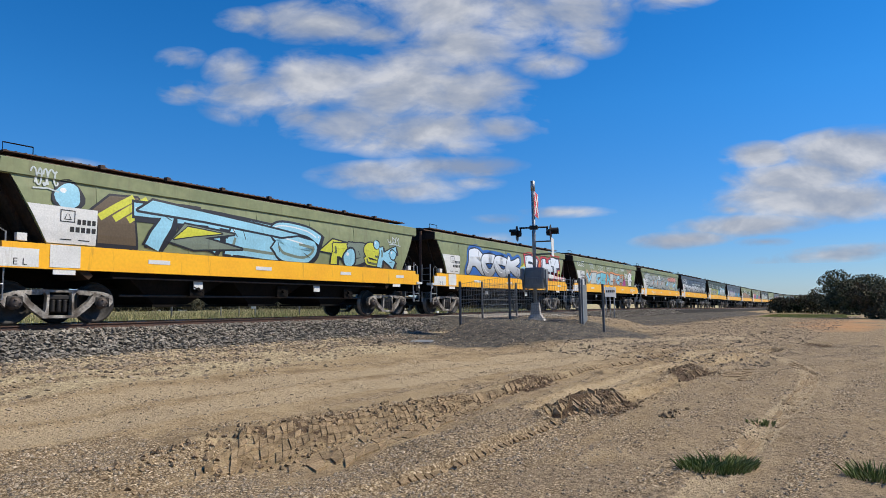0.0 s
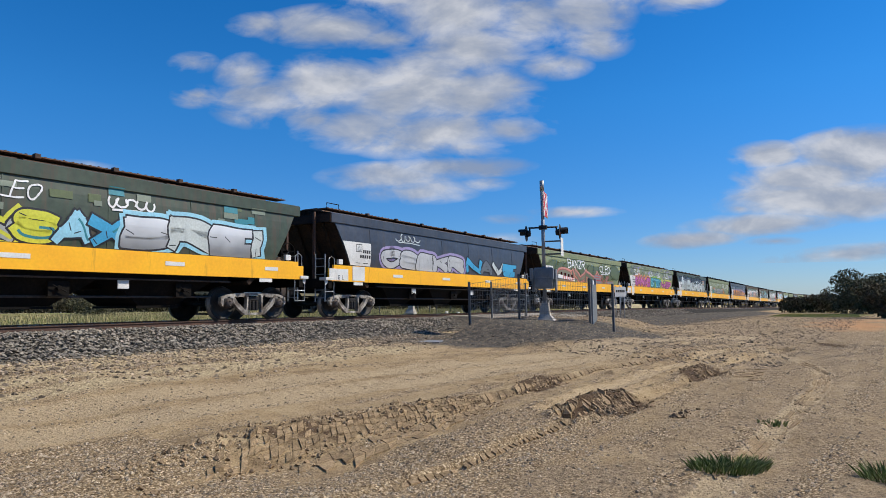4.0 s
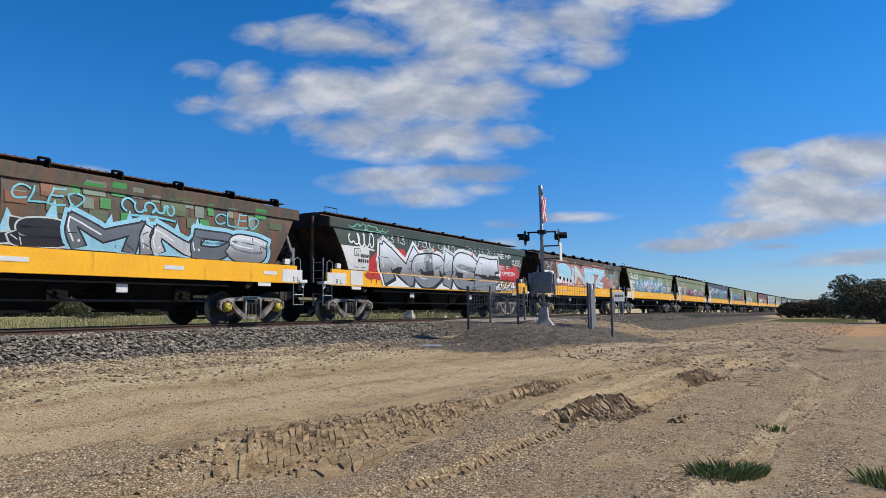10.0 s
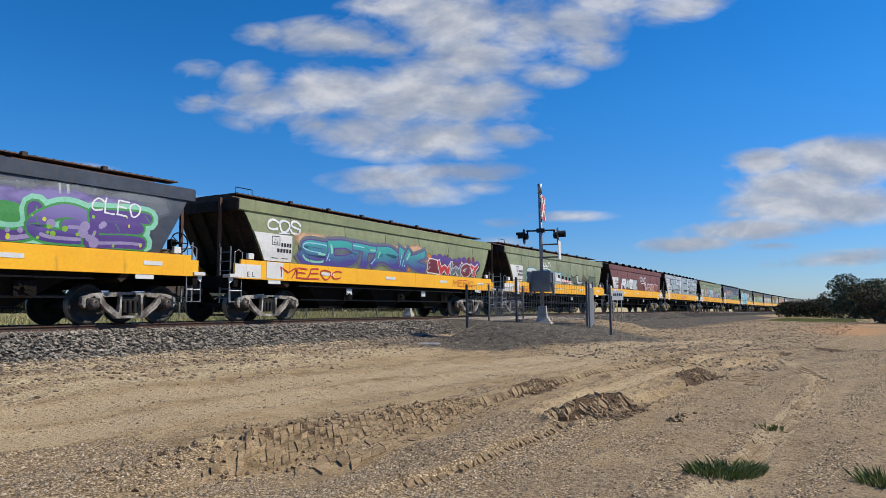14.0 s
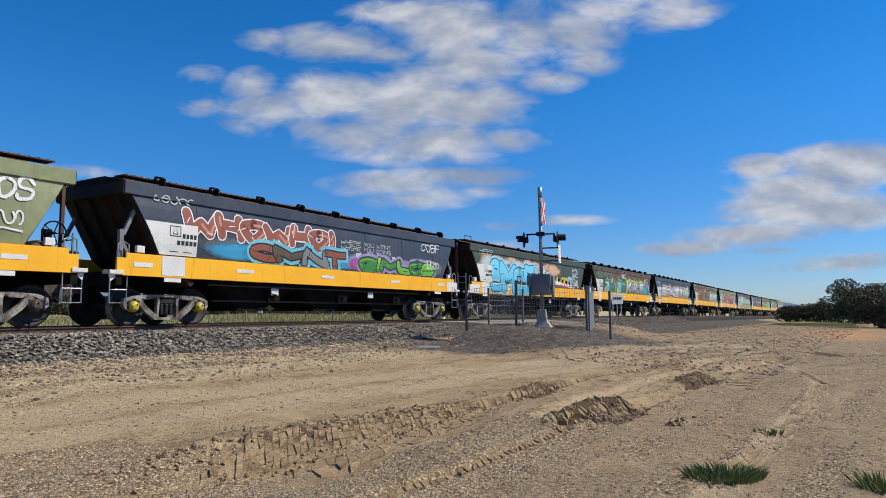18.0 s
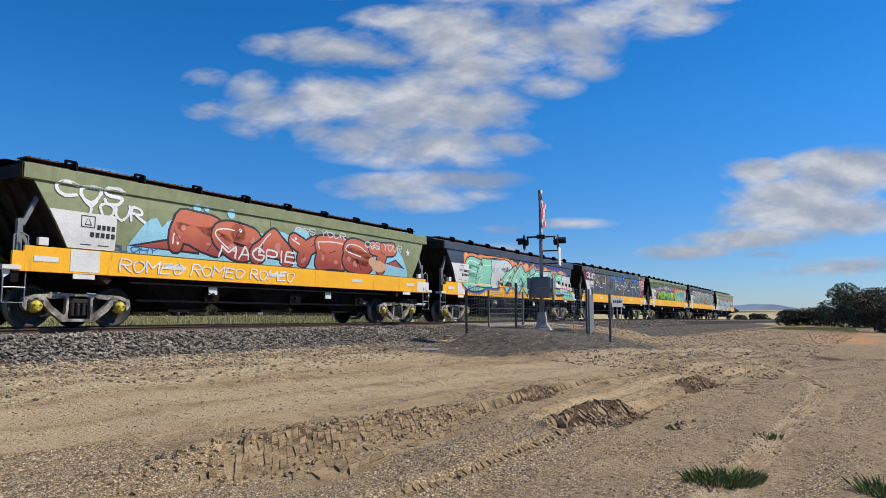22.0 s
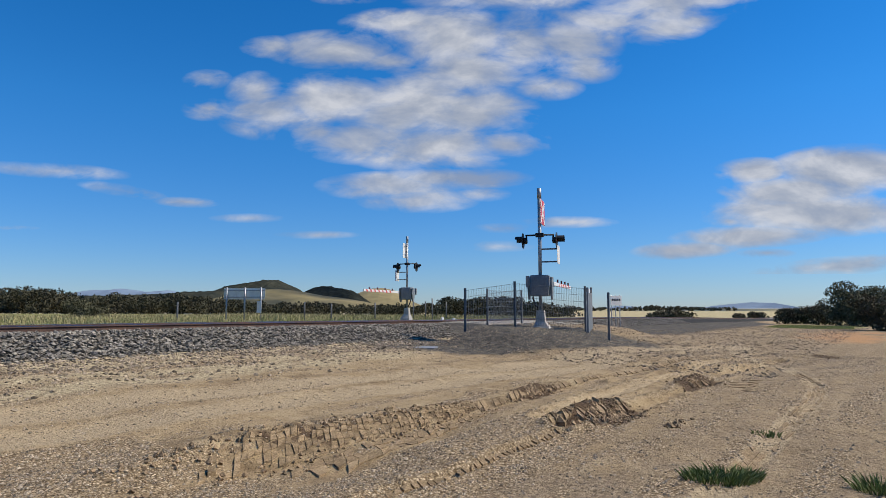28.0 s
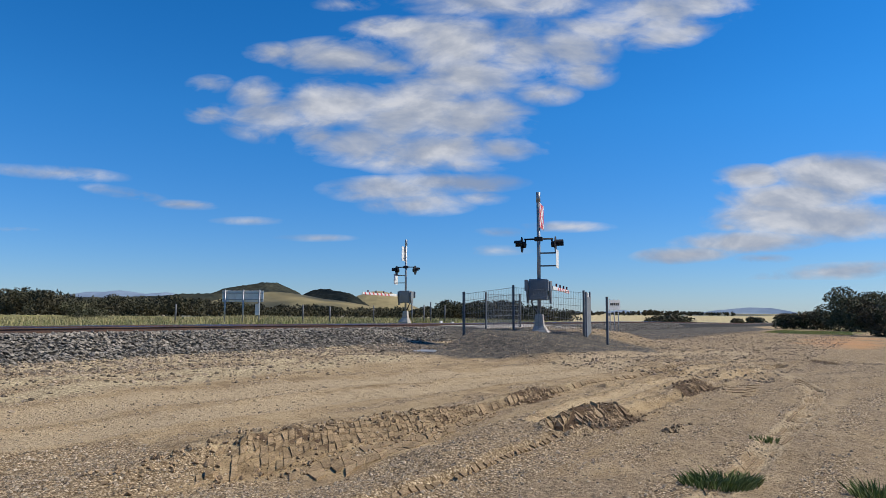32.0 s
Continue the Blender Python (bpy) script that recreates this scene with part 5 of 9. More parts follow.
# strokes of hand-drawn capitals on a grid 6 wide and 9 high; "~" marks a curved stroke
BONES = {
    "A": "00 39 60|13 53", "B": "00 09|~09 49 67 55 05|~05 55 62 40 00", "C": "~67 48 28 06 03 21 41 62", "D": "00 09|~09 49 66 63 40 00", "E": "69 09 00 60|05 55",
    "F": "69 09 00|05 55", "G": "~67 49 29 06 03 20 50 63 64 34", "H": "00 09|60 69|05 65", "I": "30 39", "J": "~69 63 40 20 02", "K": "00 09|69 15 60", "L": "09 00 60",
    "M": "00 09 34 69 60", "N": "00 09 60 69", "O": "~38 07 04 20 40 64 67 38", "P": "00 09|~09 49 67 54 04", "Q": "~38 07 04 20 40 64 67 38|42 60", "R": "00 09|~09 49 67 55 05|25 60",
    "S": "~67 49 19 07 15 54 63 50 10 02", "T": "09 69|39 30", "U": "~09 03 20 40 63 69", "V": "09 30 69", "W": "09 10 35 50 69", "X": "00 69|09 60", "Y": "09 35 69|35 30", "Z": "09 69 00 60",
    "0": "~38 07 04 20 40 64 67 38", "1": "17 39 30", "2": "~07 29 49 67 55 00 60", "3": "~08 49 67 35 63 50 01", "4": "40 49 03 63", "!": "39 33|31 30",
}


def bones(ch):
    """The strokes of a letter as points in a unit square."""
    out = []
    for run in BONES[ch].split("|"):
        pts = [(int(q[-2]) / 6, int(q[-1]) / 9) for q in run.split()]
        if run[0] == "~":
            ext, fine = [pts[0], *pts, pts[-1]], []
            if pts[0] == pts[-1]:
                ext = [pts[-2], *pts, pts[1]]
            for a, b, c, d in zip(ext, ext[1:], ext[2:], ext[3:]):
                for k in range(5):
                    t = k / 5
                    fine.append(tuple(0.5 * (2 * b[i] + (c[i] - a[i]) * t + (2 * a[i] - 5 * b[i] + 4 * c[i] - d[i]) * t * t + (3 * b[i] - a[i] - 3 * c[i] + d[i]) * t ** 3) for i in (0, 1)))
            pts = fine + [pts[-1]]
        out.append(pts)
    return out


class Spray:
    """Collects painted shapes, each a hair above the last, and lays them on the wagon side."""

    def __init__(self, seed):
        self.co, self.faces, self.mi, self.mats, self.lift, self.r = [], [], [], [], 0.003, random.Random(seed)
        self.kind, self.marks, self.floor = "spray_backing", [], -9.0

    def begin(self, kind):
        """Later shapes belong to a new painted part, unless both are backing."""
        if not (self.marks and self.marks[-1][1] == kind == "spray_backing"):
            self.marks.append((len(self.faces), kind))

    def slot(self, colour):
        m = P[colour] if isinstance(colour, str) else misted(colour[0])
        if m not in self.mats:
            self.mats.append(m)
        return self.mats.index(m)

    def poly(self, pts, colour):
        n = len(self.co)
        self.co += [(x, max(z, self.floor), self.lift, 1.0) for x, z in pts]
        self.faces.append(tuple(range(n, n + len(pts))))
        self.mi.append(self.slot(colour))
        self.lift += 0.00002

    def disc(self, x, z, rx, rz, colour, n=14, wob=0.0):
        p = self.r.uniform(0, 6)
        self.poly([(x + rx * math.cos(a) * (1 + wob * math.sin(3 * a + p)), z + rz * math.sin(a) * (1 + wob * math.cos(2 * a + p))) for a in (2 * math.pi * k / n for k in range(n))], colour)

    def stroke(self, pts, w, colour, cap=True):
        """A line of even width."""
        self.ribbon(pts, w / 2, colour, cap)

    def ribbon(self, pts, rad, colour, round_=True):
        """One smooth painted line of varying half width; it is lifted and begun anew at sharp corners."""
        runs, cur = [], [0]
        for i in range(1, len(pts)):
            cur.append(i)
            if i < len(pts) - 1:
                ax, az = pts[i][0] - pts[i - 1][0], pts[i][1] - pts[i - 1][1]
                bx, bz = pts[i + 1][0] - pts[i][0], pts[i + 1][1] - pts[i][1]
                if ax * bx + az * bz < 0.25 * math.hypot(ax, az) * math.hypot(bx, bz):
                    runs.append(cur)
                    cur = [i]
        runs.append(cur)
        mi = self.slot(colour)
        for run in runs:
            q = [pts[i] for i in run]
            w = [rad[i] for i in run] if isinstance(rad, (list, tuple)) else [rad] * len(run)
            if len(q) < 2:
                continue
            if not round_ and w[0] > 0.03:
                for a, b in ((0, 1), (-1, -2)):
                    d = math.hypot(q[a][0] - q[b][0], q[a][1] - q[b][1]) or 1e-6
                    q[a] = (q[a][0] + (q[a][0] - q[b][0]) / d * w[a] * 0.8, q[a][1] + (q[a][1] - q[b][1]) / d * w[a] * 0.8)
            base, left, right = len(self.co), [], []
            for i, (x, z) in enumerate(q):
                tx, tz = q[min(i + 1, len(q) - 1)][0] - q[max(i - 1, 0)][0], q[min(i + 1, len(q) - 1)][1] - q[max(i - 1, 0)][1]
                d = math.hypot(tx, tz) or 1e-6
                tx, tz = tx / d, tz / d
                left.append((x - tz * w[i], z + tx * w[i]))
                right.append((x + tz * w[i], z - tx * w[i]))
            for a, b in zip(left, right):
                self.co += [(a[0], max(a[1], self.floor), self.lift, 1.0), (b[0], max(b[1], self.floor), self.lift, 1.0)]
            for i in range(len(q) - 1):
                k = base + 2 * i
                self.faces.append((k, k + 1, k + 3, k + 2))
                self.mi.append(mi)
            if round_:
                for end, k in ((0, base), (-1, base + 2 * (len(q) - 1))):
                    o = q[1] if end == 0 else q[-2]
                    x, z = q[end]
                    a0 = math.atan2(z - o[1], x - o[0])
                    n = len(self.co)
                    turn = [a0 + math.pi / 2 - math.pi * j / 5 for j in range(1, 5)]
                    if end == -1:
                        ring = [k]
                    else:
                        ring = [k + 1]
                    self.co += [(x + w[end] * math.cos(t), max(z + w[end] * math.sin(t), self.floor), self.lift, 1.0) for t in turn]
                    self.faces.append(tuple(ring + list(range(n, n + 4)) + [k + 1 if end == -1 else k]))
                    self.mi.append(mi)
            self.lift += 0.00002

    def letters(self, text, u0, u1, z0, z1, fat, lean, jig, over):
        """Lay the strokes of a word out along the side: per letter its strokes with half widths."""
        r = self.r
        wide = [0.5 if ch in "I!1" else 1.25 if ch in "MW" else 0.6 if ch == " " else 1.0 for ch in text]
        unit = (u1 - u0) / sum(wide)
        out, run = [], u0
        for ch, wd in zip(text, wide):
            cell = unit * wd
            mid, run = run + cell / 2, run + cell
            if ch == " ":
                continue
            rad = fat * min(unit, z1 - z0) * 0.39
            H = (z1 - z0) * (1 - jig * r.uniform(0, 0.14))
            low = z0 + (z1 - z0 - H) * r.uniform(0, 0.6)
            bw, bh = max(cell * over - 2 * rad, 0.02), H - 2 * rad
            sh, fl, ph = lean + jig * r.uniform(-0.16, 0.16), jig * r.uniform(-0.5, 0.6), r.uniform(0, 6)
            top = 1 + jig * r.uniform(-0.25, 0.25)
            strokes = []
            for pts in bones(ch):
                fine = []
                for (ax, ay), (bx, by) in zip(pts, pts[1:]):
                    n = max(1, round(math.hypot(bx - ax, by - ay) / 0.22))
                    fine += [(ax + (bx - ax) * k / n, ay + (by - ay) * k / n) for k in range(n)]
                fine.append(pts[-1])
                line, rr = [], []
                for a, b in fine:
                    a2 = 0.5 + (a - 0.5) * (1 + (top - 1) * (b - 0.5) * 2)
                    x = mid + (a2 - 0.5) * bw + sh * (b - 0.5) * bh + jig * 0.035 * unit * math.sin(5 * b + ph)
                    line.append((x, low + rad + b * bh + jig * 0.03 * H * math.sin(4 * a + ph)))
                    rr.append(rad * (1 + fl * (0.5 - b)))
                strokes.append((line, rr))
            out.append(strokes)
        return out

    def piece(self, text, u0, u1, z0, z1, fill, line="black", rim=None, drop=None, shine=None, fat=0.36, lean=0.08, jig=1.0, over=1.12, edge=0.045, round_=False, spots=None, inner=None):
        """A sprayed piece: fat overlapping letters with rim, drop shadow, outline, fill and highlights."""
        self.begin("spray_piece")
        self.floor = 1.685 if z0 >= 1.68 else 1.18
        r = self.r
        fills = fill if isinstance(fill, (list, tuple)) else [fill]
        lay = self.letters(text, u0, u1, z0, z1, fat, lean, jig, over)
        for colour, grow, dx, dz in ((rim, edge * 3.2, 0.02, 0.0), (drop, edge * 1.1, 0.075, -0.06)):
            if colour:
                for strokes in lay:
                    for pts, rr in strokes:
                        self.ribbon([(x + dx, z + dz) for x, z in pts], [q + grow for q in rr], colour, round_)
                self.lift += 0.00008
        for k, strokes in enumerate(lay):
            for pts, rr in strokes:
                self.ribbon(pts, [q + edge for q in rr], line, round_)
            self.lift += 0.00006
            for pts, rr in strokes:
                self.ribbon(pts, rr, fills[k % len(fills)], round_)
            self.lift += 0.00006
            if inner:
                pts, rr = strokes[0]
                m = len(pts) // 2
                if m > 1:
                    self.ribbon([(x + rr[0] * 0.25, z - rr[0] * 0.2) for x, z in pts[m:]], rr[0] * 0.28, inner, round_)
            if shine:
                pts, rr = strokes[0]
                m = max(2, int(len(pts) * 0.55))
                self.ribbon([(x - rr[0] * 0.5, z + rr[0] * 0.2) for x, z in pts[:m]], min(0.018, rr[0] * 0.2), shine)
                self.disc(pts[0][0] + rr[0] * 0.3, pts[0][1] + rr[0] * 0.3, rr[0] * 0.22, rr[0] * 0.22, shine, 8)
            if spots:
                for q in range(3):
                    x, z = r.choice(r.choice(strokes)[0])
                    self.disc(x + r.uniform(-0.4, 0.4) * rr[0], z + r.uniform(-0.4, 0.4) * rr[0], rr[0] * r.uniform(0.15, 0.45), rr[0] * r.uniform(0.15, 0.45), spots, 10)
            # a few cuts where one form crosses another
            for q in range(2):
                pts, rr = r.choice(strokes)
                i = r.randrange(len(pts))
                x, z = pts[i]
                a = r.uniform(0, 3.14)
                self.ribbon([(x - rr[i] * 0.7 * math.cos(a), z - rr[i] * 0.7 * math.sin(a)), (x + rr[i] * 0.7 * math.cos(a), z + rr[i] * 0.7 * math.sin(a))], 0.011, line)
            self.lift += 0.00005

    def hand(self, text, x, z, w, h, colour, wd=0.04, lean=0.18):
        """Quick writing with one can, letter by letter."""
        self.begin("spray_writing")
        self.floor = -9.0
        for strokes in self.letters(text, x, x + w, z, z + h, 0.02, lean, 0.9, 0.82):
            for pts, rr in strokes:
                self.ribbon(pts, [wd * 0.38 * self.r.uniform(0.8, 1.2) for _ in pts], colour)

    def bank(self, colour, u0, u1, z0, z1, n, edge=None, rough=0.35):
        """A hard-edged cloud behind a piece, its top in scallops; edge: its outline's colour."""
        self.begin("spray_backing")
        self.floor = 1.685 if z0 >= 1.68 else 1.18
        hs = [self.r.uniform(1 - rough, 1) for _ in range(n)]
        for grow, c in ((0.05, edge), (0.0, colour)):
            if not c:
                continue
            m, prev = 0, None
            for i in range(n * 6 + 1):
                t = i / (n * 6)
                k = min(int(t * n), n - 1)
                f = t * n - k
                ease = math.sin(math.pi * min(1, min(t, 1 - t) * n * 0.8 + 0.12) / 2)
                top = z0 + (z1 - z0) * ease * (hs[k] - 0.2 + 0.2 * math.sin(math.pi * f) ** 0.5) + grow
                x = u0 - grow + (u1 - u0 + 2 * grow) * t
                here = len(self.co)
                self.co += [(x, max(z0 - grow, self.floor), self.lift, 1.0), (x, top, self.lift, 1.0)]
                if prev is not None:
                    self.faces.append((prev, here, here + 1, prev + 1))
                    self.mi.append(self.slot(c))
                prev = here
            self.lift += 0.00005

    def cloud(self, colour, u0, u1, z0, z1, n):
        self.begin("spray_backing")
        self.floor = 1.685 if z0 >= 1.68 else -9.0
        for i in range(n):
            t = (i + 0.5) / n
            x = u0 + (u1 - u0) * t
            rz = (z1 - z0) / 2 * self.r.uniform(0.8, 1.08)
            self.puff(x, z0 + rz * self.r.uniform(0.85, 1.1), (u1 - u0) / n * self.r.uniform(0.95, 1.3), rz * 1.12, colour)

    def puff(self, x, z, rx, rz, colour, n=14):
        """A burst of spray that thins out towards its edge."""
        p, base = self.r.uniform(0, 6), len(self.co)
        self.co.append((x, z, self.lift, 1.0))
        for ring, sf in ((0.66, 0.65), (1.0, 0.0)):
            for k in range(n):
                a = 2 * math.pi * k / n
                self.co.append((x + ring * rx * math.cos(a) * (1 + 0.1 * math.sin(3 * a + p)), max(z + ring * rz * math.sin(a) * (1 + 0.1 * math.cos(2 * a + p)), self.floor), self.lift, sf))
        mi = self.slot((colour,))
        for k in range(n):
            q = (k + 1) % n
            self.faces += [(base, base + 1 + k, base + 1 + q), (base + 1 + k, base + 1 + n + k, base + 1 + n + q, base + 1 + q)]
            self.mi += [mi, mi]
        self.lift += 0.00002

    def tag(self, x, z, w, h, colour, wd=0.035, n=5):
        """A quick handstyle scribble of loops, with an underline."""
        self.begin("spray_tag")
        self.floor = -9.0
        pts = []
        for i in range(n):
            cx, a0 = x + w * (i + 0.5) / n, self.r.uniform(1.5, 4.5)
            turn = self.r.choice((-1, 1)) * self.r.uniform(3.0, 5.5)
            rx, rz = w / n * self.r.uniform(0.35, 0.62), h * self.r.uniform(0.28, 0.52)
            pts += [(cx + rx * math.cos(a0 + turn * k / 8), z + h / 2 + rz * math.sin(a0 + turn * k / 8)) for k in range(9)]
        self.stroke(pts, wd, colour, False)
        if self.r.random() < 0.6:
            self.stroke([(x + w * 0.1, z - h * 0.12), (x + w * 0.6, z - h * 0.05), (x + w, z - h * 0.18)], wd, colour, False)

    def bubbles(self, u0, u1, z0, z1, fill, outline, n, shine=None, rim=None, line=0.05):
        """Soft rounded throw-up forms, side by side."""
        self.begin("spray_piece")
        self.floor = 1.685 if z0 >= 1.68 else -9.0
        r = self.r
        H, cell = z1 - z0, (u1 - u0) / n
        forms = []
        for i in range(n):
            x, h = u0 + cell * (i + 0.5), H * r.uniform(0.84, 1.0)
            ph, p2, k = r.uniform(0, 6), r.uniform(0, 6), r.uniform(0.56, 0.68)
            forms.append([(x + cell * k * math.copysign(abs(math.cos(a)) ** 0.6, math.cos(a)) * (1 + 0.17 * math.sin(2 * a + ph) + 0.09 * math.sin(3 * a + p2)), z0 + h / 2 + h / 2 * math.copysign(abs(math.sin(a)) ** 0.55, math.sin(a)) * (1 + 0.10 * math.cos(3 * a + ph))) for a in (2 * math.pi * q / 30 for q in range(30))])
        def grown(p, g):
            cx, cz = sum(v[0] for v in p) / len(p), sum(v[1] for v in p) / len(p)
            out = []
            for x, z in p:
                d = math.hypot(x - cx, z - cz) or 1
                out.append((x + (x - cx) / d * g, z + (z - cz) / d * g))
            return out
        if rim:
            for p in forms:
                self.poly(grown(p, line * 2.4), rim)
        for p in forms:
            self.poly(grown(p, line), outline)
            self.poly(p, fill)
            cx, cz = sum(v[0] for v in p) / len(p), sum(v[1] for v in p) / len(p)
            kind = r.randrange(4)
            if kind in (0, 1):
                self.disc(cx + r.uniform(-0.08, 0.08) * cell, cz + H * 0.16, cell * 0.13, H * 0.09, outline, 12)
            if kind in (0, 2):
                self.poly([(cx - cell * 0.13, cz - H * 0.47), (cx + cell * 0.13, cz - H * 0.47), (cx + cell * 0.02, cz - H * 0.12)], outline)
            if kind == 3:
                self.stroke([(cx + cell * 0.3, cz + H * 0.1), (cx - cell * 0.05, cz + H * 0.05), (cx - cell * 0.02, cz - H * 0.12), (cx + cell * 0.3, cz - H * 0.1)], 0.05, outline, False)
            self.stroke([(cx - cell * 0.42, cz - H * 0.2), (cx - cell * 0.30, cz), (cx - cell * 0.36, cz + H * 0.12)], 0.03, outline, False)
            if shine:
                self.stroke([(cx - cell * 0.38, cz + H * 0.18), (cx - cell * 0.25, cz + H * 0.33)], 0.04, shine, False)

    def shape(self, pts, fill, outline, line=0.055):
        """One free form with an outline, part of the piece it touches."""
        if not (self.marks and self.marks[-1][1] == "spray_piece"):
            self.begin("spray_piece")
        self.floor = -9.0
        self.stroke(pts + pts[:1], line * 2, outline)
        self.poly(pts, fill)

    def dots(self, u0, u1, z0, z1, colour, n, size=0.08):
        self.begin("spray_backing")
        for i in range(n):
            s = size * self.r.uniform(0.4, 1.3)
            self.disc(self.r.uniform(u0, u1), self.r.uniform(z0, z1), s, s, colour, 10)

    def squares(self, u0, u1, z0, z1, colours, n, w=0.45, h=0.16):
        self.begin("spray_backing")
        for i in range(n):
            x, z = self.r.uniform(u0, u1), self.r.uniform(z0, z1)
            a, b = w * self.r.uniform(0.4, 1.2), h * self.r.uniform(0.6, 1.3)
            self.poly([(x, z), (x + a, z), (x + a, z + b), (x, z + b)], self.r.choice(colours))

    def star(self, x, z, r, colour):
        self.poly([(x + r * (1 if k % 2 == 0 else 0.38) * math.sin(k * math.pi / 5), z + r * (1 if k % 2 == 0 else 0.38) * math.cos(k * math.pi / 5)) for k in range(10)], colour)

    def lay(self, wagon, label):
        """Cut the shapes where the side bends, trim them to the sloping ends and lay them on, part by part."""
        marks = [(0, "spray_backing")] + self.marks + [(len(self.faces), "")]
        for (f0, kind), (f1, _) in zip(marks, marks[1:]):
            if f1 > f0:
                self.lay_part(wagon, f0, f1, kind, label if f1 - f0 > 60 and kind == "spray_piece" else "")

    def lay_part(self, wagon, f0, f1, kind, label):
        bm = bmesh.new()
        soft = bm.verts.layers.float.new("soft")
        used = {}
        for f, mi in zip(self.faces[f0:f1], self.mi[f0:f1]):
            vs = []
            for k in f:
                if k not in used:
                    x, z, l, sf = self.co[k]
                    used[k] = bm.verts.new((x, -l, z))
                    used[k][soft] = sf
                vs.append(used[k])
            try:
                bm.faces.new(vs).material_index = mi
            except ValueError:
                pass

        def cut(co, no, clear=False, geom=None):
            bmesh.ops.bisect_plane(bm, geom=geom or bm.verts[:] + bm.edges[:] + bm.faces[:], plane_co=co, plane_no=no, clear_outer=clear)

        zs = [c.co.z for c in bm.verts]
        xs = [abs(c.co.x) for c in bm.verts]
        for z in (1.64, 1.67, 1.95, 2.25, 2.55, 2.85, 3.03, 3.045):
            if min(zs) < z < max(zs):
                cut((0, 0, z), (0, 0, 1))
        if max(xs) > 6.3:
            for s in (-1, 1):
                cut((s * 7.40, 0, 3.34), (s, 0, 0), True)
                low = [f for f in bm.faces if 1.66 < f.calc_center_median().z < 3.03]
                if low:
                    cut((s * 6.55, 0, 1.68), (s * 1.37, 0, -0.77), True, list({v for f in low for v in f.verts}) + list({e for f in low for e in f.edges}) + low)
        cut((0, 0, 3.32), (0, 0, 1), True)
        cut((0, 0, 1.18), (0, 0, -1), True)
        for v in bm.verts:
            z = v.co.z
            base = 1.433 if z < 1.655 else side_y(max(z, 1.68)) + (0.007 if z > 3.04 else 0.011)
            v.co.y = -(base - v.co.y)
        ob = part(kind, bm, self.mats, wagon, label)
        if kind == "spray_backing":
            tagged(ob, "overspray and background colours", kind="stuff")
        elif kind == "spray_writing":
            tagged(ob, kind="stuff")


protos = [grain_wagon(M["cap_grey"], 0), grain_wagon(M["cap_yellow"], 1)]


def repaint(w, body, ends):
    for o in w.children:
        kind = o.name.split(".")[0]
        if kind in ("side_plate", "top_band", "weld_seam"):
            o.material_slots[0].link = "OBJECT"
            o.material_slots[0].material = BODY[body]


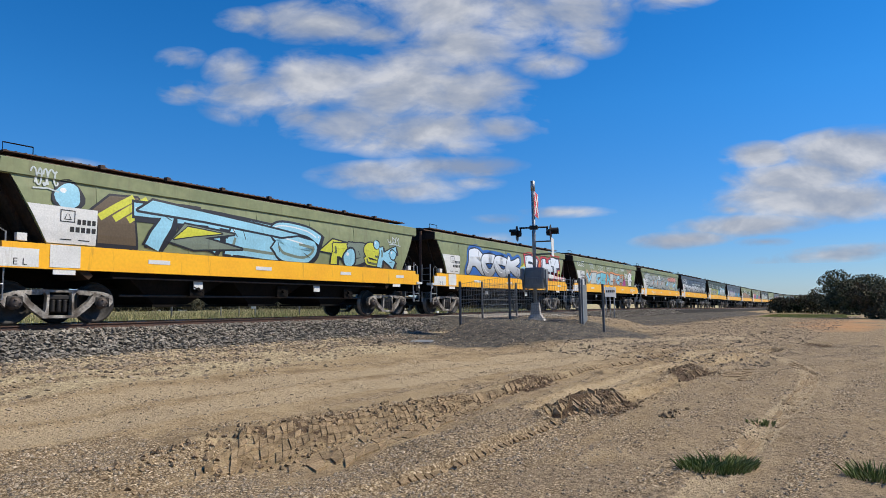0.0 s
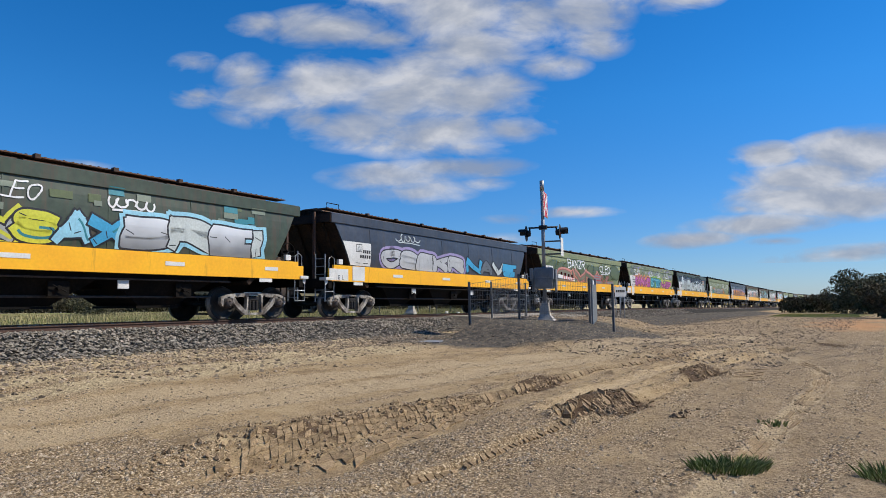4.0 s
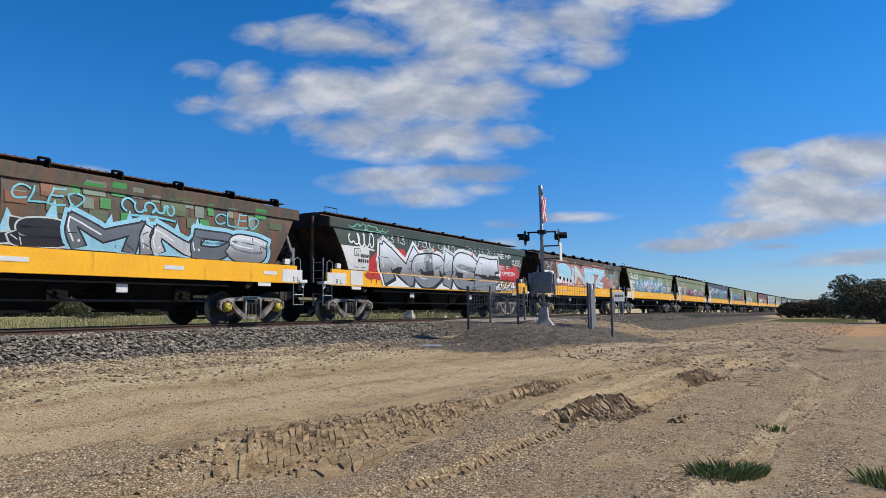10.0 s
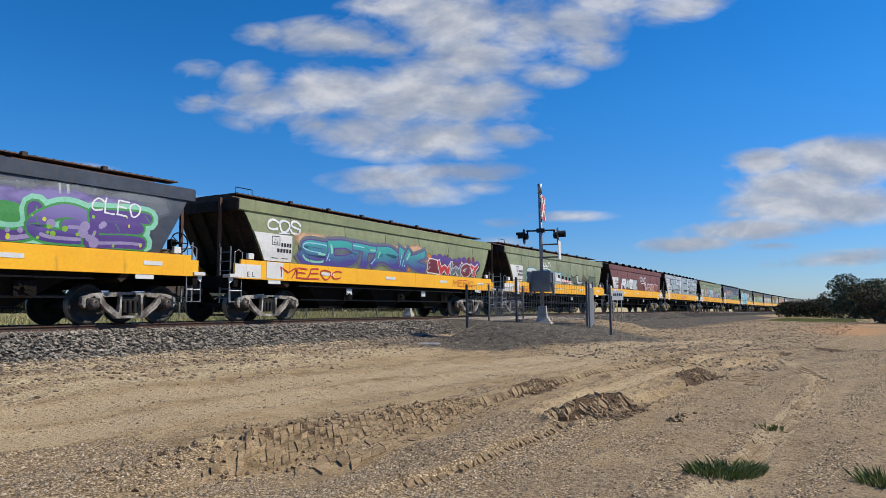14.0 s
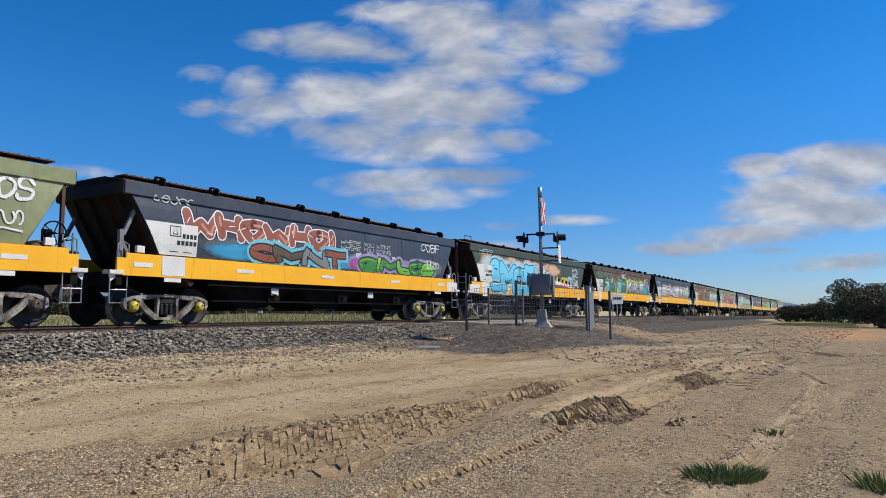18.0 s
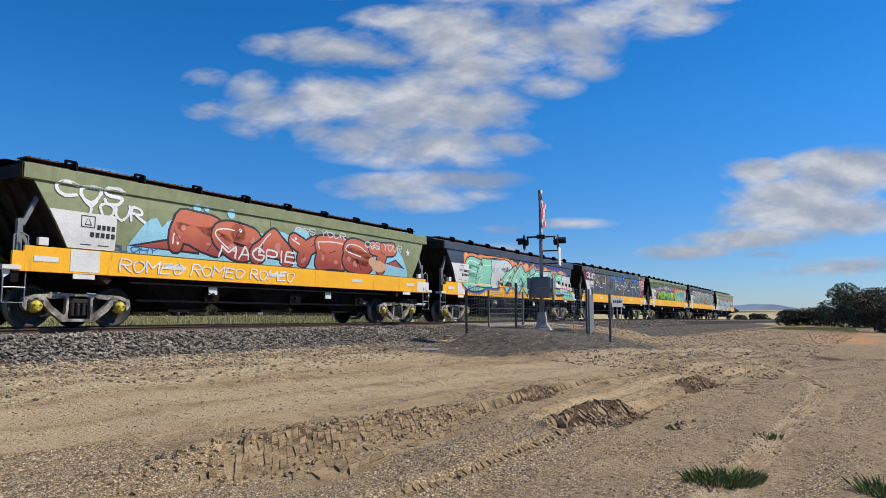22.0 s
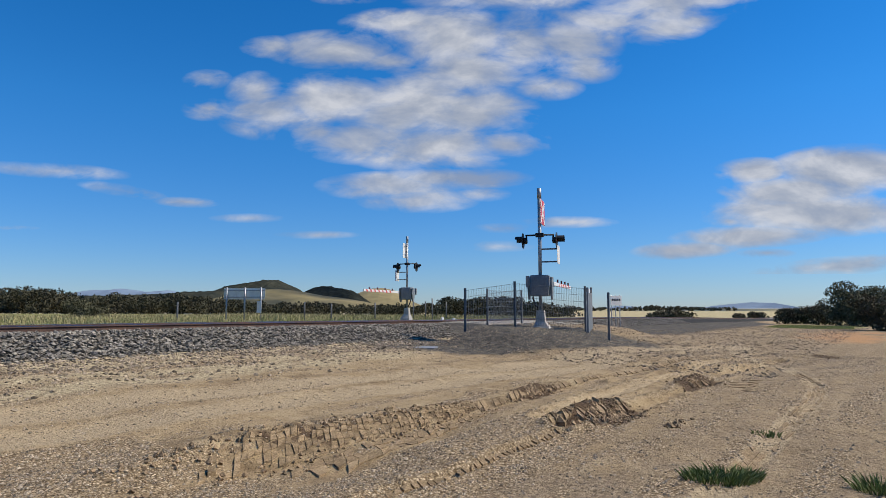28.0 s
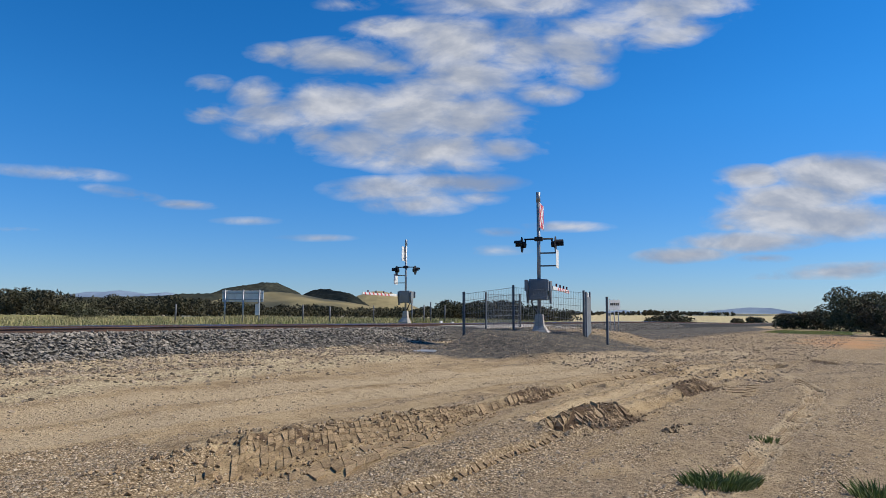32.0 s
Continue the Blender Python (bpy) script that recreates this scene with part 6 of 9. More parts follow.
# the painted shapes of each wagon's near side, from the sill upwards
def paint(k, s):
    if k == 0:
        s.shape([(-5.45, 1.72), (-5.5, 2.35), (-5.7, 2.42), (-5.2, 2.86), (-4.5, 2.9), (-4.3, 2.55), (-4.6, 2.4), (-4.5, 1.72)], "brown", "black")
        for x in (-5.4, -5.05, -4.7):
            s.ribbon([(x, 2.38), (x + 0.35, 2.62), (x + 0.75, 2.86)], 0.08, "yellow", False)
        s.piece("TTES", -4.6, 1.6, 1.72, 2.86, "sky", drop="black", fat=0.40, over=1.3, edge=0.07, shine="white", inner="sage", lean=0.3)
        s.shape([(-4.5, 2.62), (-4.1, 2.9), (-0.9, 2.66), (0.9, 2.5), (0.2, 2.38), (-2.6, 2.56)], "sky", "black", 0.06)
        s.shape([(-3.6, 1.95), (-3.2, 2.42), (-1.6, 2.3), (-2.6, 2.12), (-1.3, 1.92), (-2.9, 1.8)], "sage", "black", 0.05)
        s.shape([(-3.5, 2.02), (-3.1, 2.36), (-2.0, 2.28), (-2.9, 2.14)], "yellow", "black", 0.03)
        s.shape([(1.9, 2.1), (2.5, 2.5), (3.4, 2.42), (3.7, 2.15), (3.0, 2.2), (2.6, 2.05)], "yellow", "black", 0.05)
        s.bank("brown", 3.2, 6.2, 1.7, 2.2, 5)
        s.piece("RBSK", 2.6, 6.0, 1.72, 2.5, ["yellow", "sage", "yellow", "sky"], drop="black", fat=0.4, over=1.25, inner="olive")
        for x, z, q in ((-6.15, 2.72, 0.28), (4.9, 2.5, 0.16), (5.9, 2.2, 0.18), (3.4, 1.95, 0.3)):
            s.disc(x, z, q * 1.3, q * 1.2, "black", 16, 0.1)
            s.disc(x, z, q, q, "sky", 16, 0.1)
            s.disc(x - q * 0.4, z + q * 0.4, q * 0.25, q * 0.2, "white", 10)
        s.tag(5.6, 2.6, 0.8, 0.26, "pale")
        s.tag(-6.95, 2.85, 0.6, 0.4, "pale")
    elif k == 1:
        s.bank("blue", -4.8, 1.0, 1.7, 2.95, 7)
        s.piece("ROOK", -4.6, 0.7, 1.70, 2.86, "chrome", "black", rim="blue", fat=0.44, over=1.2, shine="white", edge=0.06, lean=0.0, round_=True)
        s.cloud("yellow", 1.4, 6.3, 1.7, 2.6, 7)
        s.cloud("orange", 2.6, 4.6, 2.2, 2.8, 3)
        s.piece("PUHT", 1.7, 6.4, 1.70, 3.0, "chrome", "black", rim="red", drop="black", fat=0.44, over=1.22, shine="white", lean=0.05, edge=0.06)
        s.shape([(1.0, 1.75), (0.9, 2.25), (1.4, 2.35), (1.8, 2.1), (1.5, 1.75)], "sky", "yellow", 0.05)
        s.tag(1.9, 1.75, 0.7, 0.4, "black")
    elif k == 2:
        s.hand("COS", -6.7, 2.76, 1.3, 0.34, "white", 0.06)
        s.tag(-4.4, 2.7, 1.0, 0.34, "pale")
        s.hand("CLEO", -2.6, 2.66, 1.1, 0.3, "pale", 0.035)
        s.tag(-0.6, 2.68, 1.0, 0.26, "pale")
        s.hand("CLEO", 1.0, 2.66, 1.1, 0.28, "pale", 0.035)
        s.cloud("mud", -5.2, 3.2, 1.7, 2.5, 9)
        s.piece("VEOE", -5.0, -1.0, 1.70, 2.48, ["sky", "pale", "sky", "cyan"], "brown", rim="peach", fat=0.42, over=1.15, jig=0.7)
        s.bank("pink", -1.0, -0.3, 1.7, 2.3, 2)
        s.piece("NETCH", -0.6, 3.3, 1.70, 2.5, ["cyan", "pale", "ash", "sky", "ash"], "black", rim="orange", fat=0.40, over=1.15, jig=0.7)
        s.bank("magenta", 3.3, 4.2, 1.7, 2.4, 2)
        s.tag(3.9, 2.2, 0.8, 0.5, "white", 0.05)
        s.shape([(4.95, 1.74), (4.75, 2.2), (4.95, 2.6), (5.3, 2.78), (5.75, 2.66), (5.85, 2.45), (5.55, 2.36), (5.86, 2.2), (5.7, 1.95), (5.85, 1.74)], "white", "black", 0.05)
        s.ribbon([(5.1, 2.16), (5.25, 2.02), (5.35, 2.16), (5.48, 2.02), (5.6, 2.16), (5.72, 2.02)], 0.025, "black")
        s.disc(5.35, 2.52, 0.08, 0.10, "black")
        s.tag(6.0, 2.3, 0.5, 0.24, "lime", 0.05)
        s.hand("PAW", 2.9, 2.78, 0.9, 0.26, "white", 0.03)
        s.tag(4.6, 2.72, 1.5, 0.34, "salmon", 0.03)
        for x in (-1.8, 5.3):
            s.tag(x, 1.30, 0.7, 0.2, "white", 0.04)
    elif k == 3:
        s.cloud("ash", -6.0, 6.2, 2.4, 2.98, 9)
        s.squares(-5.0, 6.2, 2.35, 3.0, ["olive", "sage", "mud", "camo"], 46, 0.5, 0.16)
        s.bank("sky", -5.3, 1.4, 1.7, 2.6, 11)
        s.piece("MAOK", -5.3, 1.3, 1.69, 2.56, "ash", "black", drop="black", fat=0.60, over=1.12, edge=0.05, lean=-0.08, inner="chrome")
        for x in (-3.6, -2.0, -0.2):
            s.poly([(x, 2.1), (x + 0.12, 2.5), (x + 0.24, 2.46), (x + 0.14, 2.08)], "orange")
        s.disc(-1.15, 2.72, 0.30, 0.26, "black")
        s.disc(-1.12, 2.72, 0.25, 0.22, "white")
        s.disc(-1.2, 2.70, 0.10, 0.10, "black")
        s.bank("sky", 1.5, 6.6, 1.7, 2.62, 9)
        s.cloud("salmon", 2.6, 5.8, 2.5, 2.95, 4)
        s.piece("JVSLA", 1.6, 6.3, 1.70, 2.5, ["ash", "silver"], "black", fat=0.42, over=1.2, inner="yellow", lean=0.25, drop="steel")
        s.hand("MINER", -7.0, 2.85, 1.6, 0.3, "black", 0.035)
        s.tag(-6.3, 2.52, 1.3, 0.28, "pale", 0.03)
        s.tag(-4.0, 1.25, 1.3, 0.28, "white")
        s.stroke([(-2.7 + 0.35 * i, 1.30 + 0.16 * (i % 2)) for i in range(10)], 0.02, "white", False)
    elif k == 4:
        s.hand("COS", -6.2, 2.70, 1.5, 0.34, "white", 0.07)
        s.stroke([(-5.9, 2.62), (-4.9, 2.58)], 0.04, "white")
        s.tag(-7.0, 2.6, 0.8, 0.4, "ash", 0.025, 7)
        for x, w in ((-1.9, 1.3), (-0.4, 1.7), (1.6, 1.2)):
            s.begin("spray_writing")
            s.squares(x, x + w, 2.5, 2.56, ["pale"], 6, 0.2, 0.12)
        s.piece("TOYED", -5.2, 0.9, 1.70, 2.46, "chrome", "black", rim="steel", fat=0.50, over=1.18, shine="white", lean=0.0, round_=True)
        s.piece("CANTS", 0.9, 6.1, 1.70, 2.42, ["chrome", "silver"], "black", fat=0.46, over=1.2, drop="black", lean=0.05)
        s.hand("CAS!", 1.0, 2.5, 1.0, 0.24, "pale", 0.03)
        s.hand("DANCE", 4.6, 2.84, 1.6, 0.24, "pale", 0.03)
        s.tag(5.2, 2.5, 1.1, 0.3, "pale", 0.03)
    elif k == 5:
        s.squares(-5.0, 6.4, 2.3, 2.95, ["camo", "teal", "sage"], 26)
        s.hand("CLEO", -4.9, 2.55, 1.5, 0.42, "white", 0.06)
        s.hand("CLEO", -1.2, 2.58, 1.2, 0.36, "white", 0.05)
        s.tag(1.4, 2.60, 1.2, 0.3, "white", 0.05)
        s.tag(-6.6, 2.6, 1.2, 0.4, "pale")
        s.piece("MISON", -5.2, -0.5, 1.70, 2.32, "ash", "black", rim="yellow", fat=0.42, over=1.12, inner="yellow")
        s.piece("SAX", -0.5, 1.9, 1.70, 2.42, ["yellow", "sky", "azure"], "black", fat=0.4, over=1.15, inner="teal")
        s.piece("BREI", 1.9, 6.1, 1.70, 2.52, ["chrome", "pale"], "black", rim="sky", fat=0.48, over=1.18)
    elif k == 6:
        s.tag(-4.0, 2.7, 1.6, 0.3, "pale")
        s.piece("OSEKR", -4.8, 0.9, 1.70, 2.40, "silver", "black", rim="lilac", fat=0.46, over=1.15, round_=True)
        s.piece("NAVE", 1.3, 6.0, 1.70, 2.36, ["azure", "steel", "pale"], "black", fat=0.42, over=1.18)
    elif k == 7:
        s.cloud("camo", -6.0, 6.5, 1.9, 3.0, 10)
        s.hand("BANZR", -3.2, 2.50, 3.0, 0.52, "white", 0.10, 0.1)
        s.hand("CLEO", 2.6, 2.40, 2.2, 0.52, "white", 0.09)
        s.stroke([(2.8, 2.28), (4.2, 2.32), (4.9, 2.62)], 0.05, "white")
        s.piece("SIVN", -4.8, 1.8, 1.70, 2.34, ["mud", "olive"], "brick", rim="salmon", fat=0.40, over=1.2, edge=0.05, lean=0.25)
        s.piece("EVL", 1.6, 5.4, 1.70, 2.22, ["grey", "olive"], "red", fat=0.34, over=1.25, edge=0.035, lean=0.3)
    elif k == 8:
        s.squares(-6.8, 6.6, 2.35, 3.25, ["camo", "steel", "sage", "grape", "olive", "steel", "ash"], 150, 0.45, 0.11)
        s.bank("orange", -5.9, -0.9, 1.7, 2.62, 8)
        s.piece("KANVD", -5.8, -1.0, 1.70, 2.52, ["berry", "magenta"], "black", rim="orange", fat=0.46, over=1.2, shine="pink", inner="pink")
        s.bank("sage", -0.9, 6.3, 1.7, 2.5, 10)
        s.piece("STEC", -0.8, 2.6, 1.70, 2.5, ["lagoon", "teal"], "black", rim="lime", fat=0.42, over=1.2, shine="sky", inner="sky")
        s.bank("limey", 2.5, 6.2, 1.7, 2.48, 6)
        s.piece("NWISP", 2.6, 6.1, 1.70, 2.36, ["berry", "magenta"], "black", rim="yellow", fat=0.40, over=1.2, inner="pink")
        for x in (-5.6, -1.4, 1.2, 4.0):
            s.hand("CLEO", x, 2.64, 1.5 if x < -4 else 1.2, 0.40, "white", 0.06)
            s.stroke([(x + 0.1, 2.58), (x + 0.9, 2.6), (x + 1.1, 2.66)], 0.04, "white")
    elif k == 9:
        s.cloud("black", -6.0, 6.4, 2.5, 3.2, 9)
        s.squares(-5.0, 6.0, 2.3, 2.75, ["pale", "ash", "pink", "steel"], 26, 0.7, 0.10)
        s.piece("BRS", -5.4, -1.6, 1.70, 2.80, ["pale", "ash"], "black", rim="steel", fat=0.56, over=1.25, edge=0.06, round_=True)
        s.piece("REA", -1.5, 1.4, 1.70, 2.62, ["pale", "ash"], "black", fat=0.56, over=1.25, inner="white", edge=0.05, round_=True)
        s.piece("RSN", 1.4, 4.4, 1.70, 2.56, ["pale", "silver"], "black", fat=0.56, over=1.25, inner="white", edge=0.05, round_=True)
        s.piece("EB", 4.6, 6.1, 1.70, 2.46, "ash", "black", fat=0.46, over=1.2)
        s.disc(-5.0, 2.86, 0.28, 0.24, "white")
        s.hand("COS", 4.9, 2.5, 1.2, 0.42, "peach", 0.06)
        s.dots(-4.8, 4.6, 1.75, 2.4, "cyan", 12, 0.04)
    elif k == 10:
        s.hand("CLEOS", -6.4, 2.62, 1.9, 0.32, "pale", 0.035)
        s.tag(-4.0, 2.60, 1.6, 0.3, "pale", 0.03, 6)
        s.tag(-2.0, 2.66, 1.4, 0.28, "pale", 0.03, 6)
        s.hand("CLEOS", -0.2, 2.52, 1.6, 0.36, "pale", 0.04)
        s.tag(1.8, 2.6, 1.5, 0.4, "white", 0.04, 5)
        s.hand("COS", 2.9, 2.24, 1.3, 0.3, "white", 0.08)
        s.hand("CLEOS", 4.2, 2.46, 1.1, 0.34, "pale", 0.04)
        s.hand("TGE", 5.55, 2.62, 0.8, 0.3, "white", 0.05)
        s.hand("MP", 5.65, 2.28, 0.6, 0.26, "white", 0.05)
        s.tag(3.4, 1.85, 1.8, 0.4, "sage", 0.05, 6)
        s.bank("teal", -5.3, -4.2, 1.7, 2.3, 2)
        for x in (-4.6, 1.7):
            s.ribbon([(x, 2.3), (x + 0.5, 2.26), (x + 0.9, 1.95), (x + 1.7, 1.78)], [0.10, 0.16, 0.16, 0.08], "black")
            s.ribbon([(x, 2.3), (x + 0.5, 2.26), (x + 0.9, 1.95), (x + 1.7, 1.78)], [0.07, 0.13, 0.13, 0.05], "orange")
        s.piece("CLEONS", -3.8, 1.8, 1.70, 2.36, ["ash", "grey"], "black", fat=0.46, over=1.2, shine="white", round_=True)
    elif k == 11:
        s.tag(-6.7, 2.62, 1.2, 0.32, "ash", 0.03, 6)
        s.tag(-5.1, 2.56, 1.3, 0.28, "pale", 0.04, 5)
        s.cloud("lilac", -5.0, 6.2, 1.8, 2.55, 14)
        s.piece("BSEIDONZ", -5.0, 2.9, 1.70, 2.46, ["ember", "rust"], "black", rim="lilac", fat=0.48, over=1.2, inner="orange", edge=0.05, round_=True)
        s.piece("STAO", 2.9, 6.2, 1.70, 2.36, ["flame", "ember"], "black", rim="lilac", fat=0.46, over=1.2, spots="peach")
        s.dots(3.6, 6.4, 2.2, 2.6, "lilac", 18, 0.09)
        for x, w in ((0.4, 1.3), (1.9, 1.5)):
            s.squares(x, x + w, 2.5, 2.54, ["peach"], 8, 0.16, 0.14)
        s.hand("CEB", 4.9, 2.66, 1.0, 0.38, "white", 0.05)
    elif k == 12:
        s.cloud("rust", -6.6, 6.6, 2.6, 3.2, 9)
        s.cloud("camo", -6.0, 6.0, 2.7, 3.25, 7)
        s.cloud("ash", -6.2, 6.4, 1.7, 2.9, 14)
        s.cloud("white", -4.2, 5.0, 2.3, 2.75, 9)
        s.cloud("rust", -6.2, -4.4, 1.75, 2.3, 3)
        s.bank("salmon", -3.2, 4.6, 1.7, 2.5, 9)
        s.piece("WISKAR", -3.2, 4.6, 1.70, 2.58, ["salmon", "peach", "teal"], "brick", rim="white", fat=0.42, over=1.2, edge=0.035, inner="teal")
        for i in range(9):
            x = -2.9 + i * 0.85
            z = 2.55 - 0.55 * (i % 2)
            s.poly([(x, z), (x + 0.5, z - 0.05), (x + 0.24, z - 0.36)], "teal")
        for x in (-1.7, 0.7, 1.9, 3.6):
            s.poly([(x, 1.72), (x + 0.4, 1.72), (x + 0.16, 2.1)], "black")
        s.disc(3.2, 2.1, 0.5, 0.36, "black")
        s.disc(3.2, 2.1, 0.42, 0.30, "salmon")
        s.disc(3.2, 2.1, 0.16, 0.14, "black")
        s.dots(4.4, 6.2, 1.8, 2.8, "rust", 16, 0.12)
        s.dots(-6.0, 6.0, 1.75, 2.9, "white", 40, 0.03)
        s.tag(-5.6, 2.25, 1.9, 0.45, "white", 0.06, 5)
        s.hand("YOTIES", 4.9, 2.74, 1.9, 0.28, "white", 0.07)
    elif k == 13:
        s.squares(-6.4, 6.4, 2.3, 3.0, ["camo", "sage", "olive", "green", "rust"], 70, 0.4, 0.26)
        for i in range(18):
            x = -4.9 + i * 0.62
            s.poly([(x - 0.3, 1.7), (x + 0.36, 1.7), (x + s.r.uniform(-0.1, 0.25), s.r.uniform(2.35, 2.75))], "sky")
        s.piece("ONEUS", -4.7, 0.6, 1.70, 2.30, "black", "pale", fat=0.44, over=1.15, lean=0.25, edge=0.035)
        s.piece("MINDS", 0.7, 6.1, 1.70, 2.46, ["steel", "chrome", "silver"], "black", rim="sky", fat=0.42, over=1.2, shine="white", lean=0.2)
        for x in (-3.6, -0.6, 4.4):
            s.hand("CLEO", x, 2.60, 1.5, 0.36, "cyan", 0.05)
        s.tag(1.8, 2.62, 1.4, 0.38, "cyan", 0.05, 5)
        s.tag(-6.3, 2.65, 1.6, 0.5, "white", 0.05)
    elif k == 14:
        s.bank("red", -5.7, 6.9, 1.7, 2.72, 15)
        s.cloud("red", -5.6, -4.2, 1.4, 1.7, 3)
        for x in (-5.4, -5.1, -4.8, 6.2, 6.5):
            s.ribbon([(x, 1.7), (x + 0.02, 1.3)], [0.05, 0.015], "red")
        s.poly([(-4.4, 1.19), (4.6, 1.19), (4.6, 1.74), (-4.4, 1.74)], "white")
        s.piece("NOISE", -4.7, 4.3, 1.22, 2.72, "chrome", "black", rim="white", drop="black", fat=0.52, over=1.12, lean=0.1, jig=0.7, edge=0.06, shine="white")
        s.piece("2024", 4.1, 6.2, 1.28, 1.78, "white", "black", fat=0.26, over=1.0, jig=0.5, round_=True)
        s.hand("SCI FI", 4.4, 2.22, 1.2, 0.2, "white", 0.045)
        s.hand("TOOFRESH", 4.4, 1.98, 1.8, 0.18, "white", 0.045)
        s.hand("TGE MP", 4.3, 2.78, 1.5, 0.2, "white", 0.045)
        s.hand("CLEOS", 5.9, 2.5, 1.0, 0.28, "white", 0.05)
        s.tag(-6.6, 2.5, 1.4, 0.5, "white", 0.06)
        for x in (-5.0, 1.3, 3.2):
            s.hand("203 13", x, 2.78, 1.7, 0.3, "pale", 0.045, 0.0)
        s.tag(-6.6, 3.08, 2.2, 0.2, "mint", 0.03, 7)
        for x in (-2.6, -0.9):
            s.tag(x, 2.74, 1.3, 0.28, "pale", 0.035, 5)
        for x in (-2.2, -1.2, 1.9):
            s.disc(x, 2.72, 0.07, 0.07, "red", 10)
    elif k == 15:
        s.cloud("mud", -4.6, 6.4, 1.7, 2.95, 12)
        s.bank("peach", -4.7, 4.9, 1.7, 2.8, 9)
        s.squares(2.6, 6.6, 2.4, 3.25, ["camo", "sage", "olive"], 26, 0.4, 0.16)
        s.piece("BINEZ", -4.7, 3.3, 1.70, 2.98, ["frost", "frost", "pale"], "brick", rim="salmon", fat=0.42, over=1.15, edge=0.06, shine="white", inner="sky", lean=0.12)
        s.cloud("salmon", 3.4, 5.2, 1.7, 2.5, 3)
        s.tag(3.3, 1.8, 1.0, 0.5, "brick", 0.04, 6)
        s.tag(4.2, 2.05, 1.5, 0.7, "cyan", 0.05, 6)
        s.squares(4.8, 6.4, 1.8, 2.7, ["pale", "camo"], 14, 0.1, 0.1)
        s.tag(5.2, 1.74, 0.8, 0.2, "white", 0.04)
        s.hand("KLOF", -6.6, 2.76, 1.2, 0.24, "pale", 0.035)
        s.hand("FYI", -6.4, 2.5, 0.7, 0.2, "pale", 0.035)
    elif k == 16:
        s.hand("CLEO", -6.7, 2.66, 2.2, 0.42, "white", 0.12, 0.0)
        s.hand("TMK", -5.6, 2.42, 1.1, 0.2, "sky", 0.05)
        s.bank("azure", -5.0, 3.0, 1.7, 2.66, 10)
        s.piece("UNKSWAN", -4.9, 3.0, 1.70, 2.58, ["chrome", "silver"], "blue", rim="cyan", fat=0.42, over=1.22, lean=0.3, drop="blue")
        s.hand("BONDR", -1.0, 2.68, 1.4, 0.26, "white", 0.05)
        s.hand("CLEO", 2.0, 2.44, 1.5, 0.44, "white", 0.07)
        s.hand("CLEO", 4.9, 2.42, 1.2, 0.38, "white", 0.07)
        s.cloud("azure", 2.2, 3.6, 1.75, 2.4, 3)
        s.piece("SICLES", 2.9, 6.3, 1.70, 2.36, ["silver", "chrome"], "black", fat=0.50, over=1.2, shine="white", round_=True)
    elif k == 17:
        s.tag(-5.8, 2.6, 1.5, 0.36, "pale", 0.04)
        s.piece("WOL", -5.2, -2.3, 1.70, 2.48, ["steel", "silver"], "black", rim="peach", fat=0.50, over=1.12, lean=0.0)
        s.cloud("berry", -2.2, 5.8, 1.8, 2.35, 10)
        s.cloud("wine", -2.2, 5.8, 1.7, 2.1, 9)
        s.piece("HOGK", -0.8, 5.4, 1.70, 2.48, ["ash", "chrome", "grey"], "black", fat=0.44, over=1.15, inner="steel", lean=0.1)
        for x in (-0.9, 1.6, 3.2):
            s.ribbon([(x, 1.85), (x + 0.3, 1.95), (x + 0.5, 2.2), (x + 0.8, 2.25)], [0.04, 0.05, 0.05, 0.02], "orange")
        s.hand("PIXEEZ", 5.0, 2.30, 1.2, 0.36, "white", 0.04)
        s.tag(-6.0, 1.28, 2.6, 0.26, "orange", 0.03, 7)
    elif k == 18:
        s.cloud("steel", -5.0, 6.6, 2.4, 3.1, 9)
        s.cloud("grape", -4.0, 6.0, 2.3, 2.9, 8)
        s.squares(-2.0, 6.0, 2.5, 2.9, ["ash", "steel", "grey"], 18, 0.12, 0.2)
        s.bank("green", -5.1, 0.5, 1.7, 2.8, 6)
        s.bank("green", 0.8, 6.2, 1.7, 2.62, 6)
        s.piece("SHNK", -5.0, 0.4, 1.70, 2.74, ["grape", "purple"], "green", rim="mint", fat=0.40, over=1.25, edge=0.05, shine="white", inner="lilac", drop="green", round_=True)
        s.piece("MUGE", 0.9, 6.1, 1.70, 2.58, ["grape", "purple"], "green", rim="mint", fat=0.40, over=1.25, edge=0.05, spots="yellow", inner="lilac", round_=True)
        s.dots(2.4, 5.6, 1.75, 2.4, "lilac", 14, 0.10)
        s.dots(2.4, 5.6, 1.75, 2.4, "lime", 10, 0.06)
        s.tag(-6.9, 2.6, 1.6, 0.5, "white", 0.05)
        s.hand("BANZR", -5.2, 2.56, 1.9, 0.36, "white", 0.07)
        s.hand("CLEO", -1.9, 2.50, 1.6, 0.40, "white", 0.08)
        s.hand("CLEO", 4.8, 2.46, 1.2, 0.36, "white", 0.05)
        s.stroke([(-3.0, 3.0), (-2.75, 2.66), (-2.9, 2.62), (-2.5, 2.3)], 0.05, "yellow")
    elif k == 19:
        s.hand("COS", -6.5, 2.56, 1.4, 0.4, "white", 0.09)
        s.stroke([(-6.0, 2.52), (-5.6, 2.54)], 0.04, "white")
        s.cloud("peach", -5.0, 1.6, 2.1, 2.7, 7)
        s.cloud("orange", 0.4, 2.3, 1.7, 2.5, 3)
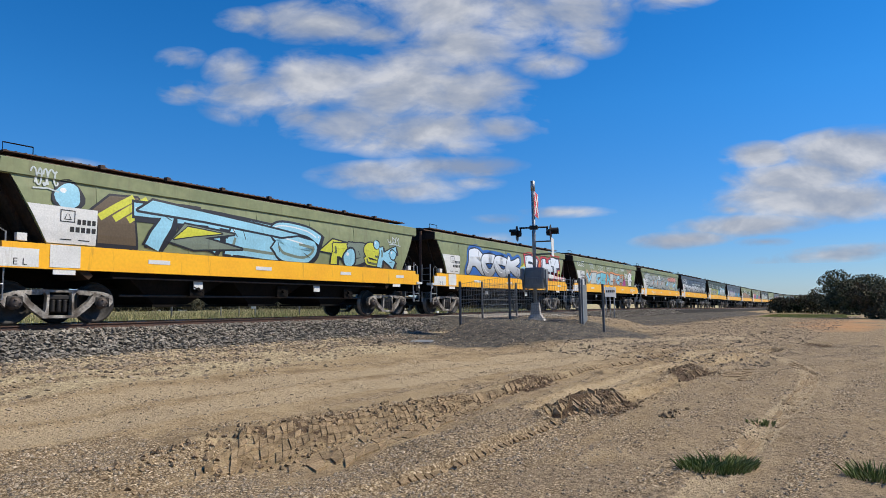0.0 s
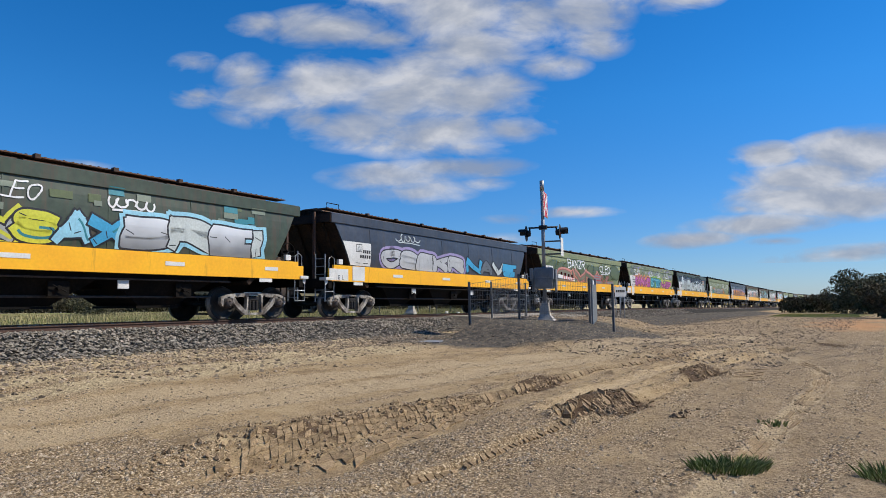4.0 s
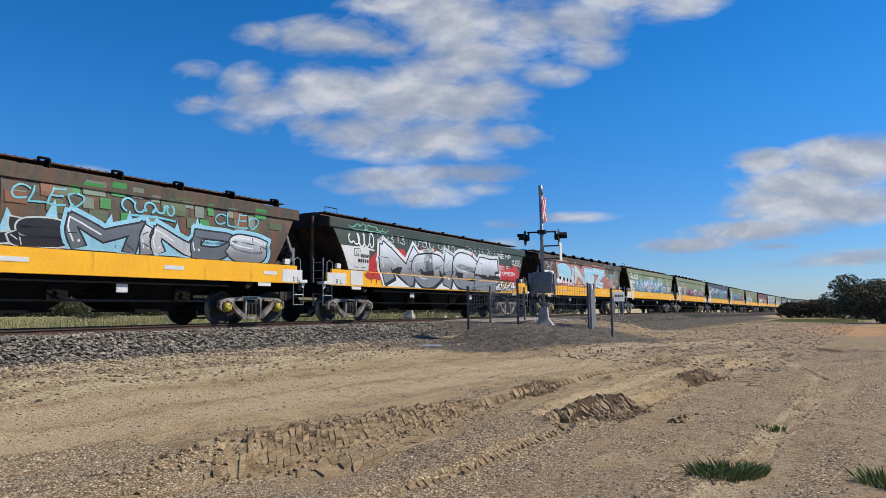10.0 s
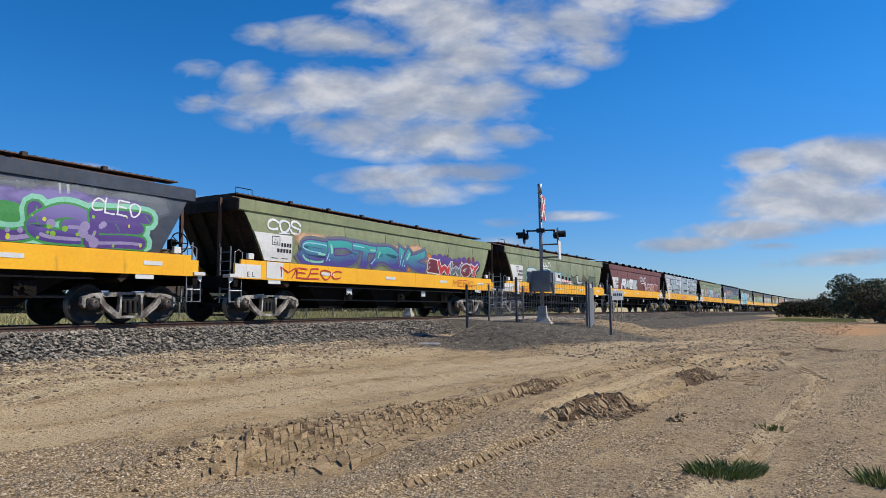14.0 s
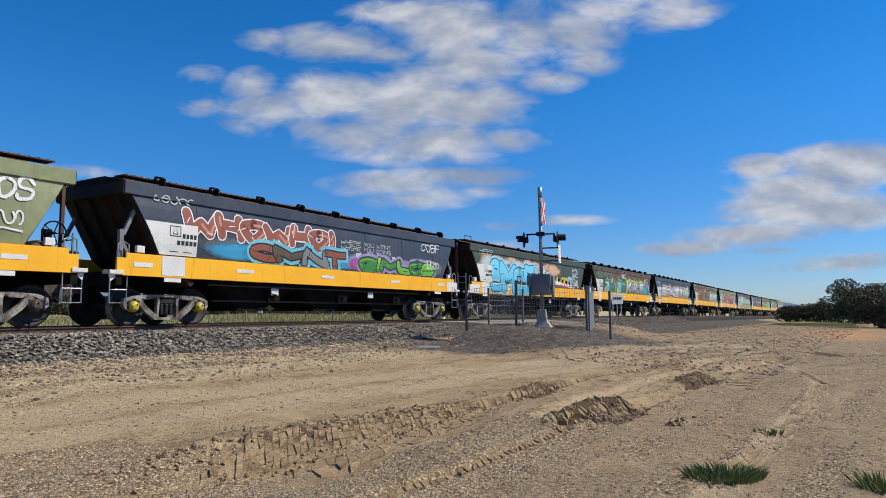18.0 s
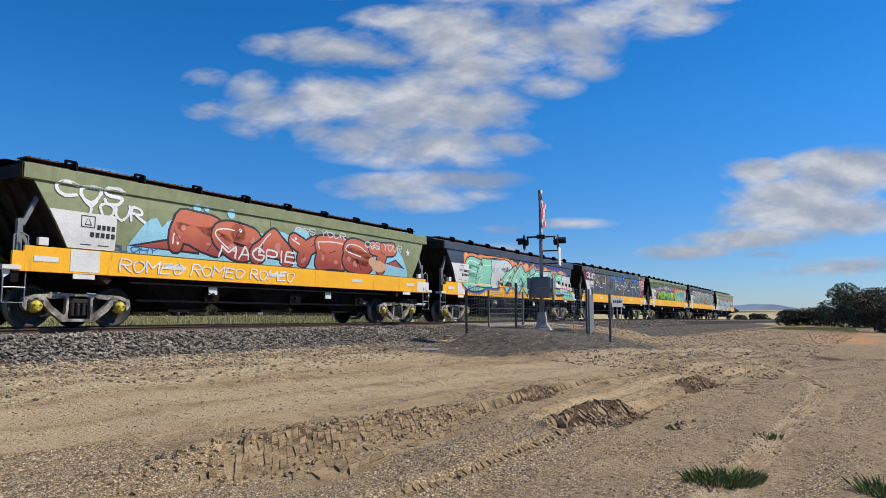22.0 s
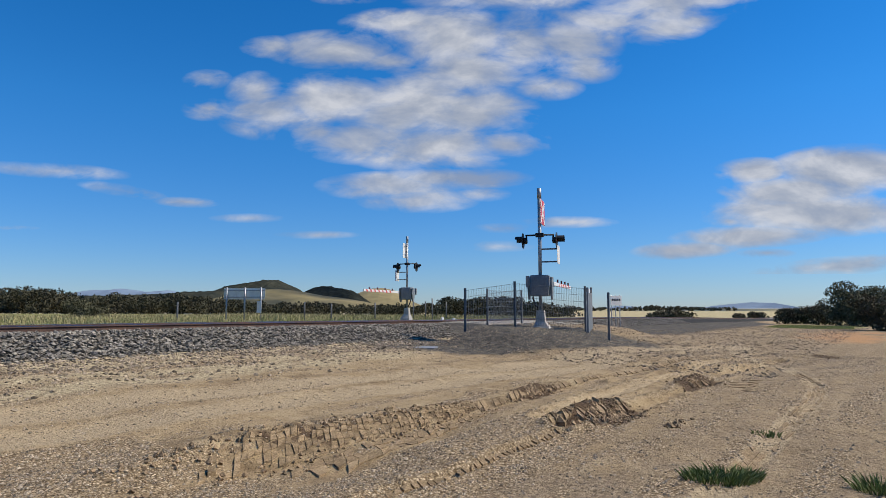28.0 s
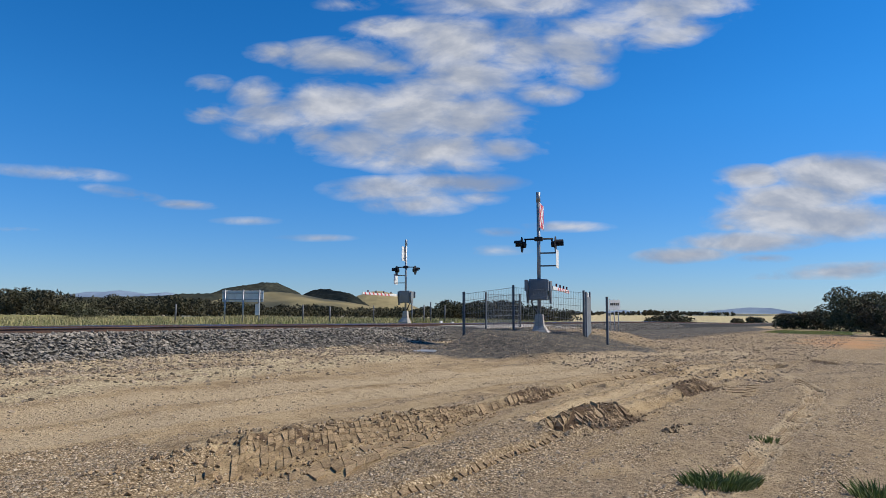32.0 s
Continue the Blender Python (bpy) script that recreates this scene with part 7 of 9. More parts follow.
        s.piece("SDTRIK", -5.0, 1.7, 1.70, 2.56, "dusk", "purple", rim="steel", fat=0.42, over=1.22, shine="sky", inner="mint", lean=0.25)
        for i in range(10):
            s.disc(2.5 + i * 0.40, 2.24 + 0.06 * math.sin(i * 1.3), 0.27, 0.24, "purple")
        s.dots(2.5, 6.0, 2.1, 2.5, "wine", 14, 0.12)
        s.piece("EWWGY", 2.1, 6.2, 1.70, 2.30, ["wine", "red", "steel"], "white", fat=0.40, over=1.18, drop="black", edge=0.04)
        s.hand("MEEOC", -6.0, 1.24, 2.8, 0.34, "red", 0.05)
        s.hand("MEEIC", 3.9, 1.26, 1.8, 0.28, "red", 0.03)
    elif k == 20:
        s.tag(-3.0, 2.5, 1.2, 0.4, "white", 0.05)
        s.piece("SAREV", -4.9, 1.0, 1.70, 2.4, ["pale", "sage", "sky"], "teal", fat=0.42, over=1.2)
        s.piece("KUNE", 1.4, 5.8, 1.70, 2.3, ["olive", "pale", "brown"], "black", fat=0.42, over=1.2)
        s.tag(-6.0, 1.25, 2.2, 0.3, "red", 0.03, 6)
    elif k == 21:
        s.piece("RASE", -4.6, -0.6, 1.70, 2.5, ["white", "pale"], "black", fat=0.42, over=1.2)
        s.tag(0.4, 2.3, 1.8, 0.5, "white", 0.06)
        s.piece("VOSE", 1.8, 5.8, 1.70, 2.3, ["salmon", "brick"], "white", fat=0.42, over=1.2)
    elif k == 22:
        for u, v in ((-1.2, -0.75), (2.0, 2.7)):
            s.poly([(u, 1.70), (v, 1.70), (v + 0.05, 3.28), (u - 0.05, 3.28)], "white")
        for x0 in (-8.0, 0.0):
            top = [(2.6, 2.98), (3.76, 2.97), (3.79, 3.27), (4.9, 3.27), (4.87, 2.64), (4.70, 2.60), (4.69, 2.48), (6.35, 2.50), (6.32, 2.08)]
            low = [(4.59, 2.03), (4.57, 1.84), (5.36, 1.85), (5.34, 1.69)]
            back = [(3.22, 1.69), (3.25, 1.87), (4.03, 1.87), (4.08, 2.04), (3.16, 2.02), (3.19, 2.54), (2.56, 2.53), (2.6, 2.98)]
            s.poly([(x0 + x, z) for x, z in top + low + back[:-1]], "ice")
            # the shade that the figure throws, then its outline
            for pts, w in (([(2.53, 2.94), (2.51, 2.46), (3.12, 2.48), (3.10, 1.95), (4.05, 1.99)], 0.10), ([(3.73, 3.24), (3.70, 2.61), (4.10, 2.58)], 0.11), ([(4.62, 2.62), (4.90, 2.58)], 0.10), ([(4.55, 2.05), (6.28, 2.07)], 0.10), ([(3.20, 1.90), (3.18, 1.70)], 0.10), ([(4.08, 2.0), (4.05, 1.84)], 0.09)):
                s.stroke([(x0 + x, z) for x, z in pts], w, "black", False)
            for pts in (top, low, back, [(4.22, 2.20), (4.16, 1.70)], [(5.62, 2.40), (6.24, 2.42), (6.20, 2.15)], [(5.75, 2.32), (6.12, 2.34), (6.10, 2.18)]):
                s.stroke([(x0 + x, z) for x, z in pts], 0.04, "black")
            s.ribbon([(x0 + 3.90, 2.86), (x0 + 4.02, 2.74), (x0 + 4.25, 2.68), (x0 + 4.55, 2.72), (x0 + 4.74, 2.82)], 0.018, "black")
            for x in (4.04, 4.63):
                s.stroke([(x0 + x, 3.12), (x0 + x + 0.02, 2.86)], 0.04, "black")
        bars = [(-0.78, 1.69), (-0.72, 3.27), (2.17, 3.28), (2.13, 2.86), (0.35, 2.86), (0.35, 2.58), (2.13, 2.55), (2.08, 2.13), (0.30, 2.15), (0.30, 1.98), (2.06, 1.96), (2.0, 1.69)]
        s.poly(bars, "ice")
        for pts, w in (([(-0.82, 1.72), (-0.77, 3.24)], 0.10), ([(0.34, 2.80), (2.10, 2.80)], 0.12), ([(0.30, 2.08), (2.05, 2.07)], 0.12)):
            s.stroke(pts, w, "black", False)
        s.stroke(bars, 0.04, "black")
        s.stroke([(1.4, 3.14), (2.05, 3.14), (2.0, 2.94)], 0.04, "black")
        s.stroke([(1.55, 3.06), (1.92, 3.06), (1.88, 2.95)], 0.035, "black")
        s.stroke([(5.13, 3.26), (5.10, 2.66), (6.59, 2.68), (6.56, 2.12)], 0.03, "camo")
        s.stroke([(2.5, 3.24), (2.55, 3.16), (3.4, 3.12), (3.45, 3.24)], 0.03, "camo")
        for x, z, r in ((2.62, 2.12, 0.26), (-2.2, 2.92, 0.22), (-1.7, 2.78, 0.15), (-5.3, 2.86, 0.22)):
            s.star(x, z, r, "camo")
        for x, z in ((2.32, 2.66), (3.6, 3.12)):
            for dx, dz in ((0.12, 0.06), (0.1, -0.08), (0.01, 0.13)):
                s.stroke([(x - dx, z - dz), (x + dx, z + dz)], 0.03, "camo")
        s.hand("2024", -2.55, 1.72, 0.85, 0.18, "black", 0.035)
        s.hand("HOAX", 2.25, 1.72, 0.8, 0.20, "black", 0.035)
        s.hand("UNO", 5.5, 1.72, 0.6, 0.18, "black", 0.03)
        s.poly([(5.9, 3.05), (7.4, 3.05), (7.4, 3.30), (5.9, 3.30)], "steel")
        s.hand("ONSE", 6.5, 3.08, 0.7, 0.18, "pink", 0.035)
        s.piece("RC", -6.9, -5.9, 2.35, 3.1, "white", "pink", fat=0.3, over=1.2, edge=0.035)
        s.hand("MEEIC 21", -5.2, 1.26, 2.6, 0.3, "red", 0.035)
        s.hand("MEEIC 21", -1.2, 1.26, 2.4, 0.28, "red", 0.035)
    elif k == 23:
        s.hand("CLEBS", -6.0, 2.66, 2.0, 0.34, "pale", 0.04)
        s.tag(-3.2, 2.70, 1.4, 0.22, "pale", 0.025, 6)
        s.hand("CLEOS", -1.2, 2.60, 1.3, 0.28, "pale", 0.03)
        s.tag(1.4, 2.58, 1.4, 0.28, "pale", 0.03)
        s.cloud("pink", -3.4, 1.4, 1.7, 2.4, 6)
        s.cloud("sky", -4.4, 5.4, 1.7, 2.3, 10)
        s.piece("NESBRO", -4.5, 1.6, 1.70, 2.58, ["pale", "pink", "ash", "sky"], "black", fat=0.36, over=1.25, edge=0.03, inner="sage", lean=0.25, rim="sage")
        s.bubbles(1.5, 3.2, 1.7, 2.3, "lilac", "black", 2)
        s.disc(4.6, 2.05, 0.62, 0.38, "black")
        s.disc(4.6, 2.05, 0.57, 0.34, "ash")
        for x in (4.4, 4.75):
            s.disc(x, 2.15, 0.12, 0.12, "black")
            s.disc(x, 2.15, 0.09, 0.09, "white")
        s.disc(4.6, 1.95, 0.2, 0.12, "black")
        s.bubbles(5.0, 5.7, 1.85, 2.45, "ash", "black", 1)
        s.hand("MP", 4.6, 2.76, 0.7, 0.24, "white", 0.04)
        s.hand("COS", 5.6, 2.58, 1.1, 0.44, "white", 0.09)
        s.tag(5.6, 2.0, 0.9, 0.4, "white", 0.04)
        s.tag(3.2, 2.66, 1.3, 0.34, "pale", 0.03)
        s.hand("MEEIC 21", -4.6, 1.26, 2.4, 0.3, "red", 0.04)
        s.hand("MEEIC", 1.0, 1.26, 1.6, 0.3, "red", 0.035)
    elif k == 24:
        s.cloud("steel", -5.0, 6.2, 1.7, 2.3, 10)
        s.cloud("azure", -4.6, 0.6, 1.7, 2.25, 5)
        s.cloud("lilac", 0.6, 5.8, 1.7, 2.35, 7)
        s.piece("WHOWHO!", -5.9, -0.1, 2.20, 2.94, "brick", "white", fat=0.46, over=1.12, edge=0.035, jig=0.8, inner="salmon", lean=-0.05, round_=True)
        s.piece("CMNT", -3.6, 0.3, 1.70, 2.26, ["brick", "brown", "grey"], "black", rim="cyan", fat=0.42, over=1.2)
        s.hand("WHERE YOU WENT", 0.1, 2.54, 2.8, 0.14, "pale", 0.025)
        s.hand("WHERE YOU GOING", 0.1, 2.36, 2.8, 0.14, "pale", 0.025)
        s.squares(0.4, 3.4, 2.14, 2.18, ["pale"], 12, 0.2, 0.14)
        s.cloud("berry", 0.8, 2.0, 1.7, 2.1, 2)
        s.piece("GIMLOS", 1.2, 5.8, 1.70, 2.24, ["green", "limey"], "black", rim="lilac", fat=0.46, over=1.2, shine="lime", round_=True)
        s.tag(-6.8, 2.95, 1.2, 0.2, "pale", 0.03)
        s.hand("COBF", 4.9, 2.66, 1.4, 0.32, "white", 0.05)
        s.tag(5.2, 2.0, 1.0, 0.3, "white", 0.035)
    elif k == 25:
        s.cloud("peach", -6.2, 2.6, 2.3, 3.0, 10)
        s.cloud("pale", -6.2, 0.8, 2.2, 2.9, 7)
        s.cloud("teal", -5.6, -0.6, 1.5, 2.6, 6)
        s.piece("SMOE", -5.6, -0.7, 1.20, 2.82, "ocean", "black", rim="sky", fat=0.50, over=1.18, edge=0.05, shine="sky", spots="sky", lean=0.1, round_=True)
        s.bank("grey", -0.6, 2.6, 1.7, 2.45, 6)
        s.piece("FRAMEL", -0.6, 2.5, 1.70, 2.36, ["white", "ash", "grey"], "black", fat=0.34, over=1.15, edge=0.025)
        s.piece("RTK", -0.3, 1.6, 2.26, 2.6, ["pale", "white"], "black", fat=0.34, over=1.15, edge=0.02)
        s.bank("brick", 2.5, 4.7, 1.7, 1.95, 3)
        s.piece("NST", 2.6, 4.7, 1.76, 2.30, "yellow", "brick", fat=0.46, over=1.15, edge=0.03, lean=0.0)
        s.piece("EGA", 4.4, 6.1, 1.70, 2.36, ["sky", "ash", "pale"], "steel", fat=0.36, over=1.2, edge=0.03)
        s.tag(5.0, 2.45, 1.0, 0.45, "pale", 0.06)
        s.hand("HERB", -6.7, 2.96, 1.3, 0.22, "pale", 0.03)
        s.tag(-6.4, 2.5, 0.8, 0.2, "pale", 0.03)
    elif k == 26:
        s.cloud("camo", -6.4, 6.4, 2.5, 3.2, 9)
        s.cloud("rust", -6.4, 6.4, 2.9, 3.25, 8)
        s.bank("pink", -5.2, 0.0, 1.7, 2.72, 10)
        s.bank("green", -5.0, -0.2, 1.7, 2.5, 8)
        s.piece("ZHYBE", -4.9, -0.2, 1.70, 2.46, ["mint", "teal", "salmon"], "black", rim="green", fat=0.42, over=1.2, inner="brick", shine="white")
        s.bank("pink", 0.0, 6.9, 1.7, 2.98, 11)
        s.bank("lagoon", 0.1, 6.7, 1.7, 2.80, 9)
        s.piece("KANOS", 0.3, 4.7, 1.70, 2.60, ["chrome", "ash"], "black", rim="yellow", drop="black", fat=0.42, over=1.15, edge=0.055, lean=0.05)
        s.hand("HCK", 4.9, 1.98, 0.8, 0.22, "sky", 0.04)
        s.hand("CSR", 4.9, 1.74, 0.8, 0.2, "sky", 0.04)
        s.hand("MILD", 5.2, 2.66, 1.3, 0.28, "white", 0.05)
        s.tag(-1.0, 2.82, 1.0, 0.26, "white", 0.06)
        s.tag(2.6, 1.26, 1.2, 0.26, "red", 0.03)
        s.tag(-5.4, 2.9, 2.0, 0.2, "ash", 0.02, 8)
    elif k == 27:
        s.cloud("azure", -6.0, 6.4, 2.0, 2.7, 9)
        s.cloud("blue", -5.2, 6.4, 1.7, 2.5, 9)
        s.squares(-5.0, 6.0, 1.8, 2.7, ["peach", "orange", "steel"], 26, 0.35, 0.18)
        s.piece("STACE", -5.0, 1.6, 1.70, 2.64, ["chrome", "silver"], "black", rim="peach", fat=0.46, over=1.25, edge=0.05, lean=0.2, inner="white")
        s.piece("STAR", 2.2, 6.0, 1.70, 2.62, ["chrome", "silver"], "black", rim="yellow", fat=0.46, over=1.25, edge=0.05, lean=0.15)
        s.squares(1.4, 2.3, 1.7, 2.2, ["orange", "blue", "peach"], 7, 0.4, 0.25)
        s.dots(2.0, 6.6, 2.5, 2.9, "steel", 20, 0.07)
        s.tag(5.2, 2.66, 0.9, 0.34, "white", 0.06)
        s.disc(5.9, 2.3, 0.16, 0.14, "white")
        s.tag(-6.9, 2.6, 1.2, 0.5, "pale", 0.035)
        s.tag(-7.3, 1.5, 1.8, 0.14, "brown", 0.03, 9)
    elif k == 28:
        s.cloud("camo", -6.4, 6.6, 2.6, 3.25, 12)
        s.cloud("rust", -6.0, 6.0, 3.0, 3.3, 7)
        s.cloud("mud", -6.0, 2.0, 2.5, 2.95, 8)
        s.cloud("flame", -5.6, 1.8, 1.7, 2.9, 11)
        s.cloud("orange", -5.4, 1.6, 1.7, 2.75, 11)
        s.piece("TOMSEN", -5.2, 1.4, 1.70, 2.60, ["mud", "brown", "olive"], "black", fat=0.46, over=1.2, edge=0.05, inner="ash", lean=-0.05)
        s.piece("RAKE", 2.2, 6.4, 1.70, 2.60, ["chrome", "silver"], "black", rim="mint", fat=0.50, over=1.2, shine="white", spots="mint", round_=True)
        s.hand("MAGPIE", 1.2, 1.76, 2.0, 0.26, "white", 0.05)
        s.hand("LEO", -1.6, 2.72, 1.0, 0.26, "white", 0.05)
        s.hand("LEO", 4.6, 2.66, 1.1, 0.26, "white", 0.06)
        s.tag(5.8, 2.3, 0.9, 0.34, "white", 0.04)
        s.tag(2.4, 2.7, 1.4, 0.2, "sky", 0.03)
    elif k == 29:
        s.hand("COS", -6.9, 2.74, 1.6, 0.4, "white", 0.10, 0.0)
        s.hand("YOUR", -6.3, 2.42, 1.5, 0.36, "white", 0.08, 0.0)
        s.bank("sky", -5.2, 6.2, 1.7, 2.92, 13)
        for x, z, q in ((-3.3, 2.98, 0.12), (-3.0, 3.0, 0.08), (-2.2, 2.98, 0.13), (-3.6, 2.8, 0.1)):
            s.disc(x, z, q, q, "sky")
        s.poly([(-5.2, 1.86), (-3.2, 2.36), (-3.2, 1.80)], "black")
        s.poly([(-5.0, 1.87), (-3.2, 2.28), (-3.2, 1.86)], "ruby")
        s.piece("ROAYEST", -3.9, 5.2, 1.70, 2.86, "ruby", "black", fat=0.52, over=1.25, edge=0.06, shine="white", spots="salmon", lean=0.15, round_=True)
        s.poly([(4.8, 2.1), (6.0, 1.98), (5.4, 2.3)], "black")
        s.poly([(4.9, 2.1), (5.8, 2.0), (5.4, 2.24)], "ruby")
        s.hand("MAGPIE", -2.6, 1.80, 2.9, 0.34, "white", 0.07, 0.0)
        s.disc(4.4, 1.98, 0.45, 0.2, "peach", 16, 0.1)
        s.disc(4.0, 2.12, 0.2, 0.16, "peach", 12)
        s.hand("CLOHY", -5.6, 1.72, 1.2, 0.14, "blue", 0.04)
        s.hand("COS YOUR", 0.2, 2.74, 2.4, 0.2, "pale", 0.045)
        s.hand("COS YOUR", 3.6, 2.58, 2.2, 0.24, "pale", 0.05)
        s.star(6.2, 2.6, 0.16, "white")
        s.hand("ROMEO ROMEO ROMEO", -5.4, 1.26, 5.6, 0.28, "white", 0.045)
    elif k == 30:
        s.cloud("purple", -5.4, 6.4, 2.3, 2.95, 10)
        s.cloud("lilac", -5.6, 6.2, 1.7, 2.6, 12)
        s.cloud("peach", -5.4, 6.2, 2.2, 2.85, 10)
        for x, z in ((-5.6, 2.75), (-4.2, 2.8), (-1.0, 2.72), (0.6, 2.7), (3.2, 2.62), (5.4, 2.6)):
            s.disc(x, z, 0.36, 0.26, "orange", 16, 0.1)
            s.disc(x, z, 0.27, 0.18, "peach", 16, 0.1)
        s.piece("SERAM", -5.6, 1.4, 1.50, 2.92, ["mint", "mint", "pale", "mint"], "black", rim="orange", drop="blue", fat=0.58, over=1.55, edge=0.05, shine="white", inner="pale", lean=0.35, round_=False)
        s.piece("KSEMSE", 0.8, 6.6, 1.45, 2.62, ["mint", "mint", "pale"], "black", drop="black", fat=0.56, over=1.55, edge=0.05, shine="white", inner="azure", lean=0.3, round_=False)
        s.dots(-5.0, 5.6, 1.7, 2.6, "brick", 18, 0.08)
        s.hand("ROTY", -5.6, 1.32, 1.1, 0.24, "purple", 0.05)
        s.bank("mint", 5.6, 7.4, 1.2, 1.6, 4)
        s.tag(6.2, 1.3, 1.0, 0.2, "black", 0.02, 7)
    elif k == 31:
        s.poly([(-5.5, 3.05), (5.8, 3.05), (5.8, 3.30), (-5.5, 3.30)], "fern")
        for x in (-3.0, -0.75, 1.45, 3.68):
            s.poly([(x, 1.70), (x + 0.22, 1.70), (x + 0.26, 2.96), (x + 0.06, 2.96)], "soot")
        for x, z, w, h in ((2.5, 2.12, 0.48, 0.60), (4.62, 2.10, 0.43, 0.52), (-1.9, 2.1, 0.5, 0.5), (-4.2, 2.0, 0.5, 0.6)):
            s.poly([(x, z), (x + w, z), (x + w, z + h), (x, z + h)], "soot")
        s.cloud("wine", -7.2, -5.5, 2.5, 3.25, 4)
        s.poly([(5.9, 1.70), (7.4, 1.70), (7.4, 3.28), (5.9, 3.28)], "wine")
        s.cloud("salmon", 6.0, 7.3, 2.5, 3.28, 3)
        s.cloud("brown", -5.0, -2.0, 2.3, 2.9, 5)
        s.cloud("blue", 1.6, 2.6, 3.05, 3.28, 1)
        for x in (4.1, -1.6, 0.2):
            s.cloud("blue", x, x + 0.7, 2.75, 3.2, 1)
        for x in (-4.6, 3.05, 4.75):
            for dx, dz in ((0, 0), (0.2, 0.08), (0.32, -0.02), (0.12, -0.14), (0.3, -0.16)):
                s.disc(x + dx, 2.1 + dz, 0.15, 0.045, "blue", 10)
        for x, z, rx, rz in ((3.25, 2.84, 0.24, 0.15), (1.75, 2.62, 0.10, 0.07), (-4.9, 2.8, 0.25, 0.17), (-2.2, 2.74, 0.2, 0.12), (-3.4, 2.6, 0.2, 0.13)):
            s.disc(x, z, rx * 1.15, rz * 1.15, "brown", 16, 0.2)
            s.disc(x, z, rx * 0.8, rz * 0.8, "rust", 14, 0.2)
        s.dots(-5.2, 5.6, 1.85, 3.0, "brown", 26, 0.05)
        s.dots(-5.2, 5.6, 1.75, 2.9, "soot", 20, 0.06)
        s.begin("spray_piece")
        runs = [[(3.92, 2.50), (4.27, 2.42), (4.62, 2.15)], [(4.41, 2.48), (4.6, 2.43), (4.62, 2.08), (5.0, 2.08)], [(5.06, 2.45), (5.42, 2.47), (5.62, 2.40), (5.80, 2.24), (5.81, 1.92), (5.74, 1.70)], [(5.42, 2.48), (5.6, 2.58), (5.81, 2.62)], [(5.81, 3.26), (5.81, 2.62)]]
        runs += [[(1.63, 2.72), (1.82, 2.71), (2.06, 2.50)], [(1.63, 2.19), (1.9, 2.38), (2.15, 2.46), (2.46, 2.36), (2.49, 2.12), (2.96, 2.12)], [(2.46, 2.68), (2.48, 2.48)], [(3.01, 2.42), (3.76, 2.39)], [(3.70, 3.26), (3.77, 2.39), (3.70, 1.70)]]
        runs += [[(x + d, z) for x, z in run] for d, run in ((-2.25, runs[5]), (-2.25, runs[6]), (-2.25, runs[8]), (-2.25, runs[9]), (-4.5, runs[0]), (-4.45, runs[2]), (-4.45, runs[9]), (-6.6, runs[5]), (-6.6, runs[6]), (-6.6, runs[8]), (-8.9, runs[0]), (-6.65, runs[9]))]
        for run in runs:
            s.ribbon(run, 0.022, "white")
        for x in (-5.55, 5.93):
            s.stroke([(x, 1.70), (x + 0.02, 3.26)], 0.06, "cream", False)
        s.hand("COCO S", -6.7, 2.62, 1.6, 0.46, "white", 0.07)
        s.hand("SS", 6.15, 2.3, 0.75, 0.30, "white", 0.06)
        s.hand("JES", 6.1, 1.86, 0.5, 0.12, "lilac", 0.025)
    elif k == 32:
        s.cloud("camo", -6.6, 6.4, 2.6, 3.25, 9)
        s.cloud("ash", -4.2, 3.0, 2.3, 2.95, 7)
        s.cloud("salmon", -6.0, 2.8, 1.7, 2.7, 10)
        s.cloud("wine", -5.0, 1.8, 1.7, 2.3, 8)
        s.piece("NOMRE", -4.5, 1.3, 1.70, 2.52, ["limey", "lime"], "black", rim="purple", drop="black", fat=0.46, over=1.2, edge=0.055, inner="green", round_=True)
        s.cloud("flame", 1.6, 7.0, 1.7, 3.0, 7)
        s.bank("yellow", 2.0, 6.2, 1.7, 2.72, 8)
        s.piece("NYTES", 2.3, 6.1, 1.70, 2.64, "forest", "teal", rim="yellow", fat=0.40, over=1.25, inner="sky", lean=0.2)
        s.dots(2.4, 6.0, 1.75, 2.0, "blue", 9, 0.07)
        s.bank("pink", 6.0, 7.2, 2.2, 3.0, 2)
        s.stroke([(-6.3 + 0.22 * i, 2.50 + 0.12 * (i % 2)) for i in range(10)], 0.05, "azure", False)
        s.hand("COS", -5.2, 2.0, 0.8, 0.22, "black", 0.03)
        s.tag(1.3, 1.75, 0.6, 0.3, "black", 0.03)
        s.tag(-6.8, 2.9, 3.0, 0.28, "lime", 0.03, 10)
    elif k == 33:
        s.cloud("steel", -5.6, -4.2, 1.7, 3.0, 3)
        s.cloud("black", -6.4, 6.4, 2.75, 3.2, 9)
        s.cloud("mud", -5.0, 6.0, 2.7, 3.1, 7)
        s.squares(-6.0, 6.6, 2.6, 3.3, ["camo", "steel", "black", "olive"], 40, 0.5, 0.18)
        for a, b, c, d in ((-3.6, -2.2, 2.5, 3.05), (-1.6, 0.6, 2.1, 2.98), (0.8, 2.0, 1.7, 2.4), (3.6, 5.6, 2.3, 2.95)):
            s.cloud("red", a, b, c, d, 3)
            s.cloud("red", a + 0.2, b - 0.2, c, d - 0.1, 2)
        s.piece("DINGO", -5.5, 0.8, 1.69, 2.92, "sage", "white", fat=0.50, over=1.08, edge=0.05, jig=0.6, lean=0.0, round_=False)
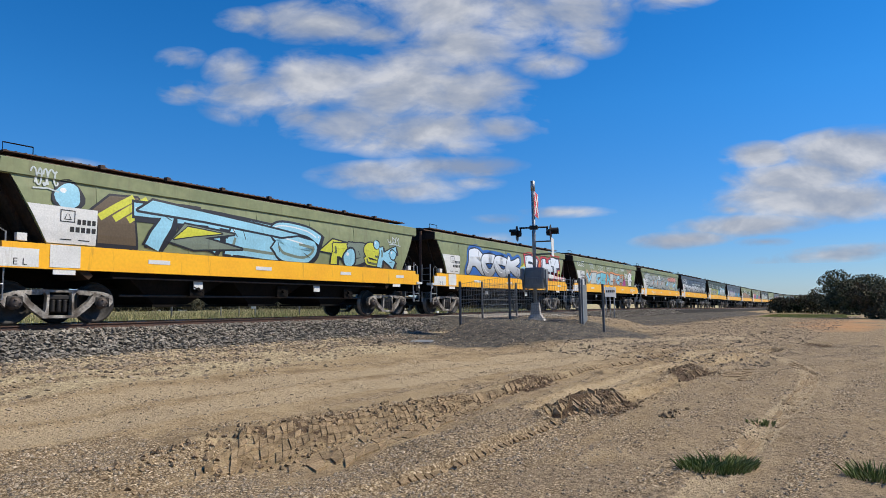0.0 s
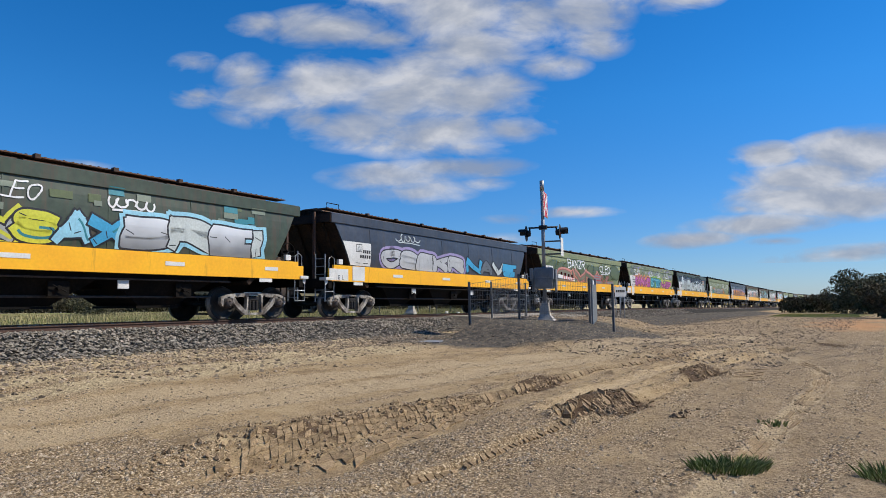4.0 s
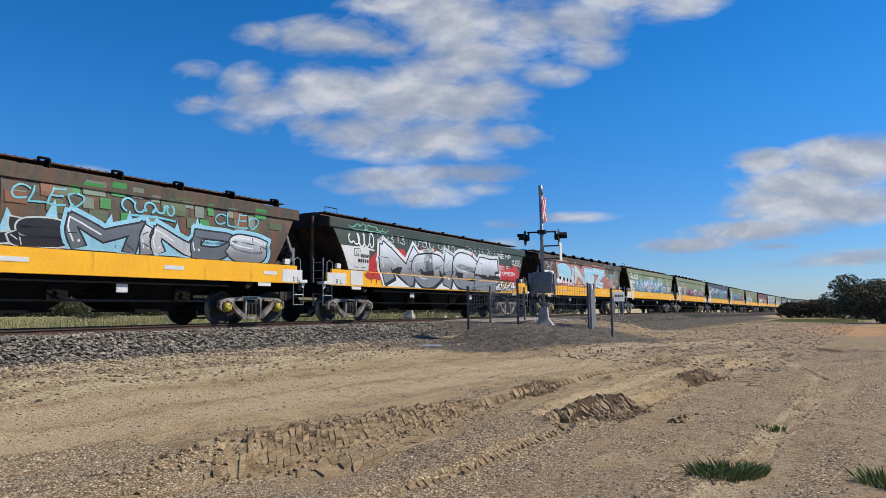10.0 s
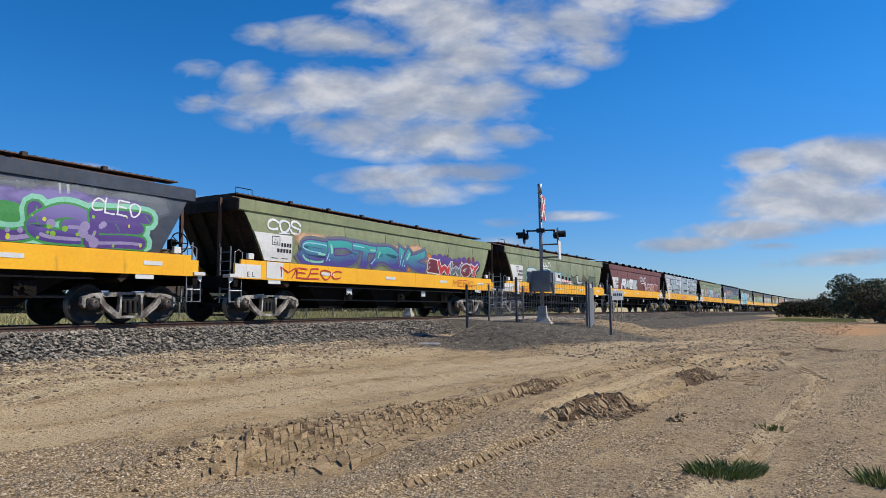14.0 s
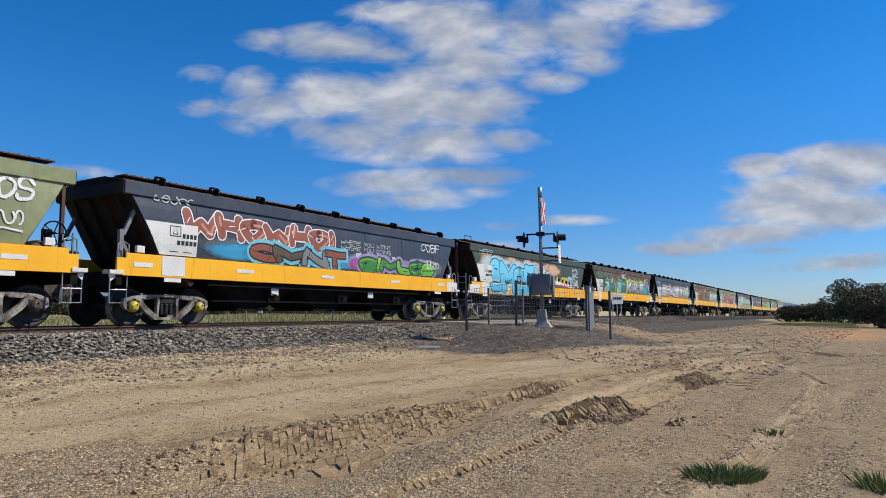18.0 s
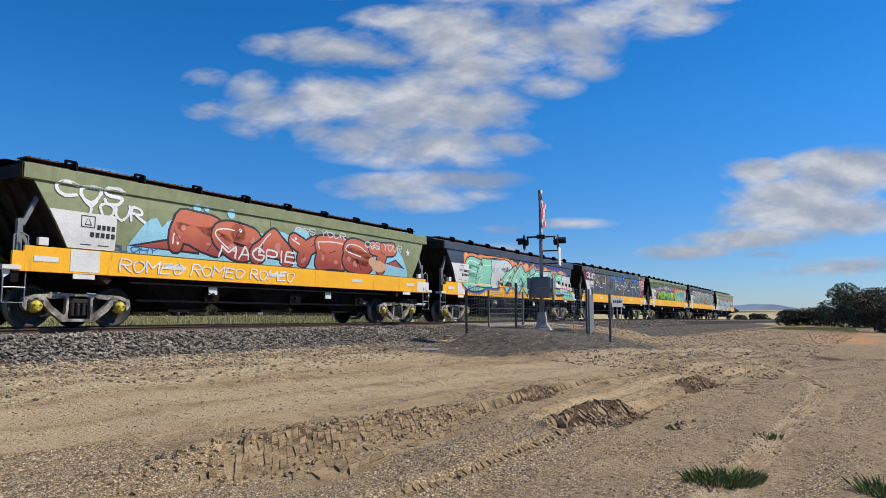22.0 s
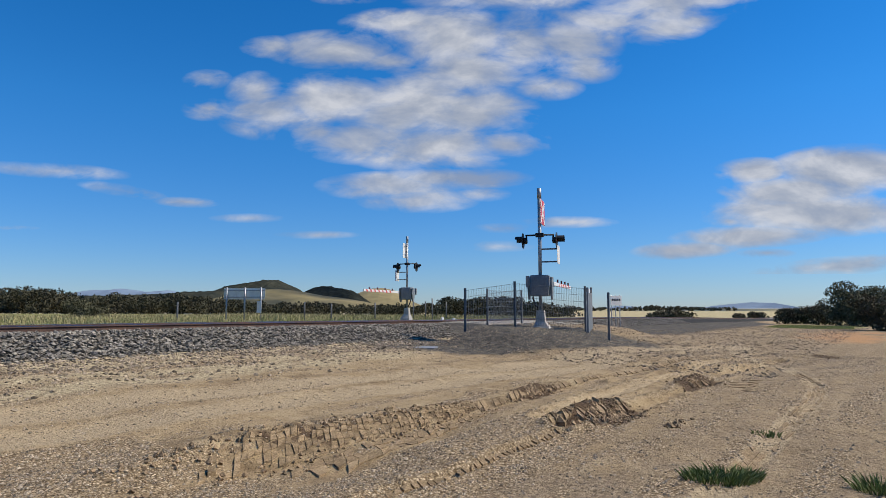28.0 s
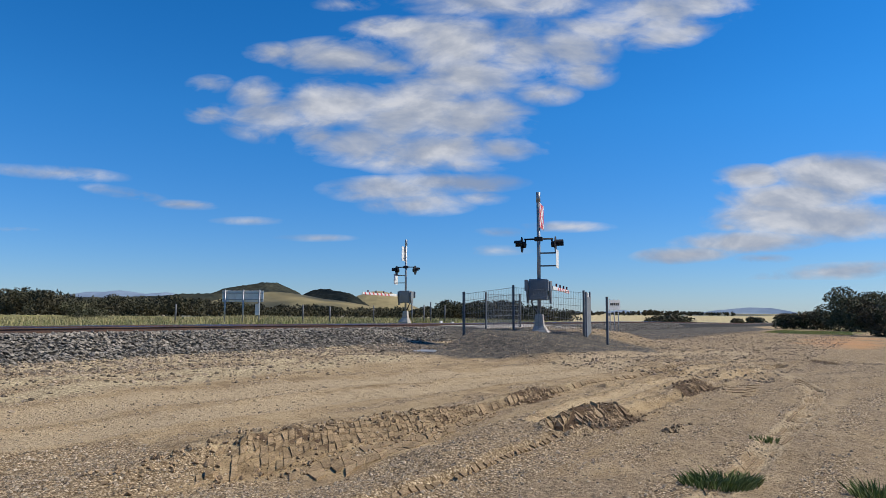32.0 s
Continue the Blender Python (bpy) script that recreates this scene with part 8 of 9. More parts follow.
        s.piece("PIANO", 1.5, 6.9, 1.69, 2.84, "sage", "white", fat=0.50, over=1.08, edge=0.05, jig=0.6, lean=0.0, round_=False)
        for x in (2.6, 2.95, 3.3):
            s.stroke([(2.95, 2.70), (x, 2.95)], 0.04, "white", False)
            s.disc(x, 2.97, 0.07, 0.07, "white", 10)
        s.hand("GAS", -4.3, 1.86, 0.8, 0.22, "green", 0.04)
        for x in (-2.6, 2.7, 4.2, 5.6):
            s.star(x, 2.1, 0.2, "green")
        s.hand("IVM", 2.4, 1.80, 0.8, 0.2, "green", 0.03)
        for x, z in ((-0.1, 2.35), (1.9, 2.3)):
            s.stroke([(x - 0.12, z), (x + 0.12, z)], 0.03, "white")
            s.stroke([(x, z - 0.1), (x, z + 0.1)], 0.03, "white")
    elif k == 34:
        s.poly([(-5.0, 1.69), (4.4, 1.69), (4.4, 2.62), (-5.0, 2.5)], "red")
        s.poly([(-6.0, 1.19), (3.4, 1.19), (3.4, 1.66), (-6.0, 1.66)], ("sky",))
        s.piece("EATME", -4.8, 4.0, 1.30, 2.50, ["cyan", "sky"], "salmon", rim="red", fat=0.42, over=1.08, edge=0.04, jig=0.6, lean=0.0, spots="azure", round_=False)
        s.hand("COS", -6.8, 2.84, 1.2, 0.2, "white", 0.05)
        s.tag(-6.2, 2.5, 0.9, 0.3, "pale", 0.03)
        s.cloud("ash", 4.4, 6.2, 1.9, 2.6, 3)
        s.hand("MON", 4.6, 2.0, 1.2, 0.5, "white", 0.07)


LOOKS = [
    # body, end style, body words
    ("green", 0, "faded green"), ("green", 0, "faded green"), ("green", 0, "faded green"), ("green", 0, "patchy green"), ("slate", 0, "slate grey"),
    ("dgreen", 0, "dark green"), ("slate", 0, "slate grey"), ("green", 0, "faded green"), ("green", 0, "camouflaged"), ("dgreen", 0, "rusty dark green"),
    ("green", 1, "faded green"), ("slate", 1, "slate blue-grey"), ("rust", 0, "rust-streaked"), ("rust", 1, "rusty camouflaged"), ("dgreen", 0, "dark green"),
    ("rust", 1, "brown and green"), ("green", 0, "faded green"), ("green", 1, "faded green"), ("slate", 0, "dark slate"), ("green", 0, "faded green"),
    ("pale", 0, "pale green"), ("red", 1, "red-brown"), ("silver", 1, "silver-sprayed"), ("green", 0, "faded green"), ("slate", 1, "slate grey"),
    ("dgreen", 0, "rusty dark green"), ("dgreen", 1, "mottled dark green"), ("slate", 1, "blue-grey"), ("pale", 1, "mottled green"), ("green", 1, "faded green"),
    ("slate", 1, "purplish grey"), ("grey", 1, "patched grey"), ("pale", 1, "pale pinkish green"), ("grey", 1, "grey and red"), ("pale", 0, "pale green"),
]
ART = {0: "light blue and yellow lettering", 1: "silver and blue bubble lettering", 4: "chrome lettering", 8: "magenta and teal lettering", 11: "orange star lettering", 14: "big white and red lettering", 16: "silver-blue lettering", 18: "purple and green bubbles", 19: "teal and wine lettering", 22: "bold black figures", 25: "giant blue lettering", 28: "flaming brown lettering", 29: "red lettering on sky blue", 30: "mint green wildstyle", 32: "lime and teal lettering", 33: "grey-green white-edged lettering"}

for k in range(-1, 35):
    body, style, words = LOOKS[max(k, 0)]
    w = copy_thing(protos[style], wagon_pose(place_of(k)))
    art = ART.get(k, "sprayed tags")
    tagged(w, f"{words} grain hopper wagon, {art}")
    repaint(w, body, style)
    if k >= 0:
        can = Spray(100 + k)
        paint(k, can)
        can.lay(w, art + " sprayed over the side")
    WAGONS.append((k, w))
for p in protos:
    for o in (p, *p.children_recursive):
        bpy.data.objects.remove(o)



# ---- crossing ----
HEAD = 31.05
FWD = Vector((math.cos(radians(HEAD)), math.sin(radians(HEAD))))
RGT = Vector((math.sin(radians(HEAD)), -math.cos(radians(HEAD))))


def spot(ahead, side):
    """A place by its distance ahead of the viewer and side / ahead to the right."""
    p = FWD * ahead + RGT * ahead * side
    return p.x, p.y


def signal_mast(x, y, z, rz, boom):
    """Flashing-light mast: rz turns it so that its lights face along local -y."""
    w = thing("crossing_signal", pose(x, y, z, 0, 0, rz), "grey level crossing signal mast with flashing lights and crossbuck", "signal", "crossing signals")
    bm = bmesh.new()
    prism(bm, [(-0.30, -0.34), (0.30, -0.34), (0.30, 0.24), (-0.30, 0.24)], -0.3, 0.06, 0, "z")
    a = [bm.verts.new((sx * 0.30, sy * 0.29 - 0.05, 0.06)) for sx, sy in ((-1, -1), (1, -1), (1, 1), (-1, 1))]
    b = [bm.verts.new((sx * 0.16, sy * 0.16, 0.30)) for sx, sy in ((-1, -1), (1, -1), (1, 1), (-1, 1))]
    c = [bm.verts.new((sx * 0.13, sy * 0.13, 0.68)) for sx, sy in ((-1, -1), (1, -1), (1, 1), (-1, 1))]
    for k in range(4):
        bm.faces.new((a[k], a[(k + 1) % 4], b[(k + 1) % 4], b[k]))
        bm.faces.new((b[k], b[(k + 1) % 4], c[(k + 1) % 4], c[k]))
    bm.faces.new(c)
    part("footing", bm, M["concrete"], w, "tapered concrete footing")
    bm = bmesh.new()
    tube(bm, [(0, 0, 0.6), (0, 0, 4.88)], 0.062, 14)
    tube(bm, [(0, 0, 4.55), (0, 0, 4.9)], 0.075, 14)
    part("pole", bm, M["galv"], w, "galvanised round pole")
    bm = bmesh.new()
    tube(bm, [(0, -0.5, 3.27), (0, 0.5, 3.27)], 0.03, 8)
    rbox(bm, -0.09, 0.09, -0.14, 0.14, 3.20, 3.34, 0.02)
    part("cross_arm", bm, M["black_plain"], w)
    for s in (-1, 1):
        for face in (s,):
            bm = bmesh.new()
            c = (0.0, s * 0.42, 3.08)
            lathe(bm, [(0.0, face * 0.0), (0.10, face * 0.02), (0.12, face * 0.14), (0.0, face * 0.15)], c, "y", 18)
            lathe(bm, [(0.27, face * 0.15), (0.275, face * 0.16), (0.27, face * 0.17)], c, "y", 24)
            lathe(bm, [(0.0, face * 0.155), (0.27, face * 0.155)], c, "y", 24)
            # hood: half a tube over the lens
            n = 12
            for k in range(n):
                a0, a1 = math.pi * k / n - 0.3, math.pi * (k + 1) / n - 0.3
                for r_ in (0.15, 0.16):
                    q = [bm.verts.new((c[0] + r_ * math.cos(t_), c[1] + face * dd, c[2] + r_ * math.sin(t_))) for t_, dd in ((a0, 0.15), (a1, 0.15), (a1, 0.42), (a0, 0.42))]
                    bm.faces.new(q)
            la = part("flashing_light", bm, M["black_plain"], w, "black flashing light with round backing and hood")
            bm = bmesh.new()
            lathe(bm, [(0.0, face * 0.19), (0.08, face * 0.18), (0.105, face * 0.157)], c, "y", 18)
            part("lens", bm, M["lens"], la)
    bm = bmesh.new()
    tube(bm, [(0, 0.46, 3.27), (0, 0.46, 3.1)], 0.03, 8)
    tube(bm, [(0, -0.46, 3.27), (0, -0.46, 3.1)], 0.03, 8)
    part("light_bracket", bm, M["black_plain"], w)
    # crossbuck
    bm = bmesh.new()
    rbox(bm, -0.46, 0.46, -0.11, -0.095, 3.62, 4.48, 0.006)
    cb = part("crossbuck", bm, M["white"], w, "crossbuck target board with a bare back")
    bm = bmesh.new()
    box(bm, -0.45, 0.45, -0.1135, -0.1105, 3.63, 4.47)
    part("red_face", bm, M["red"], cb)
    for sg in (-1, 1):
        bm = bmesh.new()
        box(bm, -0.56, 0.56, -0.120 - 0.001 * sg, -0.114, -0.065, 0.065, 0, pose(0, 0, 4.05) @ pose(0, 0, 0, 0, sg * 43, 0))
        part("cross_blade", bm, M["white"], cb)
    bm = bmesh.new()
    for zz in (3.80, 4.28):
        tube(bm, [(0, 0, zz), (0, -0.1, zz)], 0.025, 6)
        tube(bm, [(-0.3, -0.085, zz), (0.3, -0.085, zz)], 0.014, 6)
    part("crossbuck_bracket", bm, M["galv"], w)
    # small plate on two arms
    bm = bmesh.new()
    for zz in (2.34, 2.78):
        tube(bm, [(0, 0, zz), (0, -0.62, zz)], 0.028, 6)
    part("sign_arm", bm, M["darkgrey"], w)
    bm = bmesh.new()
    rbox(bm, -0.32, 0.32, -0.64, -0.625, 2.26, 2.88, 0.004)
    part("sign_plate", bm, M["white"], w, "white plate seen from its edge")
    # boom mechanism and arm
    bm = bmesh.new()
    rbox(bm, -0.27, 0.27, -0.32, 0.32, 1.16, 1.88, 0.05)
    part("boom_machine", bm, M["midgrey"], w, "grey boom machine box")
    for sd in (-1, 1):
        bm = bmesh.new()
        prism(bm, [(-0.22, 1.80), (0.22, 1.83), (0.26, 1.55), (0.12, 1.05), (-0.06, 1.05), (-0.20, 1.50)], sd * 0.36, sd * 0.42, 0, "y")
        part("boom_crank", bm, M["midgrey"], w)
    bm = bmesh.new()
    for sd in (-1, 1):
        rbox(bm, -0.62, -0.50, sd * 0.34 - 0.06, sd * 0.34 + 0.06, 1.46, 1.84, 0.02)
    part("counterweight", bm, M["midgrey"], w)
    bm = bmesh.new()
    tube(bm, [(0.05, 0.2, 1.32), (0.2, 0.3, 1.1), (0.12, 0.2, 0.9), (0.05, 0.08, 0.75)], 0.035, 8)
    part("conduit", bm, M["black_plain"], w)
    if boom:
        bm = bmesh.new()
        rbox(bm, 0.2, 1.5, -0.45, -0.40, 1.53, 1.66, 0.008)
        arm = part("boom_arm", bm, M["white"], w, "white boom arm with red bands")
        n = 7
        for k in range(n):
            x0 = 1.5 + k * 0.55
            bm = bmesh.new()
            rbox(bm, x0, x0 + 0.55, -0.45, -0.40, 1.535, 1.655, 0.008)
            part("boom_section", bm, M["white"], arm)
            bm = bmesh.new()
            prism(bm, [(x0 + 0.05, 1.533), (x0 + 0.22, 1.533), (x0 + 0.33, 1.657), (x0 + 0.16, 1.657)], -0.456, -0.394)
            part("red_band", bm, M["red"], arm)
        for k in range(4):
            x0 = 1.3 + k * 1.1
            bm = bmesh.new()
            rbox(bm, x0 - 0.03, x0 + 0.03, -0.455, -0.395, 1.66, 1.78, 0.01)
            part("boom_lamp", bm, M["lens"], arm)
    return w


mx, my = spot(23.0, 0.1465)
signal_mast(mx, my, -0.42, 14, True)
m2x, m2y = spot(39.5, -0.0525)
signal_mast(m2x, m2y, -0.32, 194, True)


def mesh_panel(x0, y0, x1, y1, z0, z1, h, posts, label, step=0.055):
    """Welded wire fence panel between two ground points, on round posts."""
    w = thing("pedestrian_fence", pose(0, 0, 0), label, "fence", "crossing fences")
    n = max(2, int(math.hypot(x1 - x0, y1 - y0) / step))
    bm = bmesh.new()
    for i in range(n + 1):
        t = i / n
        x, y, z = x0 + (x1 - x0) * t, y0 + (y1 - y0) * t, z0 + (z1 - z0) * t
        tube(bm, [(x, y, z + 0.08), (x, y, z + h)], 0.0035, 4, cap=False)
    for k, hh in enumerate(np.linspace(0.1, h - 0.02, 7)):
        tube(bm, [(x0, y0, z0 + hh), (x1, y1, z1 + hh)], 0.005, 4, cap=False)
    part("wire_mesh", bm, M["midgrey"], w, "grey welded wire mesh")
    for t in posts:
        bm = bmesh.new()
        x, y, z = x0 + (x1 - x0) * t, y0 + (y1 - y0) * t, z0 + (z1 - z0) * t
        rbox(bm, x - 0.032, x + 0.032, y - 0.032, y + 0.032, z - 0.3, z + h + 0.06, 0.006)
        part("fence_post", bm, M["darkgrey"], w)
    return w


def gz(x, y):
    return float(yard_z(np.array([x]), np.array([y]))[0])


def fence(a, b, h, posts, label="grey welded mesh pedestrian fence"):
    (xa, ya), (xb, yb) = spot(*a), spot(*b)
    return mesh_panel(xa, ya, xb, yb, gz(xa, ya), gz(xb, yb), h, posts, label)


fence((22.6, 0.034), (22.6, 0.108), 1.46, (0.0, 1.0))
fence((22.6, 0.108), (22.4, 0.213), 1.46, (1.0,))
fence((27.0, 0.067), (29.0, 0.118), 1.40, (0.0, 1.0))
# gate leaf of upright slats, seen nearly edge-on
gx0, gy0 = spot(22.3, 0.2165)
gx1, gy1 = spot(24.6, 0.222)
g = thing("maze_gate", pose(0, 0, 0), "grey slatted pedestrian gate beside the mesh fence", "gate")
for k in range(9):
    t = k / 8
    x, y = gx0 + (gx1 - gx0) * t, gy0 + (gy1 - gy0) * t
    bm = bmesh.new()
    rbox(bm, x - 0.03, x + 0.03, y - 0.03, y + 0.03, gz(x, y) - 0.05, gz(x, y) + (1.5 if k in (0, 8) else 1.3), 0.008)
    part("gate_slat", bm, M["midgrey"], g)
bm = bmesh.new()
xm, ym = gx0 + (gx1 - gx0) * 0.3, gy0 + (gy1 - gy0) * 0.3
rbox(bm, -0.02, 0.6, -0.02, 0.02, 0.85, 1.45, 0.01)
pl = part("gate_plate", bm, M["white"], g, "pale plate on the gate")
pl.matrix_basis = pose(xm, ym, gz(xm, ym), 0, 0, math.degrees(math.atan2(gy1 - gy0, gx1 - gx0)))
# short dark post and small white sign behind it
px_, py_ = spot(21.8, 0.2475)
w = thing("steel_post", pose(px_, py_, gz(px_, py_)), "dark steel post standing in the gravel", "post")
bm = bmesh.new()
rbox(bm, -0.035, 0.035, -0.035, 0.035, -0.3, 1.55, 0.008)
part("upright", bm, M["darkgrey"], w)
sx_, sy_ = spot(31.0, 0.2575)
w = thing("notice_sign", pose(sx_, sy_, gz(sx_, sy_), 0, 0, -34), "small white notice on thin posts", "sign")
for x in (-0.22, 0.02, 0.26):
    bm = bmesh.new()
    tube(bm, [(x, 0, -0.3), (x, 0, 1.86)], 0.022, 8)
    part("sign_post", bm, M["galv"], w)
bm = bmesh.new()
rbox(bm, -0.30, 0.34, -0.05, -0.03, 1.38, 1.82, 0.006)
bd = part("sign_board", bm, M["white"], w)
bm = bmesh.new()
for k in range(5):
    box(bm, -0.24 + k * 0.105, -0.16 + k * 0.105, -0.054, -0.051, 1.58, 1.69)
part("sign_bars", bm, M["ink"], bd)
# cable pit lid
lx, ly = spot(19.6, -0.0235)
w = thing("pit_lid", pose(lx, ly, gz(lx, ly) + 0.005, 0, 0, 20), "flat grey concrete pit lid in the gravel", "pit lid")
bm = bmesh.new()
rbox(bm, -0.5, 0.5, -0.34, 0.34, -0.06, 0.03, 0.012)
part("slab", bm, M["midgrey"], w)
# white marker posts by the road
for ahead, side in ((41, 0.0), (41.5, 0.017)):
    x, y = spot(ahead, side)
    w = thing("guide_post", pose(x, y, gz(x, y)), "short white roadside guide post", "post", "guide posts")
    bm = bmesh.new()
    rbox(bm, -0.12, 0.12, -0.06, 0.06, -0.2, 0.42, 0.03)
    part("upright", bm, M["white"], w)
# billboard seen from behind
bx, by = spot(41.0, -0.2955)
w = thing("road_sign", pose(bx, by, gz(bx, by), 0, 0, -62), "large white road sign seen from behind on three posts", "sign")
for x in (-1.08, 0.05, 1.05):
    bm = bmesh.new()
    tube(bm, [(x, 0, -0.3), (x, 0, 2.05)], 0.05, 8)
    part("sign_post", bm, M["galv"], w)
bm = bmesh.new()
rbox(bm, -1.28, 1.28, 0.06, 0.09, 1.32, 2.0, 0.01)
part("sign_board", bm, M["white"], w, "bare aluminium sign back")
bm = bmesh.new()
rbox(bm, 0.82, 1.1, -0.06, -0.03, 0.5, 1.2, 0.01)
part("small_plate", bm, M["white"], w)
for zz in (1.45, 1.85):
    bm = bmesh.new()
    box(bm, -1.25, 1.25, 0.03, 0.06, zz - 0.03, zz + 0.03)
    part("stiffener", bm, M["galv"], w)
# lone fence posts along the far verge
for ahead, side, h in ((40, -0.394, 1.15), (44, -0.205, 1.2), (46, -0.165, 1.1), (49, -0.1, 1.2), (50, -0.043, 1.3), (50, -0.025, 1.3), (48, -0.015, 1.5), (52, 0.006, 1.3)):
    x, y = spot(ahead, side)
    w = thing("fence_post", pose(x, y, gz(x, y)), "weathered fence post on the far verge", "post", "verge fence posts")
    bm = bmesh.new()
    tube(bm, [(0, 0, -0.3), (0, 0, h)], 0.05, 8)
    part("upright", bm, M["darkgrey"], w)


# ---- plants ----
M["leaf"] = mat("gum_leaves", (0.082, 0.084, 0.045), 0.9, var=0.2, scale=0.4, c2=(0.13, 0.115, 0.065), bump=0, island=0.35, spec=0.2)
M["leaf_brown"] = mat("brown_shrub_leaves", (0.11, 0.078, 0.046), 0.75, var=0.3, scale=0.8, c2=(0.07, 0.075, 0.035), bump=0, island=0.5, spec=0.2)
M["leaf_far"] = mat("hazy_gum_leaves", (0.060, 0.062, 0.040), 0.95, var=0.2, scale=0.1, c2=(0.085, 0.076, 0.05), bump=0, island=0.25, spec=0.02)
M["bark"] = mat("grey_bark", (0.17, 0.145, 0.12), 0.9, var=0.35, scale=3, c2=(0.09, 0.07, 0.055), bump=0.4, bscale=12)
M["blade"] = mat("green_grass_blades", (0.13, 0.18, 0.045), 0.7, var=0.3, scale=2, c2=(0.24, 0.25, 0.09), bump=0, island=0.4, spec=0.25)
M["dry_blade"] = mat("dry_grass_stalks", (0.42, 0.35, 0.19), 0.8, var=0.3, scale=2, c2=(0.30, 0.27, 0.12), bump=0, island=0.4, spec=0.2)


def leaf_cloud(rng, blobs, n, size):
    """Leaf sprays through the shell of each blob (x, y, z, rx, ry, rz)."""
    b = np.array(blobs)
    vol = b[:, 3] * b[:, 4] * b[:, 5]
    pick = rng.choice(len(b), n, p=vol / vol.sum())
    d = rng.normal(size=(n, 3))
    d /= np.linalg.norm(d, axis=1)[:, None]
    rad = rng.uniform(0.45, 1.08, n) ** 0.6
    c = b[pick, :3] + d * rad[:, None] * b[pick, 3:]
    u = rng.normal(size=(n, 3))
    u /= np.linalg.norm(u, axis=1)[:, None]
    v = np.cross(u, rng.normal(size=(n, 3)))
    v /= np.linalg.norm(v, axis=1)[:, None]
    s = size * rng.uniform(0.5, 1.4, n)[:, None]
    co = np.stack([c - u * s, c - v * s * 0.45, c + u * s, c + v * s * 0.45], 1).reshape(-1, 3)
    return co, np.arange(n * 4).reshape(n, 4)


def tree(name, x, y, z, h, spread, seed, leaf, label, n=2600, size=0.16, low=0.35, trunk=True):
    r = np.random.RandomState(seed)
    w = thing(name, pose(x, y, z), label, "tree" if h > 3 else "shrub", "trees and shrubs by the line")
    blobs = []
    bm = bmesh.new()
    k = 16
    for i in range(k):
        a, rr = r.uniform(0, 6.28), spread * math.sqrt(r.uniform(0.02, 1)) * 0.75
        zz = h * r.uniform(low, 0.88)
        rr *= 1.15 - 0.55 * zz / h
        rad = spread * r.uniform(0.30, 0.48)
        p = (rr * math.cos(a), rr * math.sin(a), min(zz, h - rad * 0.55))
        blobs.append((*p, rad, rad, rad * r.uniform(0.5, 0.75)))
        mid = Vector((p[0] * 0.4, p[1] * 0.4, p[2] * 0.55))
        tube(bm, [(0, 0, h * 0.12), mid, p], 0.03 * h * 0.35 + 0.02, 6, r2=0.02)
    tube(bm, [(0, 0, -0.2), (0.03 * h, 0, h * 0.3), (0, 0.02 * h, h * 0.55)], 0.045 * h * 0.8, 8, r2=0.02 * h)
    part("trunk", bm, M["bark"], w, "grey forked trunk and limbs")
    co, f = leaf_cloud(r, blobs, n, size)
    ob = soup("crown", co, f, leaf, "", "")
    ob.parent = w
    return w


def stand(ahead, side, h, spread, seed, leaf="leaf", label="dark olive gum tree with an uneven crown", n=2600, size=0.17, low=0.35, name="gum_tree"):
    x, y = spot(ahead, side)
    return tree(name, x, y, gz(x, y), h, spread, seed, M[leaf], label, n, size, low)


stand(86, 0.612, 5.6, 4.4, 1, n=9000, low=0.15)
stand(90, 0.648, 5.6, 4.4, 2, n=8000, low=0.15)
stand(84, 0.70, 5.4, 4.4, 14, n=7000, low=0.15)
stand(80, 0.64, 4.6, 3.6, 3, n=6500, low=0.12)
stand(95, 0.560, 2.7, 3.2, 4, "leaf_brown", "low brown-green shrub at the paddock edge", 5200, 0.16, 0.15, "shrub")
stand(98, 0.525, 2.4, 2.6, 5, "leaf_brown", "low brown-green shrub at the paddock edge", 4200, 0.16, 0.15, "shrub")
stand(72, 0.645, 3.1, 3.4, 6, "leaf_brown", "reddish brown shrub in front of gum trees", 6000, 0.15, 0.12, "shrub")
stand(50, 0.648, 2.7, 2.1, 7, "leaf_brown", "reddish brown shrub in front of gum trees", 6000, 0.11, 0.06, "shrub")
stand(47, 0.70, 1.7, 1.6, 17, "leaf", "dense green shrub in front of gum trees", 3000, 0.10, 0.06, "shrub")
stand(150, 0.340, 1.5, 6.0, 8, "leaf_brown", "dark brushy mound beyond the track", 7000, 0.26, 0.0, "shrub")
stand(170, 0.468, 1.9, 2.6, 9, "leaf_brown", "small dark shrub beyond the track", 1800, 0.22, 0.0, "shrub")
stand(175, 0.44, 1.5, 2.4, 10, "leaf_brown", "small dark shrub beyond the track", 1600, 0.22, 0.0, "shrub")
stand(60, -0.54, 1.5, 1.6, 11, "leaf", "low green shrub on the grassy verge", 1500, 0.1, 0.1, "shrub")
stand(56, -0.515, 0.95, 1.3, 12, "leaf", "low green shrub on the grassy verge", 1100, 0.1, 0.1, "shrub")


